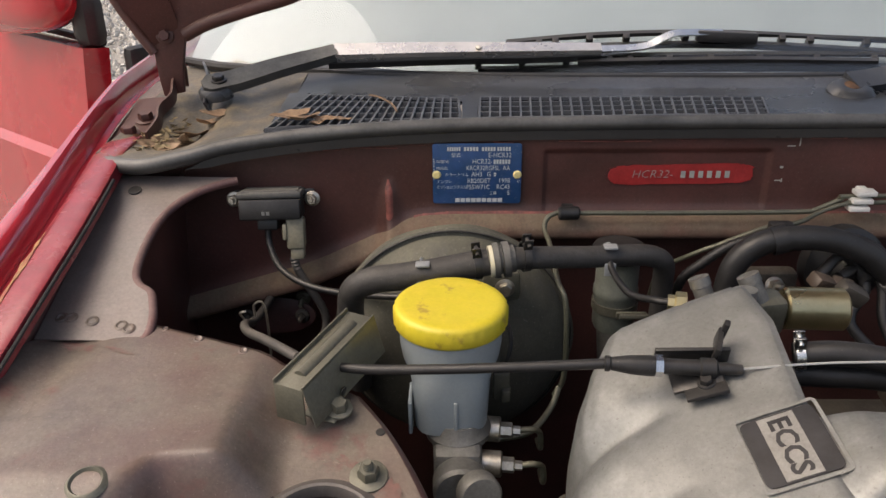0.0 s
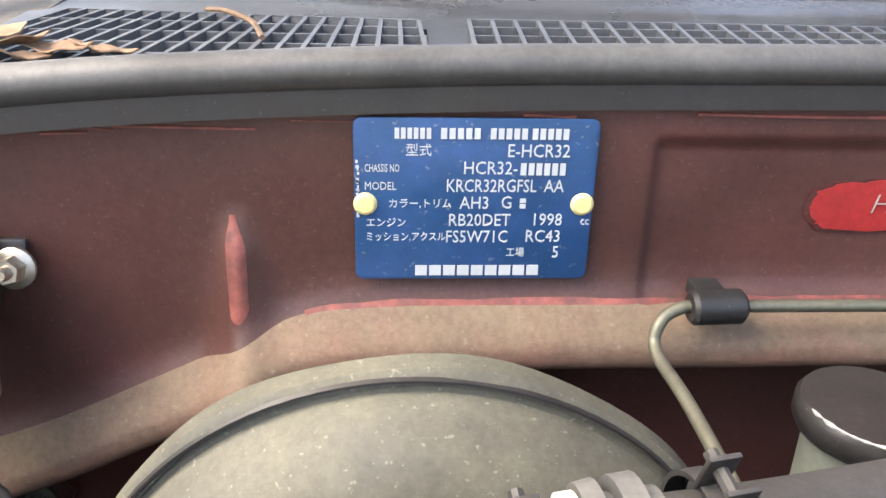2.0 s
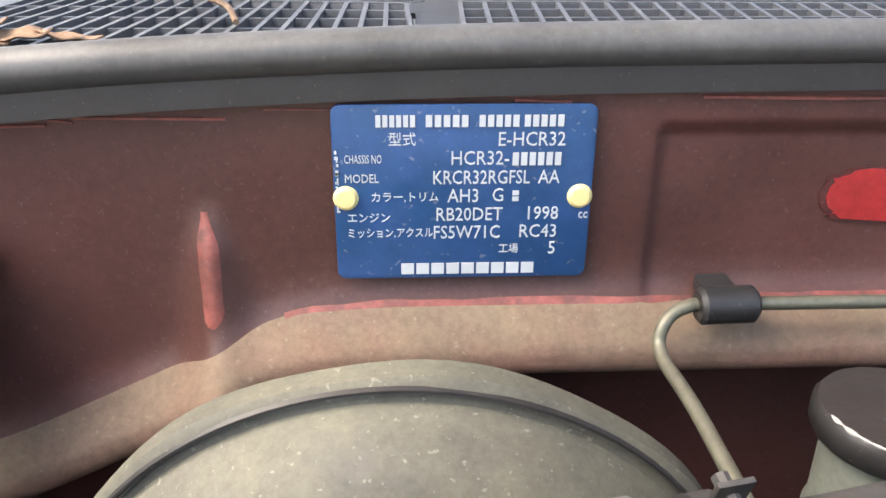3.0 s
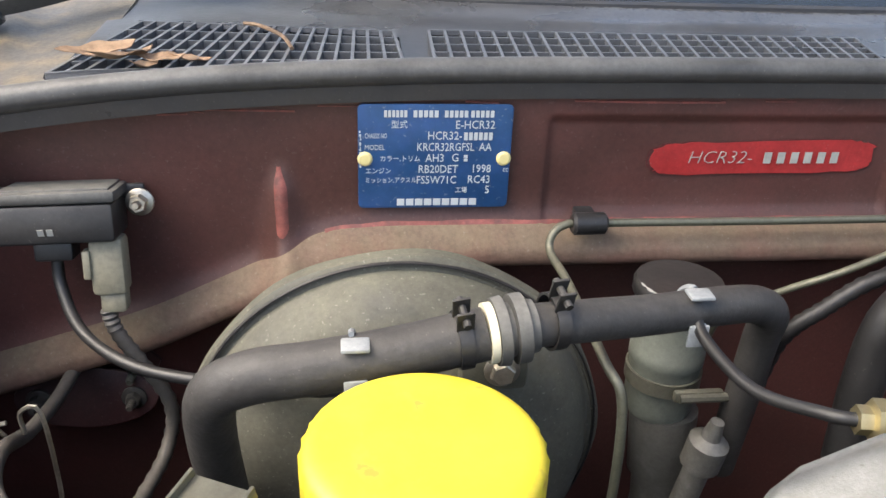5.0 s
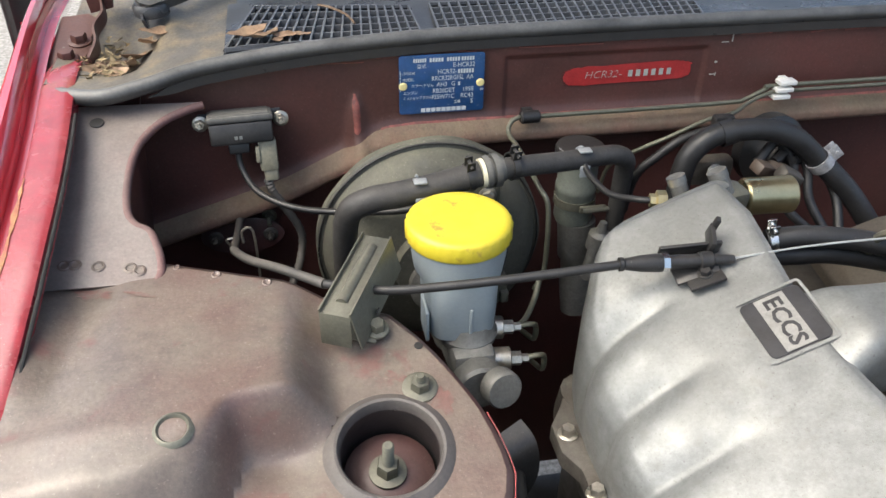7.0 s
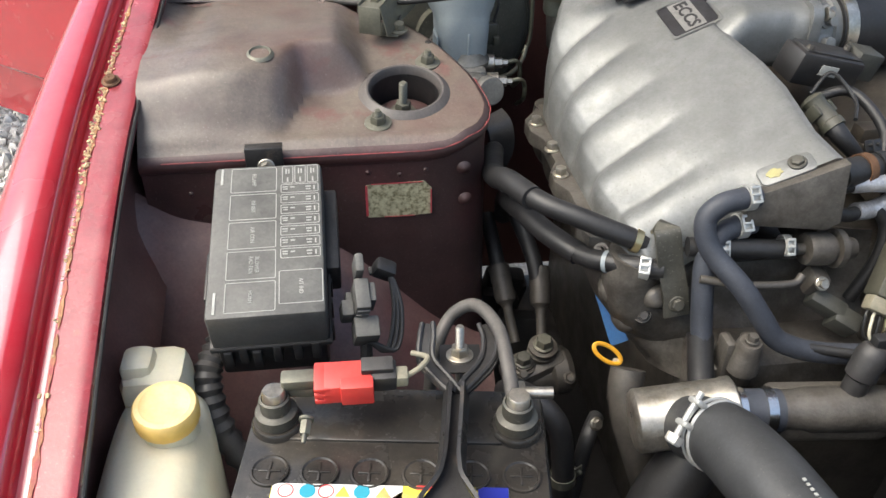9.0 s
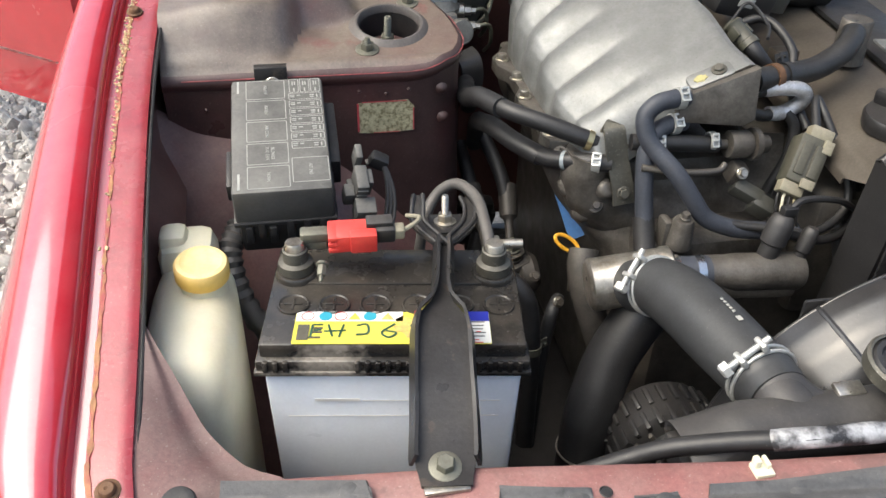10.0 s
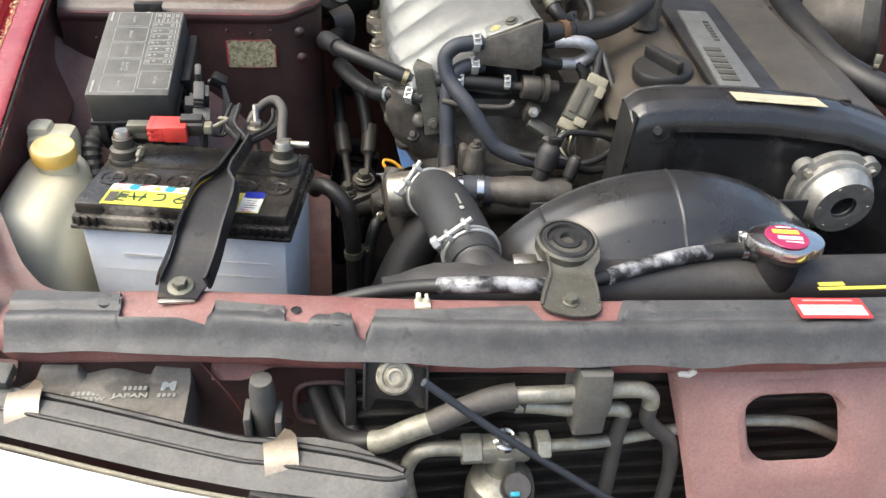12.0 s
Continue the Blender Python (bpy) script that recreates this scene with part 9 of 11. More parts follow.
def power_lines():
    """Hoses and unions in the dark gap beside the tower."""
    t = thing("clutch_line", (0.06, 0.36, 0.5), "black rubber lines with crimped metal unions", "hose")
    for a in ([(0.025, 0.50, 0.66), (0.028, 0.46, 0.64), (0.033, 0.42, 0.610), (0.040, 0.38, 0.570)], [(0.052, 0.48, 0.68), (0.065, 0.43, 0.65), (0.070, 0.40, 0.618), (0.066, 0.365, 0.585)]):
        part("hose", tube(B(), a[:3], 0.009, 12, 8), RUBBER, t)
        d = V(a[3]) - V(a[2])
        bm = lathe(B(), a[2], d, [(0, -0.03), (0.0108, -0.03), (0.0122, -0.026), (0.0116, -0.018), (0.0122, -0.012), (0.0116, -0.004), (0.0122, 0.004), (0.0112, 0.012), (0.007, 0.016), (0.0056, 0.02), (0.0056, 0.06), (0, 0.06)], 16)
        part("crimp", bm, GRIME, t, "crimped metal end")


power_lines()


def steering_pump():
    t = thing("steering_pump", (0.06, 0.33, 0.53), "oily dark steering pump with a stacked banjo bolt", "pump")
    bm = lathe(B(), (0.020, 0.334, 0.553), (1, 0.02, 0.14), [(0, 0), (0.016, 0), (0.021, 0.004), (0.021, 0.05), (0.026, 0.054), (0.026, 0.068), (0.02, 0.075), (0, 0.076)], 28)
    part("housing", bm, GRIME, t)
    bm = lathe(B(), (0.060, 0.338, 0.588), (0, -0.2, 1), [(0, 0), (0.016, 0), (0.016, 0.003), (0.0125, 0.0035), (0.0125, 0.007), (0.0155, 0.0075), (0.0155, 0.0105), (0.011, 0.011), (0.011, 0.013), (0, 0.013)], 28)
    part("banjo_ring", bm, ALLOY_DARK, t, "stacked sealing rings")
    bolt_part(t, (0.060, 0.3355, 0.600), (0, -0.2, 1), 0.0088, 0.009, 1.2, 0, BRACKET, "banjo_bolt", "dull hexagon banjo bolt")
    part("banjo_ring", lathe(B(), (0.037, 0.329, 0.579), (0, -0.2, 1), [(0, 0), (0.0145, 0), (0.0145, 0.003), (0.0115, 0.0035), (0.0115, 0.007), (0, 0.007)], 24), ALLOY_DARK, t)
    bolt_part(t, (0.037, 0.3275, 0.586), (0, -0.2, 1), 0.0082, 0.008, 1.2, 0, MOUNT_STEEL, "banjo_bolt", "dull hexagon banjo bolt")
    part("pump_body", box(B(), (0.052, 0.336, 0.566), (0.07, 0.036, 0.034), Euler((0.2, -0.3, 0.2)).to_matrix(), 0.008), GRIME, t)
    for p in ((0.036, 0.318, 0.577), (0.085, 0.312, 0.572)):
        bolt_part(t, p, (0, -0.7, 0.7), 0.005, 0.004, 1.4, 0, ALLOY_DARK)
    h = hose_thing("steering_hose", "black steering return hose with a wire clamp", [[(-0.004, 0.235, 0.640), (0.004, 0.22, 0.655), (0.020, 0.203, 0.655), (0.036, 0.190, 0.637), (0.042, 0.182, 0.60), (0.044, 0.178, 0.55), (0.045, 0.17, 0.44)]], 0.0105, RUBBER)
    clamp(h, (0.0432, 0.180, 0.578), (0.04, -0.08, -1), 0.0109, width=0.009, turn=2.6, material=BRACKET, label="dull hose clamp")
    h = hose_thing("steering_hose", "thin black steering pressure hose", [[(0.085, 0.225, 0.605), (0.072, 0.205, 0.605), (0.064, 0.195, 0.575), (0.057, 0.185, 0.53), (0.052, 0.175, 0.43)]], 0.0075, RUBBER)
    bolt_part(h, (0.078, 0.208, 0.615), (0.3, -0.8, 0.5), 0.005, 0.004, 1.3, 0, STEEL)


steering_pump()


def rocker_cover():
    t = thing("rocker_cover", (0.47, 0.45, 0.72), "dusty bronze-grey rocker cover with a black centre panel", "rocker cover")
    prof = [(0.338, 0.768), (0.339, 0.778), (0.347, 0.790), (0.365, 0.800), (0.40, 0.813), (0.432, 0.818), (0.436, 0.812), (0.452, 0.812), (0.456, 0.820), (0.60, 0.818), (0.607, 0.806), (0.65, 0.796), (0.665, 0.785), (0.672, 0.70)]
    def at(u, v):
        k = u * (len(prof) - 1)
        i = min(int(k), len(prof) - 2)
        f = k - i
        return V((prof[i][0] * (1 - f) + prof[i + 1][0] * f + 0.16 * 0.25 * v, 0.12 + 0.045 * smoothstep(0.16, 0.04, u) + (0.55 - 0.045 * smoothstep(0.16, 0.04, u)) * v, prof[i][1] * (1 - f) + prof[i + 1][1] * f + 0.035 * v))
    bm = B()
    sheet(bm, at, 52, 10, 0.002)
    part("cover", bm, COVER_PAINT, t, "dusty bronze-grey cover")
    bm = B()
    prism(bm, [(0.444, 0.134), (0.522, 0.130), (0.556, 0.66), (0.478, 0.66)], Matrix.Translation((0, 0, 0.8165)), 0.006, 0.0015)
    for v in bm.verts:
        v.co.z += 0.0636 * (v.co.y - 0.12)
    part("centre_panel", bm, BLACK_CLEAN, t, "black coil cover panel")
    m = plane_at((0.483, 0.240, 0.8305), (1, -0.1, 0.0), (0.085, 1, 0.0636))
    bm = prism(B(), [(-0.023, -0.112), (0.023, -0.112), (0.019, 0.112), (-0.019, 0.112)], m, 0.003, 0.001)
    plate = part("name_plate", bm, ALLOY, t, "dull silver name plate with raised dark marks")
    bar_parts(plate, m @ Matrix.Translation((-0.006, 0, 0.0031)), [(0, -0.088 + 0.0155 * k, 0.020, 0.0095) for k in range(6)], MOUNT_STEEL, "raised_mark", 0.0012)
    bar_parts(plate, m @ Matrix.Translation((0.008, 0.02, 0.0031)), [(0, 0.009 * k, 0.007, 0.005) for k in range(7)], MOUNT_STEEL, "raised_mark", 0.001)
    c = V((0.404, 0.192, 0.8125))
    up = V((-0.12, -0.05, 1)).normalized()
    bm = lathe(B(), c, up, [(0, 0), (0.034, 0), (0.0345, 0.003), (0.0345, 0.013), (0.0325, 0.016), (0.028, 0.0165), (0, 0.017)], 48)
    cap = part("oil_cap", bm, BLACK_CLEAN, t, "black oil filler cap with a finger grip")
    bm = box(B(), c + up * 0.023, (0.011, 0.062, 0.017), frame_of(up) @ Euler((0, 0, 0.35)).to_matrix(), 0.004)
    part("grip", bm, BLACK_CLEAN, cap)
    m = plane_at(c + up * 0.0172 + V((0.016, -0.004, 0.002)), (1, -0.3, 0.12), (0.3, 1, 0.05))
    bm = bars(B(), m, [(0, 0, 0.012, 0.0015), (0.005, 0.003, 0.002, 0.006), (-0.004, -0.003, 0.006, 0.0015)], 0.0004)
    part("oil_symbol", bm, LABEL_YELLOW, cap)
    bm = B()
    box(bm, (0.36, 0.345, 0.83), (0.03, 0.02, 0.016), None, 0.004)
    part("cover_boss", bm, COVER_PAINT, t)
    bm = B()
    box(bm, (0.615, 0.40, 0.828), (0.03, 0.02, 0.014), Euler((0, 0.1, 0.5)).to_matrix(), 0.003)
    part("cover_boss", bm, ALLOY_DARK, t)
    r = thing("intake_pipe", (0.66, 0.3, 0.72), "dusty grey rubber intake pipe beside the rocker cover", "hose")
    part("pipe", tube(B(), [(0.69, 0.52, 0.83), (0.672, 0.43, 0.822), (0.665, 0.36, 0.815), (0.672, 0.29, 0.80), (0.695, 0.24, 0.79), (0.74, 0.2, 0.78), (0.8, 0.19, 0.77)], 0.019, 20, 8), RUBBER, r)
    bm = lathe(B(), (0.70, 0.42, 0.80), (0.7, -0.5, 0.2), [(0, 0), (0.05, 0), (0.06, 0.02), (0.065, 0.08), (0.05, 0.1), (0, 0.1)], 36)
    part("compressor_housing", bm, GRIME, r, "grey cast compressor housing")
    part("pipe", tube(B(), [(0.62, 0.36, 0.78), (0.65, 0.25, 0.755), (0.68, 0.15, 0.73), (0.70, 0.05, 0.7)], 0.026, 18, 8), RUBBER, r)
    for p in ((0.70, 0.235, 0.812), (0.675, 0.45, 0.845)):
        clamp(r, p, (1, -0.6, 0), 0.004, turn=1.3, material=BRACKET)
    bm = B()
    for k in range(7):
        box(bm, (0.62 + 0.03 * (k % 4), 0.52 + 0.02 * k, 0.80 + 0.02 * (k % 3)), (0.05, 0.04, 0.05), Euler((k, k * 0.7, 0.3)).to_matrix(), 0.012)
    part("turbo_casting", bm, GRIME, r, "rough turbo castings")


rocker_cover()


def timing_cover():
    t = thing("timing_cover", (0.48, 0.1, 0.55), "matt black plastic timing cover with a cream caution label", "timing cover")
    top = [(0.338, 0.815), (0.348, 0.824), (0.365, 0.828), (0.40, 0.830), (0.49, 0.827), (0.584, 0.814), (0.653, 0.791), (0.69, 0.765)]

    def at(u, v):
        x = 0.338 + 0.35 * u
        zt = lerp(top, x)
        rows = [(0.128, -0.004), (0.121, 0.0), (0.113, -0.001), (0.100, -0.004), (0.088, -0.010), (0.083, -0.020), (0.080, -0.05), (0.074, -0.11), (0.07, -0.26)]
        k = v * (len(rows) - 1)
        i = min(int(k), len(rows) - 2)
        f = k - i
        y = rows[i][0] * (1 - f) + rows[i + 1][0] * f
        dz = rows[i][1] * (1 - f) + rows[i + 1][1] * f
        recess = 0.010 * smoothstep(0.375, 0.392, x) * smoothstep(0.030, 0.038, -dz) * smoothstep(0.685, 0.67, x)
        return V((x - 0.02 * smoothstep(0.03, 0.2, -dz) * (1 - u), y + recess, zt + dz))
    bm = B()
    sheet(bm, at, 70, 48, 0.003)
    part("cover", bm, SHROUD, t)
    bm = tube(B(), [(x, 0.122, z + 0.001) for x, z in top], 0.003, 8, 4)
    part("top_rim", bm, BLACK, t)
    bm = B()
    sheet(bm, lambda u, v: V((0.338 - 0.016 * v, 0.08 + 0.05 * u, 0.815 - 0.25 * v)), 4, 8, 0.003)
    part("side_panel", bm, BLACK_CLEAN, t)
    bm = lathe(B(), (0.364, 0.082, 0.799), (-0.1, -1, 0.35), [(0.016, -0.008), (0.0155, 0.0), (0.013, 0.001), (0.011, -0.005), (0.009, -0.005), (0, -0.005)], 28)
    part("bolt_recess", bm, BLACK_CLEAN, t)
    bolt_part(t, (0.364, 0.084, 0.798), (-0.1, -1, 0.35), 0.0055, 0.006, 1.3, 0, BLACK)
    m = plane_at((0.503, 0.1005, 0.8262), (1, -0.01, -0.07), (0, 1, 0.2))
    bm = prism(B(), [(-0.052, -0.0075), (0.054, -0.0075), (0.046, 0.0085), (-0.056, 0.0075)], m, 0.0007)
    lab = part("caution_label", bm, LABEL_CREAM, t, "faded cream caution label")
    bm = bars(B(), m @ Matrix.Translation((0, 0, 0.0008)), [(-0.024, -0.002, 0.036, 0.0012), (0.02, 0.0, 0.03, 0.001)], 0.0002)
    part("label_print", bm, PRINT_GREY, lab)
    c = V((0.573, 0.075, 0.735))
    s = thing("cam_sensor", (0.573, 0.05, 0.69), "cast aluminium cam angle sensor with three lugs", "sensor")
    d = (0.02, -1, -0.12)
    bm = lathe(B(), c, d, [(0, 0), (0.046, 0), (0.048, 0.003), (0.048, 0.009), (0.041, 0.011), (0.041, 0.017), (0.043, 0.018), (0.043, 0.021), (0.039, 0.023), (0.038, 0.034), (0.035, 0.038), (0.034, 0.042), (0.033, 0.044), (0.0145, 0.044), (0.013, 0.036), (0, 0.036)], 48)
    part("housing", bm, BRIGHT_CAST, s)
    # black lining laid over the alloy as the shade of the bore
    part("bore", lathe(B(), c, d, [(0, 0.0375), (0.0135, 0.0375), (0.0140, 0.0436)], 28), BLACK_CLEAN, s, "black lining for the shade in the centre bore")
    for a in (35, 145, 262):
        q = radians(a)
        m3 = frame_of(d)
        o = m3 @ V((math.cos(q), math.sin(q), 0))
        bm = B()
        lathe(bm, c + o * 0.046, d, [(0, 0), (0.012, 0), (0.012, 0.012), (0.007, 0.013), (0, 0.013)], 18)
        part("lug", bm, BRIGHT_CAST, s)
        bolt_part(s, c + o * 0.046 + V(d).normalized() * 0.012, d, 0.005, 0.005, 1.3, 0, STEEL)
    for a in (60, 120, 180, 240, 300, 0):
        q = radians(a)
        m3 = frame_of(d)
        part("rivet", lathe(B(), c + m3 @ V((0.0285 * math.cos(q), 0.0285 * math.sin(q), 0)) + V(d).normalized() * 0.0435, d, [(0, 0.002), (0.0022, 0.001), (0.0025, 0)], 10), STEEL, s)


timing_cover()


# ---- radiator, shroud and cap ----
def fan_shroud():
    t = thing("fan_shroud", (0.36, -0.03, 0.5), "satin black plastic fan shroud arching over the fan", "fan shroud")
    c = V((0.356, 0, 0.588))
    prof = [(0.17, 0.012), (0.198, 0.010), (0.203, 0.004), (0.2035, -0.010), (0.199, -0.030), (0.188, -0.052), (0.172, -0.068), (0.165, -0.075), (0.14, -0.076)]

    def at(u, v):
        a = radians(168 - 156 * u)
        k = v * (len(prof) - 1)
        i = min(int(k), len(prof) - 2)
        f = k - i
        r = prof[i][0] * (1 - f) + prof[i + 1][0] * f
        y = prof[i][1] * (1 - f) + prof[i + 1][1] * f
        return c + V((r * math.cos(a) * 1.04, y, r * math.sin(a)))
    bm = B()
    sheet(bm, at, 60, 32, 0.003)
    part("shroud", bm, SHROUD, t)
    for a in (92, 128):
        q = radians(a)
        bm = tube(B(), [c + V((p[0] * 1.04 * math.cos(q) + 0.0, p[1], (p[0] + 0.0016) * math.sin(q))) for p in prof[1:-1]], 0.003, 8, 4)
        part("seam", bm, SHROUD, t, "raised moulded seam")
    bm = tube(B(), [c + V((0.2015 * 1.04 * math.cos(radians(a)), 0.008, 0.2015 * math.sin(radians(a)))) for a in range(168, 10, -4)], 0.003, 8, 2)
    part("rear_rim", bm, SHROUD, t, "rolled rear rim")
    bm = lathe(B(), (0.194, -0.084, 0.750), (0.1, -0.4, 0.9), [(0, -0.008), (0.007, -0.008), (0.008, 0), (0, 0.001)], 14)
    box(bm, (0.194, -0.084, 0.752), (0.022, 0.012, 0.004), Euler((0.2, 0, 0)).to_matrix(), 0.001)
    part("spring_clip", bm, STEEL, t, "bright spring clip")
    # black panel added to stand for the shade behind the fan opening
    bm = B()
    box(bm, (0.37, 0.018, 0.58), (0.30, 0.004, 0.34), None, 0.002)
    part("fan_shadow_panel", bm, BLACK_CLEAN, t, "black panel added for the shade inside the shroud")


fan_shroud()


def radiator():
    t = thing("radiator", (0.4, -0.09, 0.4), "radiator with a long black plastic top tank", "radiator")

    def at(u, v):
        x = 0.065 + 0.78 * u
        e = smoothstep(0.0, 0.06, u)
        a = math.pi * (1.15 - 1.3 * v)
        w, h = 0.026, 0.010 + 0.016 * e
        return V((x, -0.094 + w * math.cos(a), 0.722 + 0.004 * e + h * math.sin(a)))
    bm = B()
    sheet(bm, at, 50, 14, 0.003)
    box(bm, (0.455, -0.094, 0.70), (0.78, 0.05, 0.03), None, 0.004)
    part("top_tank", bm, BLACK, t, "black plastic top tank")
    part("outlet_neck", tube(B(), [(0.153, -0.055, 0.734), (0.154, -0.075, 0.732), (0.156, -0.09, 0.726), (0.16, -0.095, 0.722)], lambda s: 0.0225 + 0.005 * s * s, 24, 6), BLACK, t)
    bm = B()

    def neck(u, v):
        a = math.tau * u
        w = 0.0235 + 0.068 * v ** 2.2
        return V((0.153 + 0.018 * v + w * math.cos(a), -0.066 - 0.036 * v, 0.734 - 0.010 * v + (0.0235 - 0.004 * v) * math.sin(a) * (1 - 0.97 * smoothstep(0.55, 1.0, abs(math.cos(a)) * v))))
    sheet(bm, neck, 40, 10)
    part("neck_web", bm, BLACK, t, "flared black neck of the tank")
    bm = box(B(), (0.455, -0.094, 0.53), (0.78, 0.035, 0.34), None, 0.003)
    part("core", bm, FIN, t, "dark radiator core")
    # filler neck and cap
    c = V((0.427, -0.101, 0.748))
    bm = lathe(B(), c, (0, -0.05, 1), [(0, -0.012), (0.019, -0.012), (0.019, 0.018), (0.024, 0.021), (0.024, 0.025), (0, 0.025)], 32)
    part("filler_neck", bm, BLACK, t)
    m = Matrix.Translation(c + V((0, 0, 0.026))) @ Euler((radians(3), 0, radians(-8))).to_matrix().to_4x4()
    pts = []
    for i in range(48):
        a = math.tau * i / 48
        r = 0.0262 + 0.008 * max(0, abs(math.cos(a)) - 0.72) / 0.28
        pts.append((r * math.cos(a), r * math.sin(a) * 0.98))
    bm = prism(B(), pts, m, 0.010, 0.002)
    k = part("pressure_cap", bm, CHROME, t, "chromed radiator pressure cap")
    bm = lathe(B(), m @ V((0, 0, 0.0101)), (0, 0, 1), [(0, 0.0012), (0.0185, 0.0010), (0.0195, 0.0002)], 36)
    part("sticker", bm, LABEL_PURPLE, k, "purple-red sticker with yellow and white print")
    q = m @ Matrix.Translation((0, 0, 0.0114))
    bm = bars(B(), q, [(0, 0.006, 0.024, 0.006)], 0.0003)
    part("sticker_print", bm, LABEL_YELLOW, k)
    bm = bars(B(), q, [(0.002, -0.003, 0.022, 0.005), (0.004, -0.010, 0.016, 0.004), (0, 0.013, 0.014, 0.002)], 0.0003)
    part("sticker_print", bm, LABEL_WHITE, k)


radiator()


def radiator_mount():
    t = thing("radiator_mount", (0.226, -0.13, 0.752), "olive-grey pressed steel radiator mount with a rubber bush", "bracket")
    def plate_width(s):
        w = 0.050 - 0.011 * math.exp(-((s - 0.42) / 0.2) ** 2)
        if s > 0.8:
            w *= math.sqrt(max(0.02, 1 - ((s - 0.8) / 0.2) ** 2)) * 0.6 + 0.4 * (1 - ((s - 0.8) / 0.2) ** 6)
        return max(0.004, w)
    path = [(0.2305, -0.084, 0.775), (0.2300, -0.105, 0.774), (0.2285, -0.113, 0.767), (0.2265, -0.122, 0.762), (0.2215, -0.142, 0.7605), (0.2165, -0.160, 0.7595), (0.213, -0.174, 0.759)]
    bm = ribbon(B(), path, plate_width, 0.0022, (0, 0, 1), 8)
    for k in (-1, 1):
        tube(bm, [V(q) + V((k * (plate_width(0.12 + 0.68 * i / 4) / 2 - 0.001), 0, 0.0012)) for i, q in enumerate(path[1:6])], 0.0014, 6, 4)
    part("plate", bm, MOUNT_STEEL, t)
    bm = lathe(B(), (0.2285, -0.088, 0.768), (0, -0.15, 1), [(0, 0), (0.0245, 0), (0.0245, 0.008), (0.022, 0.011), (0.0185, 0.011), (0.017, 0.008), (0.0125, 0.008), (0.012, 0.011), (0.007, 0.0115), (0.005, 0.007), (0, 0.007)], 40)
    part("rubber_bush", bm, RUBBER, t, "black rubber bush")
    bm = lathe(B(), (0.2285, -0.088, 0.767), (0, -0.15, 1), [(0.0245, 0), (0.028, 0), (0.028, 0.010), (0.026, 0.012), (0.0245, 0.011)], 36)
    part("bush_cup", bm, MOUNT_STEEL, t)
    bolt_part(t, (0.2170, -0.1575, 0.7608), (0, -0.1, 1), 0.0055, 0.005, 1.3, 0, BRACKET, label="rusty bolt")
    h = thing("overflow_tube", (0.2, -0.11, 0.72), "thin black overflow tube partly wrapped in torn silver tape", "hose")
    run = [(-0.04, -0.075, 0.67), (-0.01, -0.090, 0.702), (0.025, -0.093, 0.717), (0.054, -0.097, 0.728), (0.088, -0.112, 0.745), (0.118, -0.124, 0.7555), (0.154, -0.130, 0.760), (0.188, -0.129, 0.757), (0.222, -0.121, 0.750), (0.25, -0.115, 0.751), (0.285, -0.106, 0.755), (0.334, -0.094, 0.759), (0.37, -0.087, 0.760), (0.40, -0.086, 0.759), (0.415, -0.095, 0.757)]
    part("tube", tube(B(), run, 0.0068, 14, 8), RUBBER, h)
    for a, b in (((0.112, -0.1225, 0.754), (0.205, -0.1255, 0.7535)), ((0.262, -0.113, 0.752), (0.365, -0.088, 0.760))):
        mid = [(x, y, z) for x, y, z in run if a[0] < x < b[0]]
        part("silver_wrap", tube(B(), [a, *mid, b], lambda s: 0.0074 + 0.0003 * noise.noise((s * 20, 0.4, a[0])), 14, 8), TORN_TAPE, h, "torn silver tape")
    clamp(h, (0.399, -0.086, 0.7592), (1, 0, 0), 0.007, width=0.006, turn=1.2)


radiator_mount()


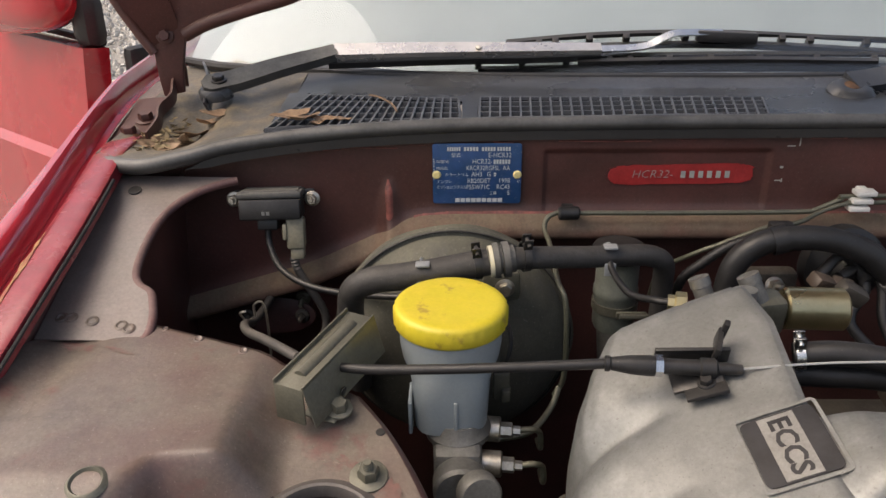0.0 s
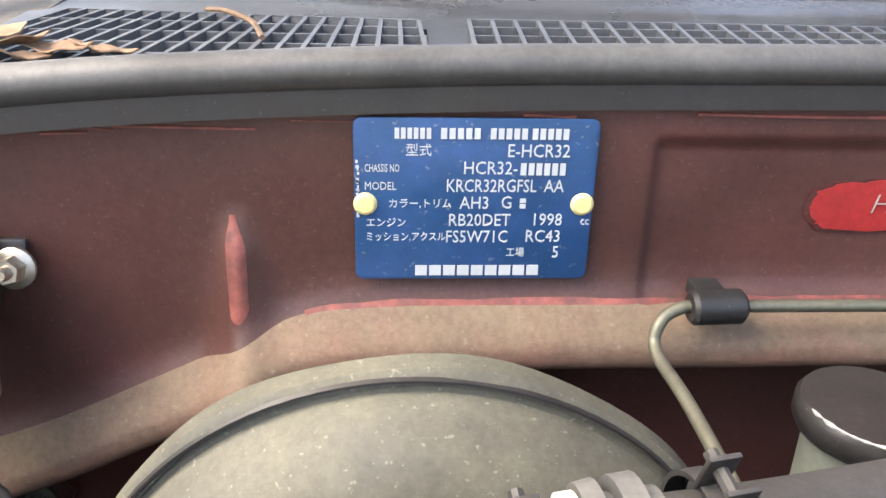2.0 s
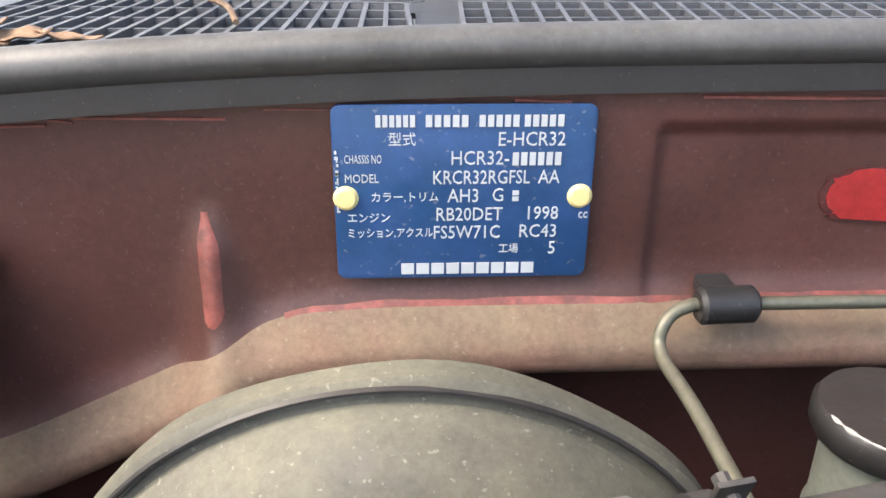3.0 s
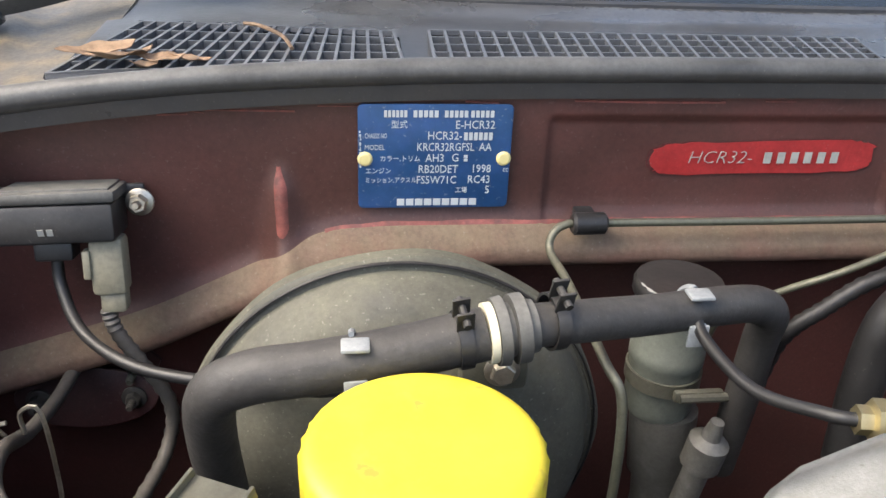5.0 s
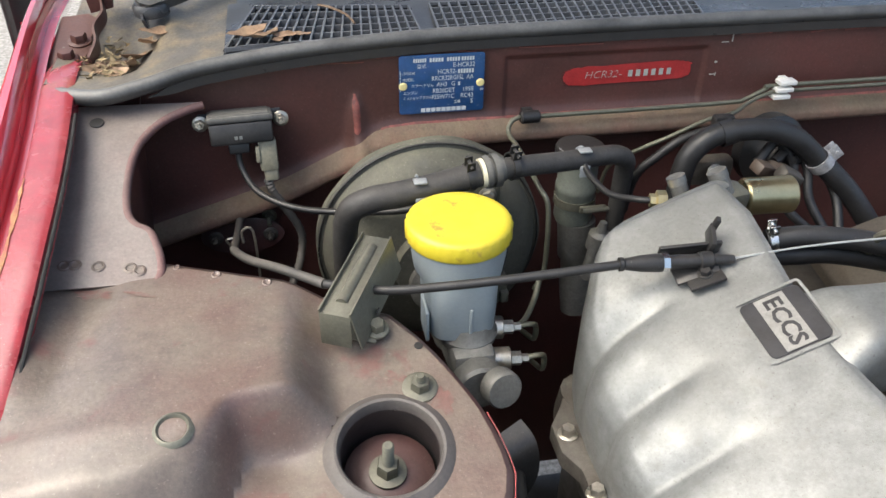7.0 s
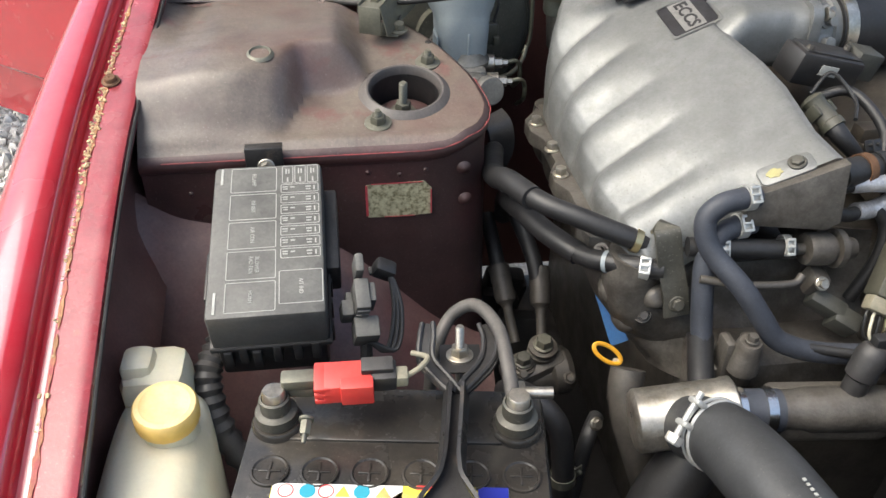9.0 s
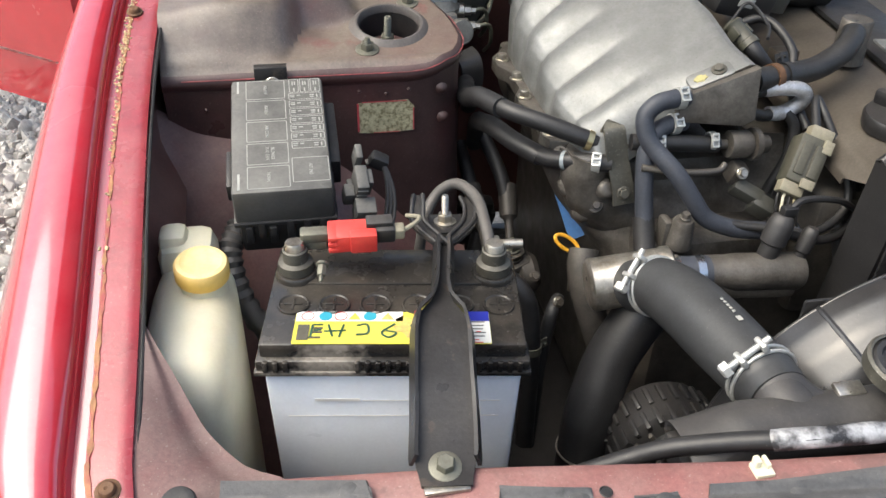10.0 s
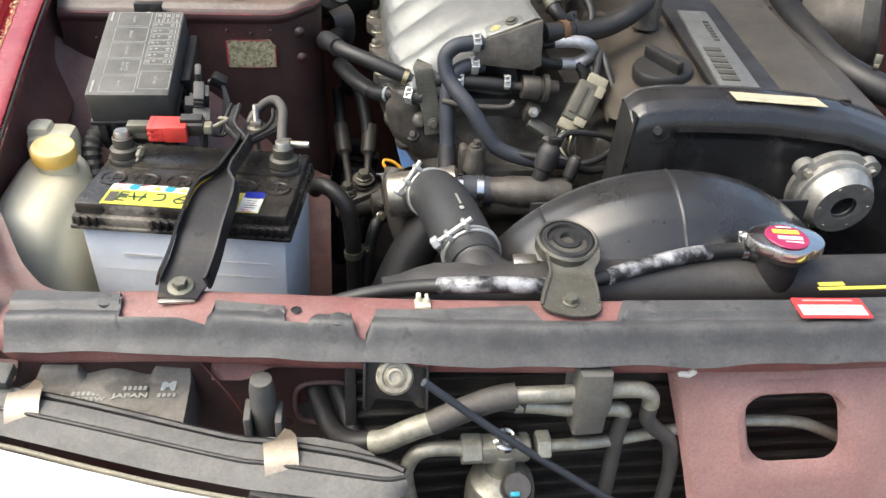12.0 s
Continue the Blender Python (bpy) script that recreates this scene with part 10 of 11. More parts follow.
# ---- nose: headlamp, condenser and pipes ----
def headlamp():
    t = thing("headlamp", (-0.13, -0.2, 0.55), "headlamp with a clear lens, dusty grey housing and spring clips", "headlamp")
    rear = [(-0.325, -0.158), (-0.305, -0.149), (-0.256, -0.150), (-0.192, -0.168), (-0.064, -0.214), (-0.029, -0.222), (0.03, -0.238), (0.06, -0.249), (0.075, -0.258)]
    front = [(-0.325, -0.165), (-0.31, -0.172), (-0.246, -0.186), (-0.174, -0.212), (-0.105, -0.236), (-0.044, -0.254), (0.03, -0.27), (0.055, -0.274), (0.068, -0.270), (0.075, -0.2605)]

    def top(u, v):
        x = -0.322 + 0.397 * u
        y = lerp(rear, x) * (1 - v) + lerp(front, x) * v
        return V((x, y, 0.672 - 0.008 * v + 0.004 * math.sin(math.pi * v)))
    bm = B()
    sheet(bm, top, 44, 6, 0.004)
    part("housing_rim", bm, LAMP_GREY, t, "dusty grey plastic rim")
    bm = tube(B(), [(x, y + 0.006, 0.6735) for x, y in rear], 0.0035, 8, 5)
    tube(bm, [(x, y * 0.5 + lerp(front, x) * 0.5, 0.676) for x, y in rear], 0.002, 8, 5)
    part("rim_gasket", bm, RUBBER, t)

    def lens(u, v):
        x = -0.31 + 0.378 * u
        y = lerp(front, x)
        return V((x + 0.01 * v, y - 0.012 - 0.11 * v - 0.02 * math.sin(math.pi * v), 0.660 - 0.030 * v - 0.10 * v * v))
    bm = B()
    sheet(bm, lens, 34, 12, 0.004)
    part("lens", bm, LENS, t, "clear lamp lens")
    bm = tube(B(), [(x, lerp(front, x) - 0.008, 0.6615) for x in (-0.31, -0.246, -0.174, -0.105, -0.044, 0.03, 0.066)], 0.0022, 8, 5)
    part("lens_seal", bm, TAN_PLASTIC, t, "yellowed lens sealant")
    for x in (-0.231, -0.022):
        y = lerp(rear, x)
        bm = ribbon(B(), [(x, y + 0.006, 0.673), (x + 0.001, y + 0.002, 0.681), (x + 0.003, y - 0.014, 0.680), (x + 0.004, y - 0.024, 0.672), (x + 0.004, y - 0.026, 0.664)], 0.026, 0.0016, (0, -0.2, 1))
        part("spring_clip", bm, CLIP_STEEL, t, "tarnished flat spring clip")
    # one moulded shell behind the rim: two lugs, a dome between them and a step down to the front
    def shell_z(x, y):
        back = smoothstep(-0.134, -0.122, y)
        lug = smoothstep(-0.236, -0.228, x) * smoothstep(-0.192, -0.199, x) + smoothstep(-0.140, -0.132, x) * smoothstep(-0.098, -0.104, x)
        dome = math.exp(-((x + 0.167) / 0.022) ** 2 - ((y + 0.122) / 0.016) ** 2)
        pit = smoothstep(-0.114, -0.104, y) * smoothstep(-0.200, -0.190, x) * smoothstep(-0.130, -0.140, x)
        return 0.6615 + 0.012 * back * lug + 0.009 * dome - 0.040 * pit + 0.05 * (y + 0.14) - 0.0006 * noise.noise((x * 60, y * 60, 0.0))

    def shell(u, v):
        x = -0.285 + 0.185 * u
        y0 = lerp(rear, x) + 0.003
        y = y0 + (-0.088 - y0) * v
        left = lerp([(-0.182, -0.28), (-0.15, -0.262), (-0.134, -0.252), (-0.122, -0.236), (-0.09, -0.232)], y)
        edge = smoothstep(left - 0.004, left, x) * smoothstep(1.0, 0.985, u)
        return V((x, y, shell_z(x, y) - 0.045 * (1 - edge)))
    bm = B()
    sheet(bm, shell, 100, 50)
    part("reflector_shell", bm, LAMP_DUST, t, "dusty grey reflector shell")

    def on_shell(x, y):
        return plane_at((x, y, shell_z(x, y) + 0.0009), (1, -0.03, 0), (0.03, 1, 0.05))
    writing("M", 0.0145, on_shell(-0.1215, -0.1365), PRINT, t, "lettering", 1.15, 0, 0.0003, bold=0.0006)
    writing("JAPAN", 0.0068, on_shell(-0.152, -0.1465), PRINT_GREY, t, "lettering", 1.5, 0, 0.0003, bold=0.0002)
    writing("12V55W", 0.0062, on_shell(-0.1875, -0.1485), PRINT_GREY, t, "lettering", 1.35, 0, 0.0003, bold=0.0002)
    for x, y, count in ((-0.1995, -0.1415, 7), (-0.2215, -0.1435, 4), (-0.128, -0.1470, 4), (-0.157, -0.1395, 5)):
        bar_parts(t, on_shell(x, y), [(0.0042 * k, 0, 0.0028, 0.0044) for k in range(count)], PRINT_GREY, "moulded_mark", 0.0004)
    bm = lathe(B(), (-0.0385, -0.163, 0.60), (0.0, -0.05, 1), [(0, 0), (0.0115, 0), (0.0108, 0.085), (0.009, 0.0965), (0, 0.098)], 20)
    box(bm, (-0.0515, -0.170, 0.622), (0.006, 0.026, 0.086), None, 0.0015)
    box(bm, (-0.0255, -0.172, 0.620), (0.006, 0.026, 0.086), None, 0.0015)
    part("adjuster_post", bm, LAMP_GREY, t, "grey adjuster post between two webs")
    bm = B()
    pts = [(-0.075, -0.03), (0.02, -0.044), (0.029, -0.03), (0.031, -0.012), (0.027, 0.004), (0.017, 0.015), (0.0, 0.021), (-0.03, 0.024), (-0.07, 0.020)]
    prism(bm, pts, plane_at((0.033, -0.231, 0.650), (1, -0.1, -0.1), (0.1, 1, 0.3)), 0.012, 0.004)
    part("side_lug", bm, LAMP_GREY, t, "grey mounting lug")
    bolt_part(t, (0.048, -0.243, 0.659), (0, -0.3, 1), 0.005, 0.002, 1.3, 0, GREY_PLASTIC)
    bm = B()
    box(bm, (-0.259, -0.138, 0.684), (0.030, 0.020, 0.012), Euler((0.3, 0.05, -0.12)).to_matrix(), 0.002)
    for k in range(3):
        box(bm, (-0.288, -0.136 - 0.0045 * k, 0.680 - 0.001 * k), (0.032, 0.0022, 0.010), Euler((0.2, 0.08, -0.1 + 0.06 * k)).to_matrix(), 0.0006)
    box(bm, (-0.262, -0.150, 0.673), (0.05, 0.016, 0.008), Euler((0.2, 0.1, -0.14)).to_matrix(), 0.002)
    part("corner_bracket", bm, GREY_PLASTIC, t, "ribbed grey plastic corner bracket")
    bm = B()
    sheet(bm, lambda u, v: V((-0.318 - 0.012 * v, -0.140 - 0.055 * u, 0.676 - 0.10 * v)), 8, 6, 0.003)
    part("side_wall", bm, GREY_PLASTIC, t, "dark side wall of the housing")
    part("wire", tube(B(), [(-0.105, -0.120, 0.690), (-0.085, -0.135, 0.675), (-0.064, -0.15, 0.652), (-0.048, -0.158, 0.62)], 0.0014, 6), OVERSPRAY, t, "thin dark red wire")
    i = thing("indicator_lamp", (-0.38, -0.12, 0.5), "orange corner indicator lens", "indicator lamp")
    bm = B()
    sheet(bm, lambda u, v: V((-0.452 + 0.122 * u - 0.016 * v, -0.06 - 0.110 * u ** 1.3 - 0.022 * v, 0.664 - 0.085 * v - 0.008 * u)), 10, 6, 0.008)
    part("lens", bm, INDICATOR, i)
    b = thing("bumper", (0.2, -0.5, 0.3), "red front bumper skin below the lamps", "bumper")
    bm = B()

    def skin(u, v):
        x = -0.42 + 1.58 * u
        k = abs(u - 0.5) * 2
        y = -0.44 + 0.33 * k ** 4
        return V((x, y - 0.06 * math.sin(math.pi * v), 0.50 - 0.25 * v))
    sheet(bm, skin, 40, 8, 0.004)
    part("skin", bm, RED, b)
    bm = B()
    sheet(bm, lambda u, v: V((-0.42 + 1.58 * u, -0.44 + 0.33 * (abs(u - 0.5) * 2) ** 4 + (0.16 - 0.1 * (abs(u - 0.5) * 2) ** 4) * v, 0.50 - 0.02 * v)), 40, 4, 0.004)
    part("top_shelf", bm, BLACK, b)


headlamp()


def nose_panel():
    t = thing("bonnet_lock_panel", (0.42, -0.22, 0.5), "bleached pink lock panel with a rounded opening, paler for the sun on it", "body panel")
    hole = rounded(0.086, 0.066, 0.02, 5)

    def warp(p):
        x, z = p
        return V((x, -0.186 - 0.32 * (0.71 - z) * 1.0 + 0.010 * smoothstep(0.34, 0.31, x), z))
    outer = [(0.306, 0.708), (0.56, 0.708), (0.585, 0.60), (0.60, 0.53), (0.57, 0.515), (0.44, 0.53), (0.40, 0.545), (0.385, 0.52), (0.35, 0.515), (0.328, 0.62)]
    c = V((0.4235, 0.652))
    n = len(hole)
    ring_in = [(c.x + x - 0.2 * z, c.y + z) for x, z in hole]
    bm = B()
    # rays from the hole out to the outline
    rings = [[bm.verts.new(warp(p)) for p in ring_in]]
    def cast(p):
        d = V((p[0] - c.x, p[1] - c.y))
        best = 9
        for (ax, ay), (bx, by) in zip(outer, outer[1:] + outer[:1]):
            ex, ey = bx - ax, by - ay
            den = d.x * ey - d.y * ex
            if abs(den) < 1e-9:
                continue
            s = ((ax - c.x) * ey - (ay - c.y) * ex) / den
            q = ((ax - c.x) * d.y - (ay - c.y) * d.x) / den
            if s > 0 and -0.001 <= q <= 1.001:
                best = min(best, s)
        return (c.x + d.x * best, c.y + d.y * best)
    ends = [cast(p) for p in ring_in]
    for f, push in ((0.06, -0.006), (0.18, -0.008), (0.45, 0.0), (0.75, 0.0), (0.92, 0.001), (1.0, 0.008)):
        rings.append([bm.verts.new(warp((a[0] + (b[0] - a[0]) * f, a[1] + (b[1] - a[1]) * f)) + V((0, push, 0))) for a, b in zip(ring_in, ends)])
    for r, s in zip(rings, rings[1:]):
        for k in range(n):
            j = (k + 1) % n
            bm.faces.new((r[k], r[j], s[j], s[k]))
    bmesh.ops.solidify(bm, geom=list(bm.faces), thickness=0.0016)
    part("panel", bm, PINK, t)
    bm = B()
    box(bm, (0.45, -0.235, 0.555), (0.16, 0.02, 0.03), None, 0.004)
    part("latch_plate", bm, BLACK, t, "black lock plate")


nose_panel()


def condenser():
    t = thing("condenser", (0.3, -0.17, 0.35), "black finned air-conditioning condenser", "condenser")
    bm = box(B(), (0.36, -0.150, 0.53), (0.66, 0.016, 0.34), None, 0.002)
    part("fin_pack", bm, FIN, t)
    for k in range(16):
        z = 0.685 - 0.0205 * k
        bm = box(B(), (0.36, -0.160, z), (0.66, 0.010, 0.0045), None, 0.0015)
        part("cooling_tube", bm, FIN, t)
    bm = B()
    box(bm, (0.36, -0.155, 0.700), (0.66, 0.02, 0.006), None, 0.001)
    box(bm, (0.035, -0.155, 0.56), (0.01, 0.025, 0.3), None, 0.002)
    part("frame", bm, BLACK, t)
    # support panel beside it with an oval opening
    p = thing("lamp_support", (-0.05, -0.13, 0.45), "dark maroon lamp support panel with a cable opening", "body panel")
    bm = B()
    sheet(bm, lambda u, v: V((-0.40 + 0.44 * u, -0.105 - 0.03 * u, 0.42 + 0.27 * v)), 88, 54, 0.002, keep=lambda q: abs((q.x - 0.0115) / 0.0265) ** 3.2 + abs((q.z - 0.634) / 0.0255) ** 3.2 > 1)
    part("panel", bm, BAY_DARK, p)
    q = lambda w: math.copysign(abs(w) ** 0.62, w)
    pts = [(0.0115 + 0.0262 * q(math.cos(a)), -0.1355, 0.634 + 0.0252 * q(math.sin(a))) for a in [math.tau * k / 40 for k in range(41)]]
    part("opening_rim", tube(B(), pts, 0.0022, 8, smooth=False), GUSSET, p, "pale worn rim of the opening")
    bm = B()
    sheet(bm, lambda u, v: V((-0.085 + 0.125 * u, -0.118 - 0.016 * v - 0.01 * u, 0.692 - 0.010 * v - 0.016 * v * smoothstep(0.45, 0.2, u))), 20, 6, 0.0015)
    part("upper_fold", bm, BEAM, p, "red fold under the beam")
    bm = B()
    sheet(bm, lambda u, v: V((-0.3475, 0.06 - 0.23 * u, 0.42 + (zf(0.06 - 0.23 * u) - 0.016 - 0.06 * max(0.0, u - 0.75) - 0.42) * v)), 10, 6, 0.002)
    part("side_panel", bm, BAY_DARK, p, "dark panel beside the lamp")
    bm = B()
    box(bm, (0.058, -0.148, 0.62), (0.034, 0.016, 0.10), None, 0.003)
    part("black_bracket", bm, BLACK, p)


condenser()


def ac_pipes():
    t = thing("condenser_pipe", (0.15, -0.2, 0.58), "pale aluminium air-conditioning pipes in a clamp", "pipe")
    part("hose", tube(B(), [(-0.004, -0.105, 0.652), (0.002, -0.122, 0.648), (0.011, -0.150, 0.636), (0.021, -0.172, 0.632), (0.037, -0.190, 0.641), (0.052, -0.197, 0.6475)], 0.0098, 18, 8), RUBBER, t, "black rubber pipe hose")
    part("flecked_pipe", tube(B(), [(0.0515, -0.1968, 0.6472), (0.062, -0.1995, 0.651), (0.078, -0.2, 0.660), (0.092, -0.2, 0.667), (0.1035, -0.2, 0.671)], 0.0098, 18, 8), FLECKED, t, "pale pipe with flaking black paint")
    part("hose", tube(B(), [(0.101, -0.2, 0.6705), (0.122, -0.2, 0.6815), (0.144, -0.2, 0.6925), (0.158, -0.2, 0.697), (0.170, -0.2, 0.699)], 0.0106, 18, 8), CONDUIT, t, "grey rubber sleeve")
    part("hose", tube(B(), [(0.012, -0.105, 0.650), (0.020, -0.122, 0.648), (0.030, -0.145, 0.640), (0.038, -0.168, 0.626), (0.060, -0.178, 0.612), (0.10, -0.183, 0.64), (0.14, -0.19, 0.681), (0.168, -0.195, 0.686), (0.18, -0.198, 0.686)], 0.0085, 16, 8), RUBBER, t, "second black hose behind")
    part("pipe", tube(B(), [(0.166, -0.2, 0.6985), (0.19, -0.203, 0.7015), (0.215, -0.203, 0.7015), (0.247, -0.203, 0.7035), (0.268, -0.203, 0.7032), (0.278, -0.203, 0.7010), (0.285, -0.203, 0.6935), (0.2863, -0.203, 0.684)], 0.0073, 16, 8), PIPE_PALE, t)
    part("pipe_leg", tube(B(), [(0.2863, -0.203, 0.687), (0.2862, -0.203, 0.678), (0.288, -0.202, 0.666), (0.298, -0.2, 0.652), (0.312, -0.198, 0.638), (0.320, -0.197, 0.622), (0.327, -0.195, 0.585), (0.33, -0.194, 0.5)], 0.0070, 16, 8), CONDUIT, t, "dark grey lower leg of the pipe")
    part("pipe", tube(B(), [(0.17, -0.199, 0.686), (0.19, -0.2, 0.6855), (0.215, -0.202, 0.6825), (0.25, -0.202, 0.6805), (0.262, -0.202, 0.679), (0.266, -0.202, 0.672)], 0.0066, 16, 8), PIPE_PALE, t)
    part("pipe_leg", tube(B(), [(0.2655, -0.202, 0.675), (0.264, -0.202, 0.662), (0.264, -0.202, 0.64), (0.266, -0.2, 0.608), (0.268, -0.2, 0.5)], 0.0068, 16, 8), CONDUIT, t, "dark grey lower leg of the pipe")
    bm = B()
    prism(bm, [(-0.0145, 0.033), (0.0125, 0.033), (0.0155, 0.015), (0.0165, 0.006), (0.0165, -0.004), (0.0145, -0.012), (0.0140, -0.030), (-0.012, -0.032), (-0.0135, -0.012), (-0.0155, 0.0)], plane_at((0.2315, -0.194, 0.6945), (1, 0, -0.03), (0, 0.08, 1)), 0.022, 0.005)
    part("clamp_block", bm, CLAMP_GREY, t, "dull grey pipe clamp")
    bm = ribbon(B(), [(0.225, -0.196, 0.690), (0.225, -0.190, 0.722), (0.225, -0.182, 0.731), (0.225, -0.165, 0.734)], 0.026, 0.002, (0, -1, 0.1))
    part("clamp_strap", bm, CLAMP_GREY, t)
    part("pipe", tube(B(), [(0.092, -0.205, 0.55), (0.084, -0.205, 0.59), (0.081, -0.205, 0.618), (0.088, -0.205, 0.638), (0.103, -0.205, 0.6445), (0.13, -0.206, 0.6445)], 0.0068, 16, 8), PIPE_PALE, t)
    part("pipe", tube(B(), [(0.195, -0.206, 0.642), (0.25, -0.202, 0.640), (0.31, -0.192, 0.638), (0.36, -0.184, 0.637), (0.40, -0.182, 0.636), (0.45, -0.182, 0.630), (0.49, -0.184, 0.612)], 0.0055, 14, 8), PIPE_PALE, t)
    r = thing("receiver_drier", (0.165, -0.2, 0.45), "dull aluminium receiver drier with hex unions", "receiver drier")
    bm = lathe(B(), (0.166, -0.204, 0.45), (0, 0, 1), [(0, 0), (0.030, 0), (0.031, 0.01), (0.031, 0.14), (0.028, 0.152), (0.02, 0.158), (0.016, 0.165), (0, 0.165)], 32)
    part("bottle", bm, PIPE_PALE, r)
    bm = B()
    box(bm, (0.164, -0.206, 0.643), (0.045, 0.020, 0.020), None, 0.004)
    cyl(bm, (0.164, -0.206, 0.60), (0.164, -0.206, 0.64), 0.012, seg=18)
    part("head", bm, PIPE_PALE, r)
    for x, w in ((0.127, 0.017), (0.191, 0.012)):
        bm = lathe(B(), (x, -0.206, 0.6435), (1, 0, 0), [(0, 0), (0.0125, 0), (0.0135, 0.001), (0.0135, w - 0.001), (0.0125, w), (0, w)], 6)
        part("hex_union", bm, PIPE_PALE, r)
    bm = lathe(B(), (0.164, -0.206, 0.652), (0, -0.3, 1), [(0, 0), (0.012, 0), (0.012, 0.006), (0.008, 0.007), (0.007, 0.004), (0, 0.004)], 20)
    part("sight_glass", bm, CHROME, r)
    bm = lathe(B(), (0.171, -0.232, 0.622), (0, -0.6, 0.8), [(0, -0.012), (0.011, -0.012), (0.0125, 0), (0.0125, 0.012), (0.011, 0.014), (0, 0.014)], 24)
    part("pressure_switch", bm, BLACK, r, "black pressure switch")
    bm = box(B(), (0.168, -0.2435, 0.628), (0.008, 0.004, 0.010), Euler((0.6, 0, 0)).to_matrix(), 0.001)
    part("switch_tag", bm, LABEL_TEAL, r, "green tag")
    part("wire", tube(B(), [(0.171, -0.245, 0.615), (0.171, -0.25, 0.59), (0.172, -0.24, 0.55)], 0.003, 8), RUBBER, r)
    s = thing("bonnet_stay", (0.18, -0.215, 0.57), "thin blue-grey bonnet stay rod lying across the nose", "stay rod")
    part("rod", tube(B(), [(0.091, -0.215, 0.732), (0.165, -0.217, 0.664), (0.272, -0.22, 0.577), (0.33, -0.222, 0.53)], 0.0034, 10, 4), HOSE, s)
    b = thing("bonnet_buffer", (0.07, -0.19, 0.69), "worn round bonnet buffer bolt in a black bracket", "buffer")
    bm = B()
    m = plane_at((0.0725, -0.178, 0.703), (1, -0.08, 0), (0, 0.35, 1))
    prism(bm, [(-0.026, 0.022), (0.025, 0.022), (0.026, -0.026), (0.020, -0.027), (0.014, -0.021), (-0.016, -0.018), (-0.022, -0.031), (-0.026, -0.030)], m, 0.003, 0.001)
    for k in (-1, 1):
        box(bm, m @ V((0.0255 * k, -0.002, 0.006)), (0.0025, 0.044, 0.012), m.to_3x3(), 0.0008)
    part("bracket", bm, IRON, b, "black bracket with folded ears")
    bm = lathe(B(), (0.0708, -0.1845, 0.7105), (0, -0.80, 0.6), [(0, 0.0), (0.0150, 0), (0.0155, 0.002), (0.0135, 0.0046), (0.0105, 0.0048), (0.0098, 0.0030), (0.0078, 0.0034), (0.0072, 0.0062), (0.0050, 0.0066), (0.0042, 0.0046), (0, 0.0042)], 28)
    part("buffer_bolt", bm, WORN_BOLT, b, "pale worn buffer bolt with a slotted middle")
    k = B()
    box(k, (0.312, -0.197, 0.714), (0.012, 0.008, 0.006), Euler((0.4, 0.2, 0)).to_matrix(), 0.002)
    box(k, (0.317, -0.199, 0.7175), (0.006, 0.006, 0.006), Euler((0.1, 0.6, 0)).to_matrix(), 0.001)
    solo("small_clip", k, WHITE, "small bright clip under the sealing flap", "clip")


ac_pipes()


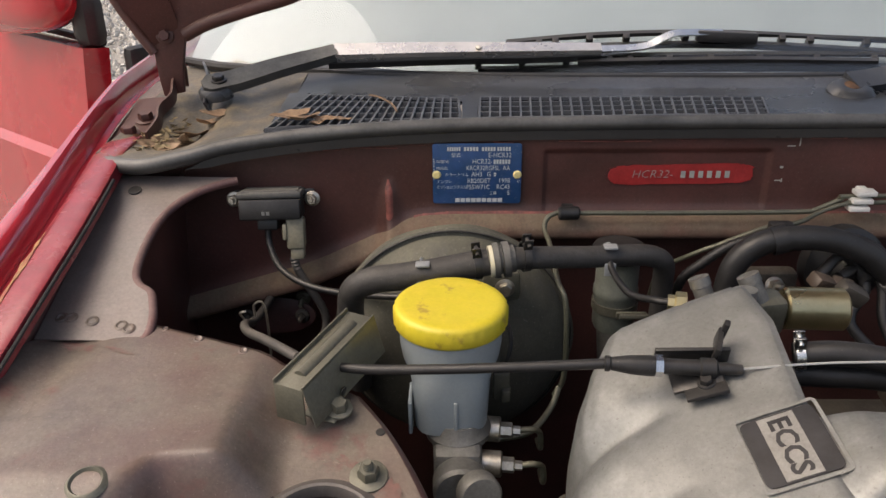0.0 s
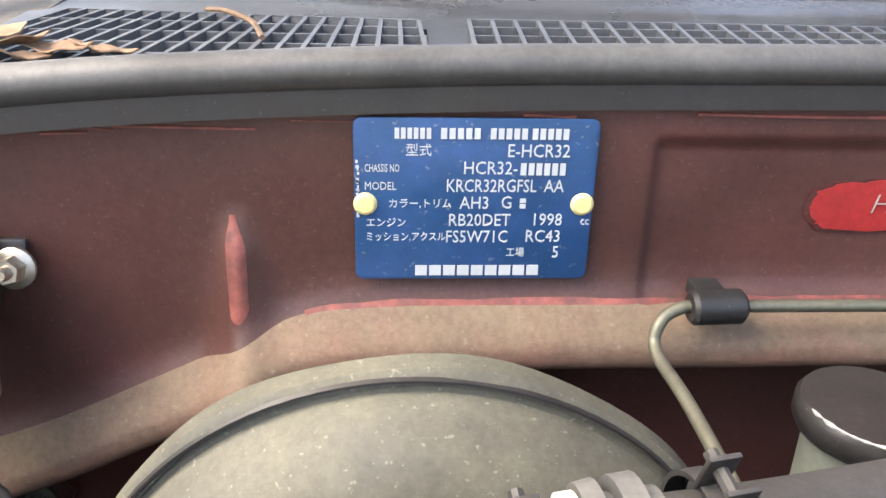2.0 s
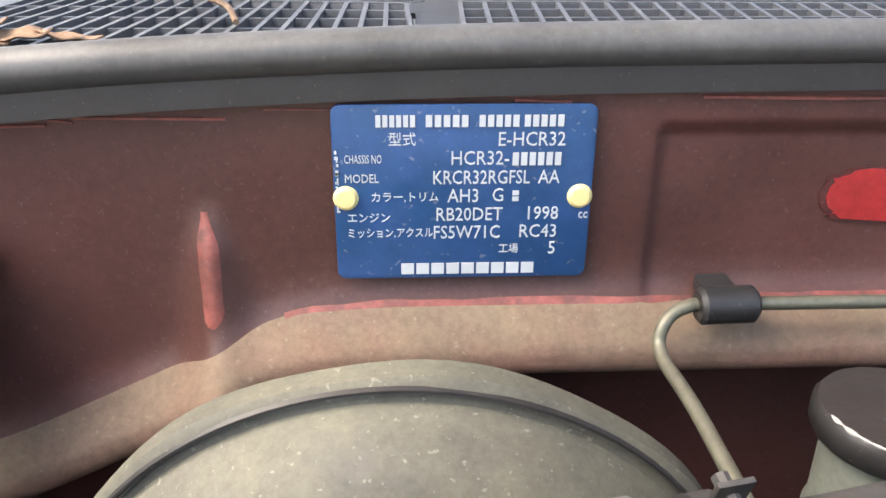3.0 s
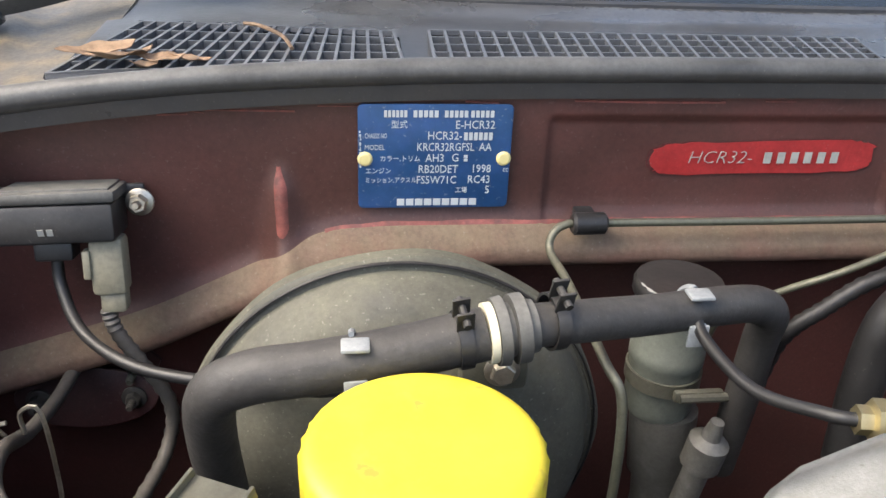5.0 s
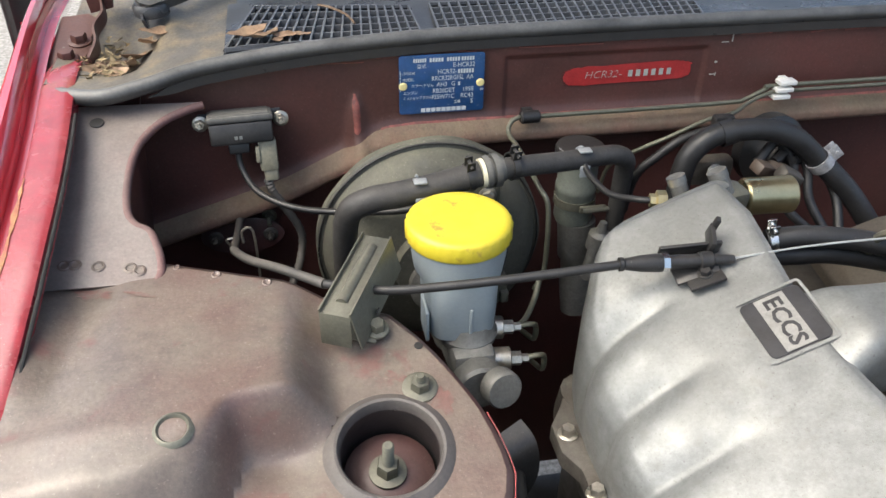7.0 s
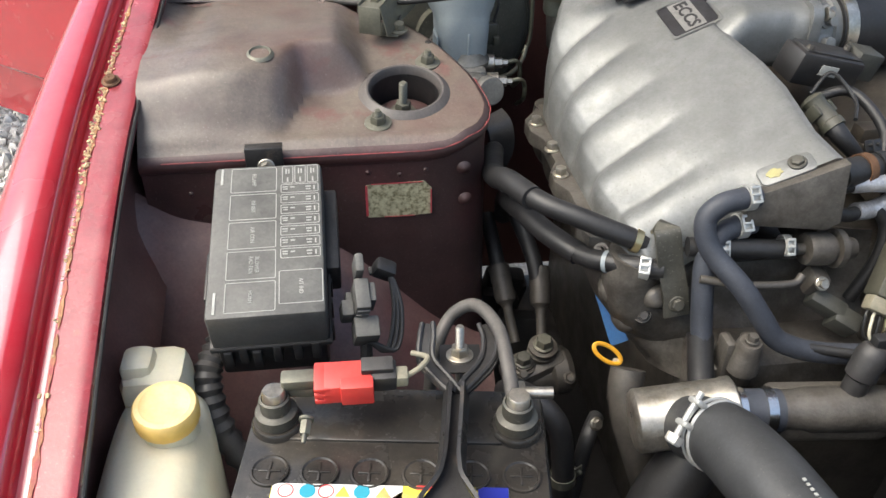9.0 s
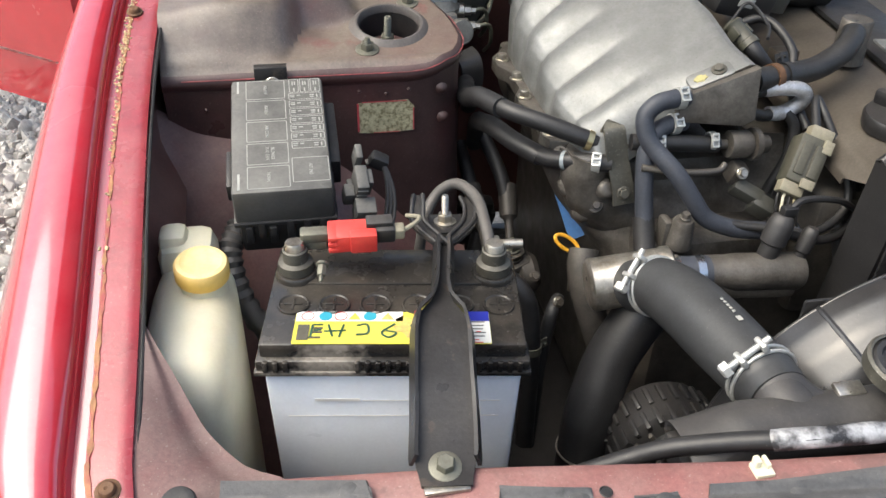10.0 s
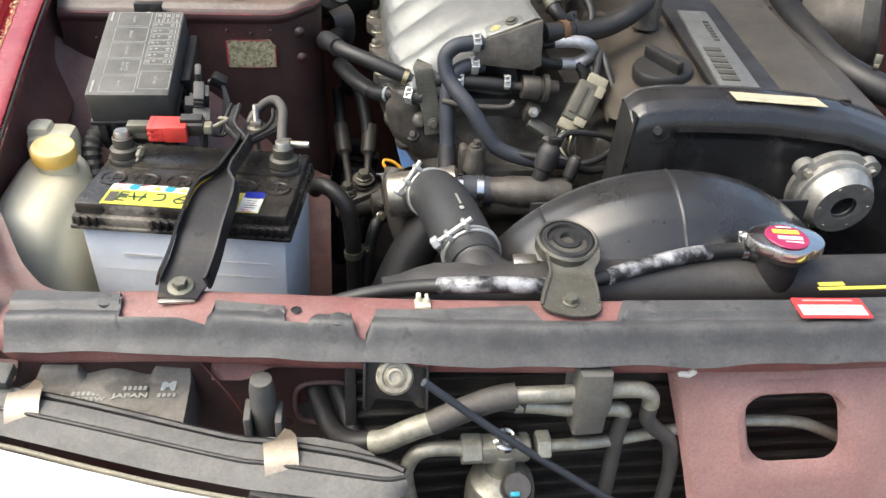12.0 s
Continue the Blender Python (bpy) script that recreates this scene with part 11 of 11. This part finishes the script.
# ---- rear of the engine by the firewall ----
def plenum_rear():
    t = thing("heater_hose", (0.3, 0.74, 0.80), "fat black heater hose looping by the firewall", "hose")
    part("hose", tube(B(), [(0.258, 0.735, 0.80), (0.259, 0.74, 0.85), (0.264, 0.742, 0.889), (0.282, 0.742, 0.911), (0.308, 0.741, 0.918), (0.345, 0.74, 0.917), (0.378, 0.738, 0.904), (0.405, 0.735, 0.882), (0.44, 0.72, 0.85), (0.47, 0.70, 0.81)], 0.0112, 20, 8), RUBBER, t)
    clamp(t, (0.300, 0.7415, 0.9165), (1, 0, 0.25), 0.0116, width=0.013, ears=False, material=RUBBER, label="black hose strap")
    clamp(t, (0.408, 0.734, 0.879), (0.7, -0.1, -0.7), 0.0116, width=0.012, turn=1.5, material=SILVER_TAPE, label="silver hose clamp")
    part("thin_hose", tube(B(), [(0.222, 0.78, 0.81), (0.228, 0.775, 0.856), (0.246, 0.77, 0.880), (0.272, 0.768, 0.900), (0.315, 0.766, 0.910), (0.363, 0.766, 0.909), (0.40, 0.766, 0.897), (0.43, 0.76, 0.87)], 0.0046, 14, 10, rings=0.0004), RUBBER, t, "thin black hose")
    bm = B()
    box(bm, (0.314, 0.775, 0.912), (0.022, 0.012, 0.014), None, 0.003)
    part("hose_clip", bm, RUBBER, t)
    g = thing("solenoid_valve", (0.29, 0.64, 0.87), "gold-passivated solenoid valve behind the plenum", "solenoid")
    bm = lathe(B(), (0.274, 0.652, 0.898), (1, -0.05, 0.0), [(0, 0), (0.015, 0), (0.017, 0.002), (0.017, 0.046), (0.015, 0.048), (0, 0.048)], 30)
    part("can", bm, GOLD, g)
    bm = B()
    box(bm, (0.258, 0.646, 0.897), (0.026, 0.026, 0.034), Euler((0.1, 0, 0.2)).to_matrix(), 0.006)
    part("bracket", bm, BRACKET, g)
    for p, d, r, L, mt in (((0.212, 0.641, 0.904), (-0.35, 0.3, 0.9), 0.0075, 0.026, ALLOY_WORN), ((0.252, 0.641, 0.907), (-0.4, 0.3, 0.8), 0.008, 0.026, ALLOY_WORN), ((0.235, 0.629, 0.912), (-0.1, 0.1, 1), 0.0085, 0.014, ALLOY)):
        bm = lathe(B(), p, d, [(0, 0), (r, 0), (r, L * 0.7), (r * 1.1, L * 0.72), (r * 1.1, L), (r * 0.6, L), (0, L * 0.9)], 16)
        part("nipple", bm, mt, g)
    bm = lathe(B(), (0.194, 0.641, 0.908), (-1, 0.2, 0.0), [(0, 0), (0.009, 0), (0.009, 0.008), (0.006, 0.009), (0.006, 0.014), (0, 0.014)], 6)
    part("brass_union", bm, GOLD, g, "brass union")
    part("tube", tube(B(), [(0.182, 0.643, 0.908), (0.172, 0.65, 0.906), (0.158, 0.68, 0.896), (0.150, 0.715, 0.899), (0.149, 0.73, 0.907)], 0.003, 10, 8), RUBBER, g, "thin black tube")
    bolt_part(g, (0.318, 0.775, 0.852), (0, -0.9, 0.4), 0.007, 0.010, 1.3, 0.008, STEEL, label="bright bleed screw")
    bm = B()
    box(bm, (0.318, 0.79, 0.848), (0.05, 0.02, 0.03), None, 0.005)
    part("valve_foot", bm, ALLOY_DARK, g)
    bm = B()
    box(bm, (0.352, 0.70, 0.885), (0.026, 0.016, 0.016), Euler((0.2, 0.5, 0)).to_matrix(), 0.004)
    part("valve_block", bm, GRIME, g)
    r = thing("rubber_hose", (0.32, 0.56, 0.86), "two black rubber hoses beside the throttle", "hose")
    part("hose", tube(B(), [(0.252, 0.572, 0.905), (0.275, 0.567, 0.910), (0.30, 0.562, 0.910), (0.34, 0.553, 0.905), (0.40, 0.53, 0.89), (0.46, 0.50, 0.86)], 0.009, 16, 8), RUBBER, r)
    part("hose", tube(B(), [(0.252, 0.575, 0.888), (0.28, 0.571, 0.889), (0.32, 0.565, 0.889), (0.40, 0.55, 0.872), (0.46, 0.54, 0.84)], 0.009, 16, 8), RUBBER, r)
    clamp(r, (0.256, 0.571, 0.906), (1, -0.2, 0.2), 0.0092, width=0.006, turn=1.8)
    k = thing("throttle_duct", (0.4, 0.47, 0.82), "black rubber intake duct with a steel band clamp", "duct")
    bm = tube(B(), [(0.358, 0.470, 0.886), (0.38, 0.473, 0.886), (0.42, 0.48, 0.883), (0.48, 0.488, 0.872)], 0.0395, 28, 6)
    part("duct", bm, RUBBER, k)
    bm = lathe(B(), (0.3605, 0.4705, 0.886), (1, 0.13, 0), [(0.0398, 0), (0.0412, 0), (0.0412, 0.013), (0.0398, 0.013)], 36)
    part("band_clamp", bm, STEEL, k, "steel band clamp")
    bm = lathe(B(), (0.367, 0.462, 0.929), (0.5, -1, 0.1), [(0, 0), (0.0065, 0), (0.0065, 0.015), (0, 0.015)], 6)
    box(bm, (0.367, 0.468, 0.929), (0.012, 0.022, 0.010), None, 0.002)
    part("clamp_screw", bm, STEEL, k)
    pts = [V((0.335, 0.522, 0.897)) + V((0.0, 0.032 * math.cos(a), 0.032 * math.sin(a))) for a in [math.pi * q / 16 for q in range(17)]]
    part("throttle_drum", tube(B(), pts, 0.004, 8, smooth=False), BRACKET, k, "throttle cable drum")
    s = thing("throttle_sensor", (0.31, 0.38, 0.84), "black throttle position sensor with a grey connector", "sensor")
    bm = B()
    rr = Euler((0.1, 0.25, 0.12)).to_matrix()
    box(bm, (0.318, 0.392, 0.878), (0.075, 0.034, 0.032), rr, 0.004)
    part("housing", bm, BLACK_CLEAN, s)
    bm = box(B(), V((0.318, 0.392, 0.878)) + rr @ V((0, 0, 0.0165)), (0.066, 0.026, 0.003), rr, 0.001)
    part("housing_lid", bm, BLACK_CLEAN, s)
    for k in (-1, 1):
        bolt_part(s, V((0.318, 0.392, 0.878)) + rr @ V((0.029 * k, 0.009 * k, 0.018)), rr @ V((0, 0, 1)), 0.003, 0.002, 1.3, 0, GRIME, "screw")
    bm = box(B(), (0.366, 0.402, 0.876), (0.03, 0.026, 0.028), rr, 0.003)
    part("connector", bm, DARK_PLUG, s, "dark olive connector")
    bm = box(B(), (0.318, 0.374, 0.880), (0.02, 0.001, 0.01), rr, 0.0003)
    part("moulded_mark", bm, PRINT_GREY, s)
    q = thing("wiring_connector", (0.29, 0.32, 0.82), "grey-green injector wiring connectors with looped wires", "wiring connector")
    top, low = V((0.2814, 0.3340, 0.8720)), V((0.2934, 0.3092, 0.8570))
    way = (low - top).normalized()
    bm = lathe(B(), top, way, [(0, -0.002), (0.006, -0.002), (0.010, 0.0), (0.0115, 0.003), (0.0105, 0.005), (0.0098, 0.006), (0.0098, 0.026), (0.011, 0.027), (0.011, 0.034), (0, 0.034)], 20)
    for k in (-1, 1):
        box(bm, top + way * 0.014 + way.cross(V((0, 0, 1))).normalized() * 0.010 * k, (0.004, 0.014, 0.012), frame_of(way), 0.001)
    part("housing", bm, OLIVE, q, "round olive-grey injector plug")
    bm = tube(B(), [low - way * 0.006, low + way * 0.012, low + way * 0.020 + V((0.012, 0, -0.012)), low + V((0.03, -0.02, -0.04))], lambda s: 0.0095 - 0.004 * s, 14, 6)
    part("rubber_boot", bm, RUBBER, q, "black rubber boot")
    part("loom", tube(B(), [(0.30, 0.36, 0.86), (0.33, 0.35, 0.87), (0.345, 0.31, 0.85), (0.335, 0.28, 0.82), (0.34, 0.24, 0.79)], 0.005, 10, 8), RUBBER, q)
    part("wire", tube(B(), [(0.29, 0.35, 0.87), (0.312, 0.36, 0.885), (0.325, 0.335, 0.87), (0.31, 0.305, 0.865)], 0.0018, 8, 8), RUBBER, q)
    # back wall clutter by the firewall
    c = thing("wiring_loom", (0.4, 0.72, 0.78), "tangle of black wiring and brown connectors by the firewall", "wiring loom")
    bm = B()
    box(bm, (0.335, 0.72, 0.885), (0.022, 0.016, 0.013), Euler((0.2, 0.4, 0.3)).to_matrix(), 0.003)
    box(bm, (0.36, 0.735, 0.872), (0.02, 0.016, 0.015), Euler((0.5, 0.2, -0.3)).to_matrix(), 0.003)
    part("connector", bm, BROWN_PLASTIC, c, "brown connector")
    for a in range(3):
        part("loom", tube(B(), [(0.34 + 0.02 * a, 0.74, 0.88), (0.365 + 0.02 * a, 0.75, 0.897 - 0.01 * a), (0.385 + 0.015 * a, 0.74, 0.87), (0.37 + 0.03 * a, 0.72, 0.84), (0.42, 0.68, 0.80)], 0.005, 10, 8), RUBBER, c)
    bm = lathe(B(), (0.385, 0.80, 0.865), (0.1, -1, 0.1), [(0, 0), (0.04, 0), (0.04, 0.015), (0.028, 0.022), (0.02, 0.04), (0, 0.04)], 28)
    part("grommet", bm, RUBBER, c, "black rubber grommet")


plenum_rear()


# ---- wipers, leaves and small things on the cowl ----
SILVER_ARM = mat("brushed_silver_paint", (0.66, 0.63, 0.6), 0.26, 0.85, vary=0.1, scale=40, dust=0.1, fine=0.06, grit=0.0)


def slotted_blade(parent, pts, deep, gaps):
    """A blade frame of two rails with cross webs, open between them."""
    line = spline(pts, 6)
    for k in (-1, 1):
        rail = [p + V((0, k * deep * 0.35, k * deep * 0.5)) for p in line]
        part("blade_rail", ribbon(B(), rail, 0.006, 0.005, (0, -0.5, 1), smooth=False), BLACK_CLEAN, parent)
    n = len(line) - 1
    for k in range(gaps + 1):
        p = line[round(n * k / gaps)]
        part("blade_web", box(B(), p, (0.008, 0.008, deep * 1.15), Euler((0.6, 0, 0)).to_matrix(), 0.001), BLACK_CLEAN, parent)
    part("blade_rubber", ribbon(B(), [p + V((0, 0.004, -deep * 0.9)) for p in line], 0.005, 0.006, (0, -0.3, 1), smooth=False), RUBBER, parent, "black rubber wiping edge")


def wipers():
    t = thing("wiper_arm", (-0.25, 0.985, 0.985), "silver-grey and black windscreen wiper arm with its blade", "windscreen wiper")
    p = V((-0.258, 0.982, 0.992))
    bm = lathe(B(), p + V((0, 0, -0.008)), (0, -0.1, 1), [(0, 0), (0.019, 0), (0.019, 0.008), (0.016, 0.012), (0, 0.012)], 28)
    part("pivot_base", bm, COWL, t)
    bolt_part(t, p + V((0.004, 0.002, 0.010)), (0, -0.2, 1), 0.0068, 0.005, 1.4, 0, IRON, "pivot_nut", "black pivot nut")
    bm = ribbon(B(), [p + V((-0.012, -0.006, 0.004)), p + V((0.0, 0, 0.006)), (-0.235, 0.998, 1.0), (-0.19, 1.028, 1.008), (-0.15, 1.05, 1.014), (-0.13, 1.058, 1.018)], lambda s: 0.013 + 0.015 * smoothstep(0.0, 0.15, s) - 0.008 * smoothstep(0.3, 1.0, s), 0.011, (0, -0.5, 1))
    part("arm_root", bm, GREY_PLASTIC, t, "dusty black arm root")
    bm = ribbon(B(), [(-0.132, 1.057, 1.018), (0.0, 1.066, 1.018), (0.1, 1.07, 1.017), (0.188, 1.078, 1.015)], lambda s: 0.020 - 0.007 * s, 0.010, (0, -0.6, 1))
    part("arm_channel", bm, SILVER_ARM, t, "silver arm channel")
    # black strip added below the channel as its underside shade
    bm = ribbon(B(), [(-0.14, 1.058, 1.008), (0.0, 1.068, 1.009), (0.1, 1.072, 1.009), (0.188, 1.08, 1.009)], lambda s: 0.020 - 0.006 * s, 0.009, (0, -0.6, 1))
    part("arm_underside", bm, BLACK_CLEAN, t, "black strip for the shade under the open arm")
    part("rivet", lathe(B(), (0.040, 1.062, 1.0215), (0, -0.7, 0.8), [(0, 0.002), (0.003, 0.0015), (0.004, 0)], 12), STEEL, t)
    bm = ribbon(B(), [(0.18, 1.078, 1.015), (0.24, 1.084, 1.017), (0.265, 1.09, 1.026), (0.285, 1.095, 1.031), (0.34, 1.10, 1.030)], 0.009, 0.003, (0, -0.8, 1))
    part("arm_rod", bm, CHROME, t, "bright flat arm rod")
    bm = B()
    box(bm, (0.345, 1.10, 1.025), (0.075, 0.012, 0.014), Euler((0, 0.05, 0)).to_matrix(), 0.003)
    part("blade_bridge", bm, BLACK, t)
    slotted_blade(t, [(0.075, 1.105, 1.012), (0.2, 1.105, 1.021), (0.35, 1.105, 1.022), (0.55, 1.105, 1.010), (0.72, 1.10, 1.0)], 0.012, 14)
    w = thing("wiper_arm", (0.457, 0.99, 0.985), "black wiper arm with a rusty pivot and slotted blade", "windscreen wiper")
    q = V((0.457, 0.992, 0.984))
    bm = lathe(B(), q + V((0, 0, -0.006)), (0, -0.25, 1), [(0, 0), (0.026, 0), (0.026, 0.008), (0.02, 0.014), (0.012, 0.016), (0, 0.012)], 32)
    part("pivot_base", bm, COWL, w)
    part("pivot_nut", lathe(B(), q + V((0, -0.002, 0.006)), (0, -0.25, 1), [(0, 0.004), (0.006, 0.004), (0.009, 0.003), (0.0105, 0)], 20), RUST, w, "rusty pivot")
    bm = ribbon(B(), [q + V((0, 0.004, 0.008)), (0.50, 1.01, 0.994), (0.56, 1.03, 1.0), (0.66, 1.05, 1.005)], 0.028, 0.012, (0, -0.5, 1))
    part("arm_root", bm, COWL, w)
    slotted_blade(w, [(0.04, 1.082, 0.997), (0.2, 1.08, 0.999), (0.35, 1.08, 1.0), (0.55, 1.08, 0.998), (0.7, 1.08, 0.992)], 0.013, 13)
    bm = ribbon(B(), [(0.16, 1.072, 1.001), (0.35, 1.072, 1.003), (0.52, 1.072, 1.0)], 0.008, 0.006, (0, -0.3, 1))
    part("blade_bridge", bm, BLACK_CLEAN, w)


wipers()


def leaf(c, size, turn, curl, tilt=(0.0, 0.0), name="dry_leaf"):
    bm = B()

    def at(u, v):
        s = u * 2 - 1
        w = 0.36 * (1 - s * s) ** 0.8 * (1 + 0.25 * s)
        x, y = s, (v * 2 - 1) * w
        return V((x, y, curl * (x * x * 0.5 + y * y * 1.6) + 0.04 * math.sin(7 * x + 3 * y))) * size
    sheet(bm, at, 12, 6, 0.0006)
    m = Matrix.Translation(c) @ Euler((tilt[0], tilt[1], turn)).to_matrix().to_4x4()
    bmesh.ops.transform(bm, matrix=m, verts=bm.verts)
    solo(name, bm, BROWN_LEAF, "curled dry brown leaf lying on the cowl", "leaf", "dry leaves on the cowl")


for c, s, a, k, ti in (((-0.157, 0.892, 0.988), 0.021, 0.5, 0.3, (0.2, 0)), ((-0.142, 0.880, 0.988), 0.020, 0.7, 0.35, (-0.2, 0.1)), ((-0.122, 0.886, 0.986), 0.015, -0.2, 0.3, (0.1, 0)), ((-0.106, 0.890, 0.985), 0.012, 0.2, 0.3, (0, 0.2)), ((-0.128, 0.874, 0.985), 0.010, 1.0, 0.4, (0.2, 0.2)),
                        ((-0.285, 0.905, 0.953), 0.026, 0.6, 0.3, (0.2, 0.3)), ((-0.27, 0.925, 0.956), 0.024, 1.0, 0.4, (-0.3, 0.2)), ((-0.295, 0.885, 0.955), 0.02, 0.2, 0.3, (0.3, 0)), ((-0.262, 0.945, 0.965), 0.022, 1.4, 0.3, (0.1, 0.3)), ((-0.3, 0.895, 0.957), 0.024, 0.35, 0.2, (0.4, 0.1)), ((-0.275, 0.90, 0.958), 0.016, 2.0, 0.5, (0.3, 0.4)), ((-0.25, 0.955, 0.972), 0.02, 0.3, 0.3, (0.2, 0.1))):
    leaf(c, s * 1.05, a, k * 1.5, ti)

def leaf_litter():
    """Crumbled leaves and grit in the corner of the cowl."""
    rng = random.Random(77)
    verts, faces = [], []
    for _ in range(95):
        x, y = rng.gauss(-0.297, 0.014), rng.gauss(0.905, 0.026)
        if not (-0.325 < x < -0.23 and 0.86 < y < 0.99):
            continue
        c = V((x, y, 0.958 + rng.uniform(-0.002, 0.008)))
        s = rng.uniform(0.003, 0.008)
        m = Euler((rng.uniform(-0.7, 0.7), rng.uniform(-0.7, 0.7), rng.uniform(0, 6.28))).to_matrix()
        o = len(verts)
        ring = [(1, 0, 0.12), (0.35, 0.34, -0.05), (-0.4, 0.3, 0.06), (-1, 0, 0.18), (-0.35, -0.34, -0.03), (0.45, -0.28, 0.08)]
        verts.extend(c + m @ V(p) * s for p in ring)
        verts.append(c + m @ V((0, 0, -0.06)) * s)
        faces.extend((o + k, o + (k + 1) % 6, o + 6) for k in range(6))
    me = bpy.data.meshes.new("leaf_litter")
    me.from_pydata(verts, [], faces)
    me.materials.append(LITTER)
    tagged(new("leaf_litter", me), "crumbled dry leaves and grit in the cowl corner", "leaf litter", kind="stuff")


leaf_litter()

bm = tube(B(), [(-0.082, 0.965, 0.990), (-0.07, 0.948, 0.992), (-0.055, 0.925, 0.991), (-0.048, 0.905, 0.988)], 0.0013, 6, 4)
solo("dry_twig", bm, BROWN_LEAF, "thin dry twig lying across the grille", "twig")


def hinge_base():
    t = thing("hinge_mount", (-0.33, 0.94, 0.955), "maroon bonnet hinge mount with two bolts", "hinge")
    bm = B()
    prism(bm, [(-0.022, -0.055), (0.016, -0.055), (0.02, -0.01), (0.014, 0.02), (0.02, 0.06), (0.006, 0.075), (-0.022, 0.07)], plane_at((-0.334, 0.935, 0.9615), (1, 0, 0), (0, 1, 0.18)), 0.003, 0.001)
    part("base_plate", bm, BAY, t)
    for p in ((-0.329, 0.948, 0.967), (-0.337, 0.916, 0.961)):
        bolt_part(t, p, (0, -0.18, 1), 0.008, 0.008, 1.5, 0, BAY, label="maroon hinge bolt with bare edges")
    bm = ribbon(B(), [(-0.312, 0.90, 0.962), (-0.308, 0.925, 0.97), (-0.312, 0.95, 0.978), (-0.306, 0.975, 0.985), (-0.31, 1.0, 0.995), (-0.312, 1.03, 0.998)], 0.014, 0.0025, (1, 0, 0.1))
    part("side_wall", bm, BAY, t)
    bm = ribbon(B(), [(-0.29, 1.06, 1.0), (-0.275, 1.02, 0.995), (-0.268, 0.985, 0.985), (-0.262, 0.955, 0.978)], 0.016, 0.0025, (1, 0, 0.3))
    part("channel_edge", bm, COWL, t)


hinge_base()
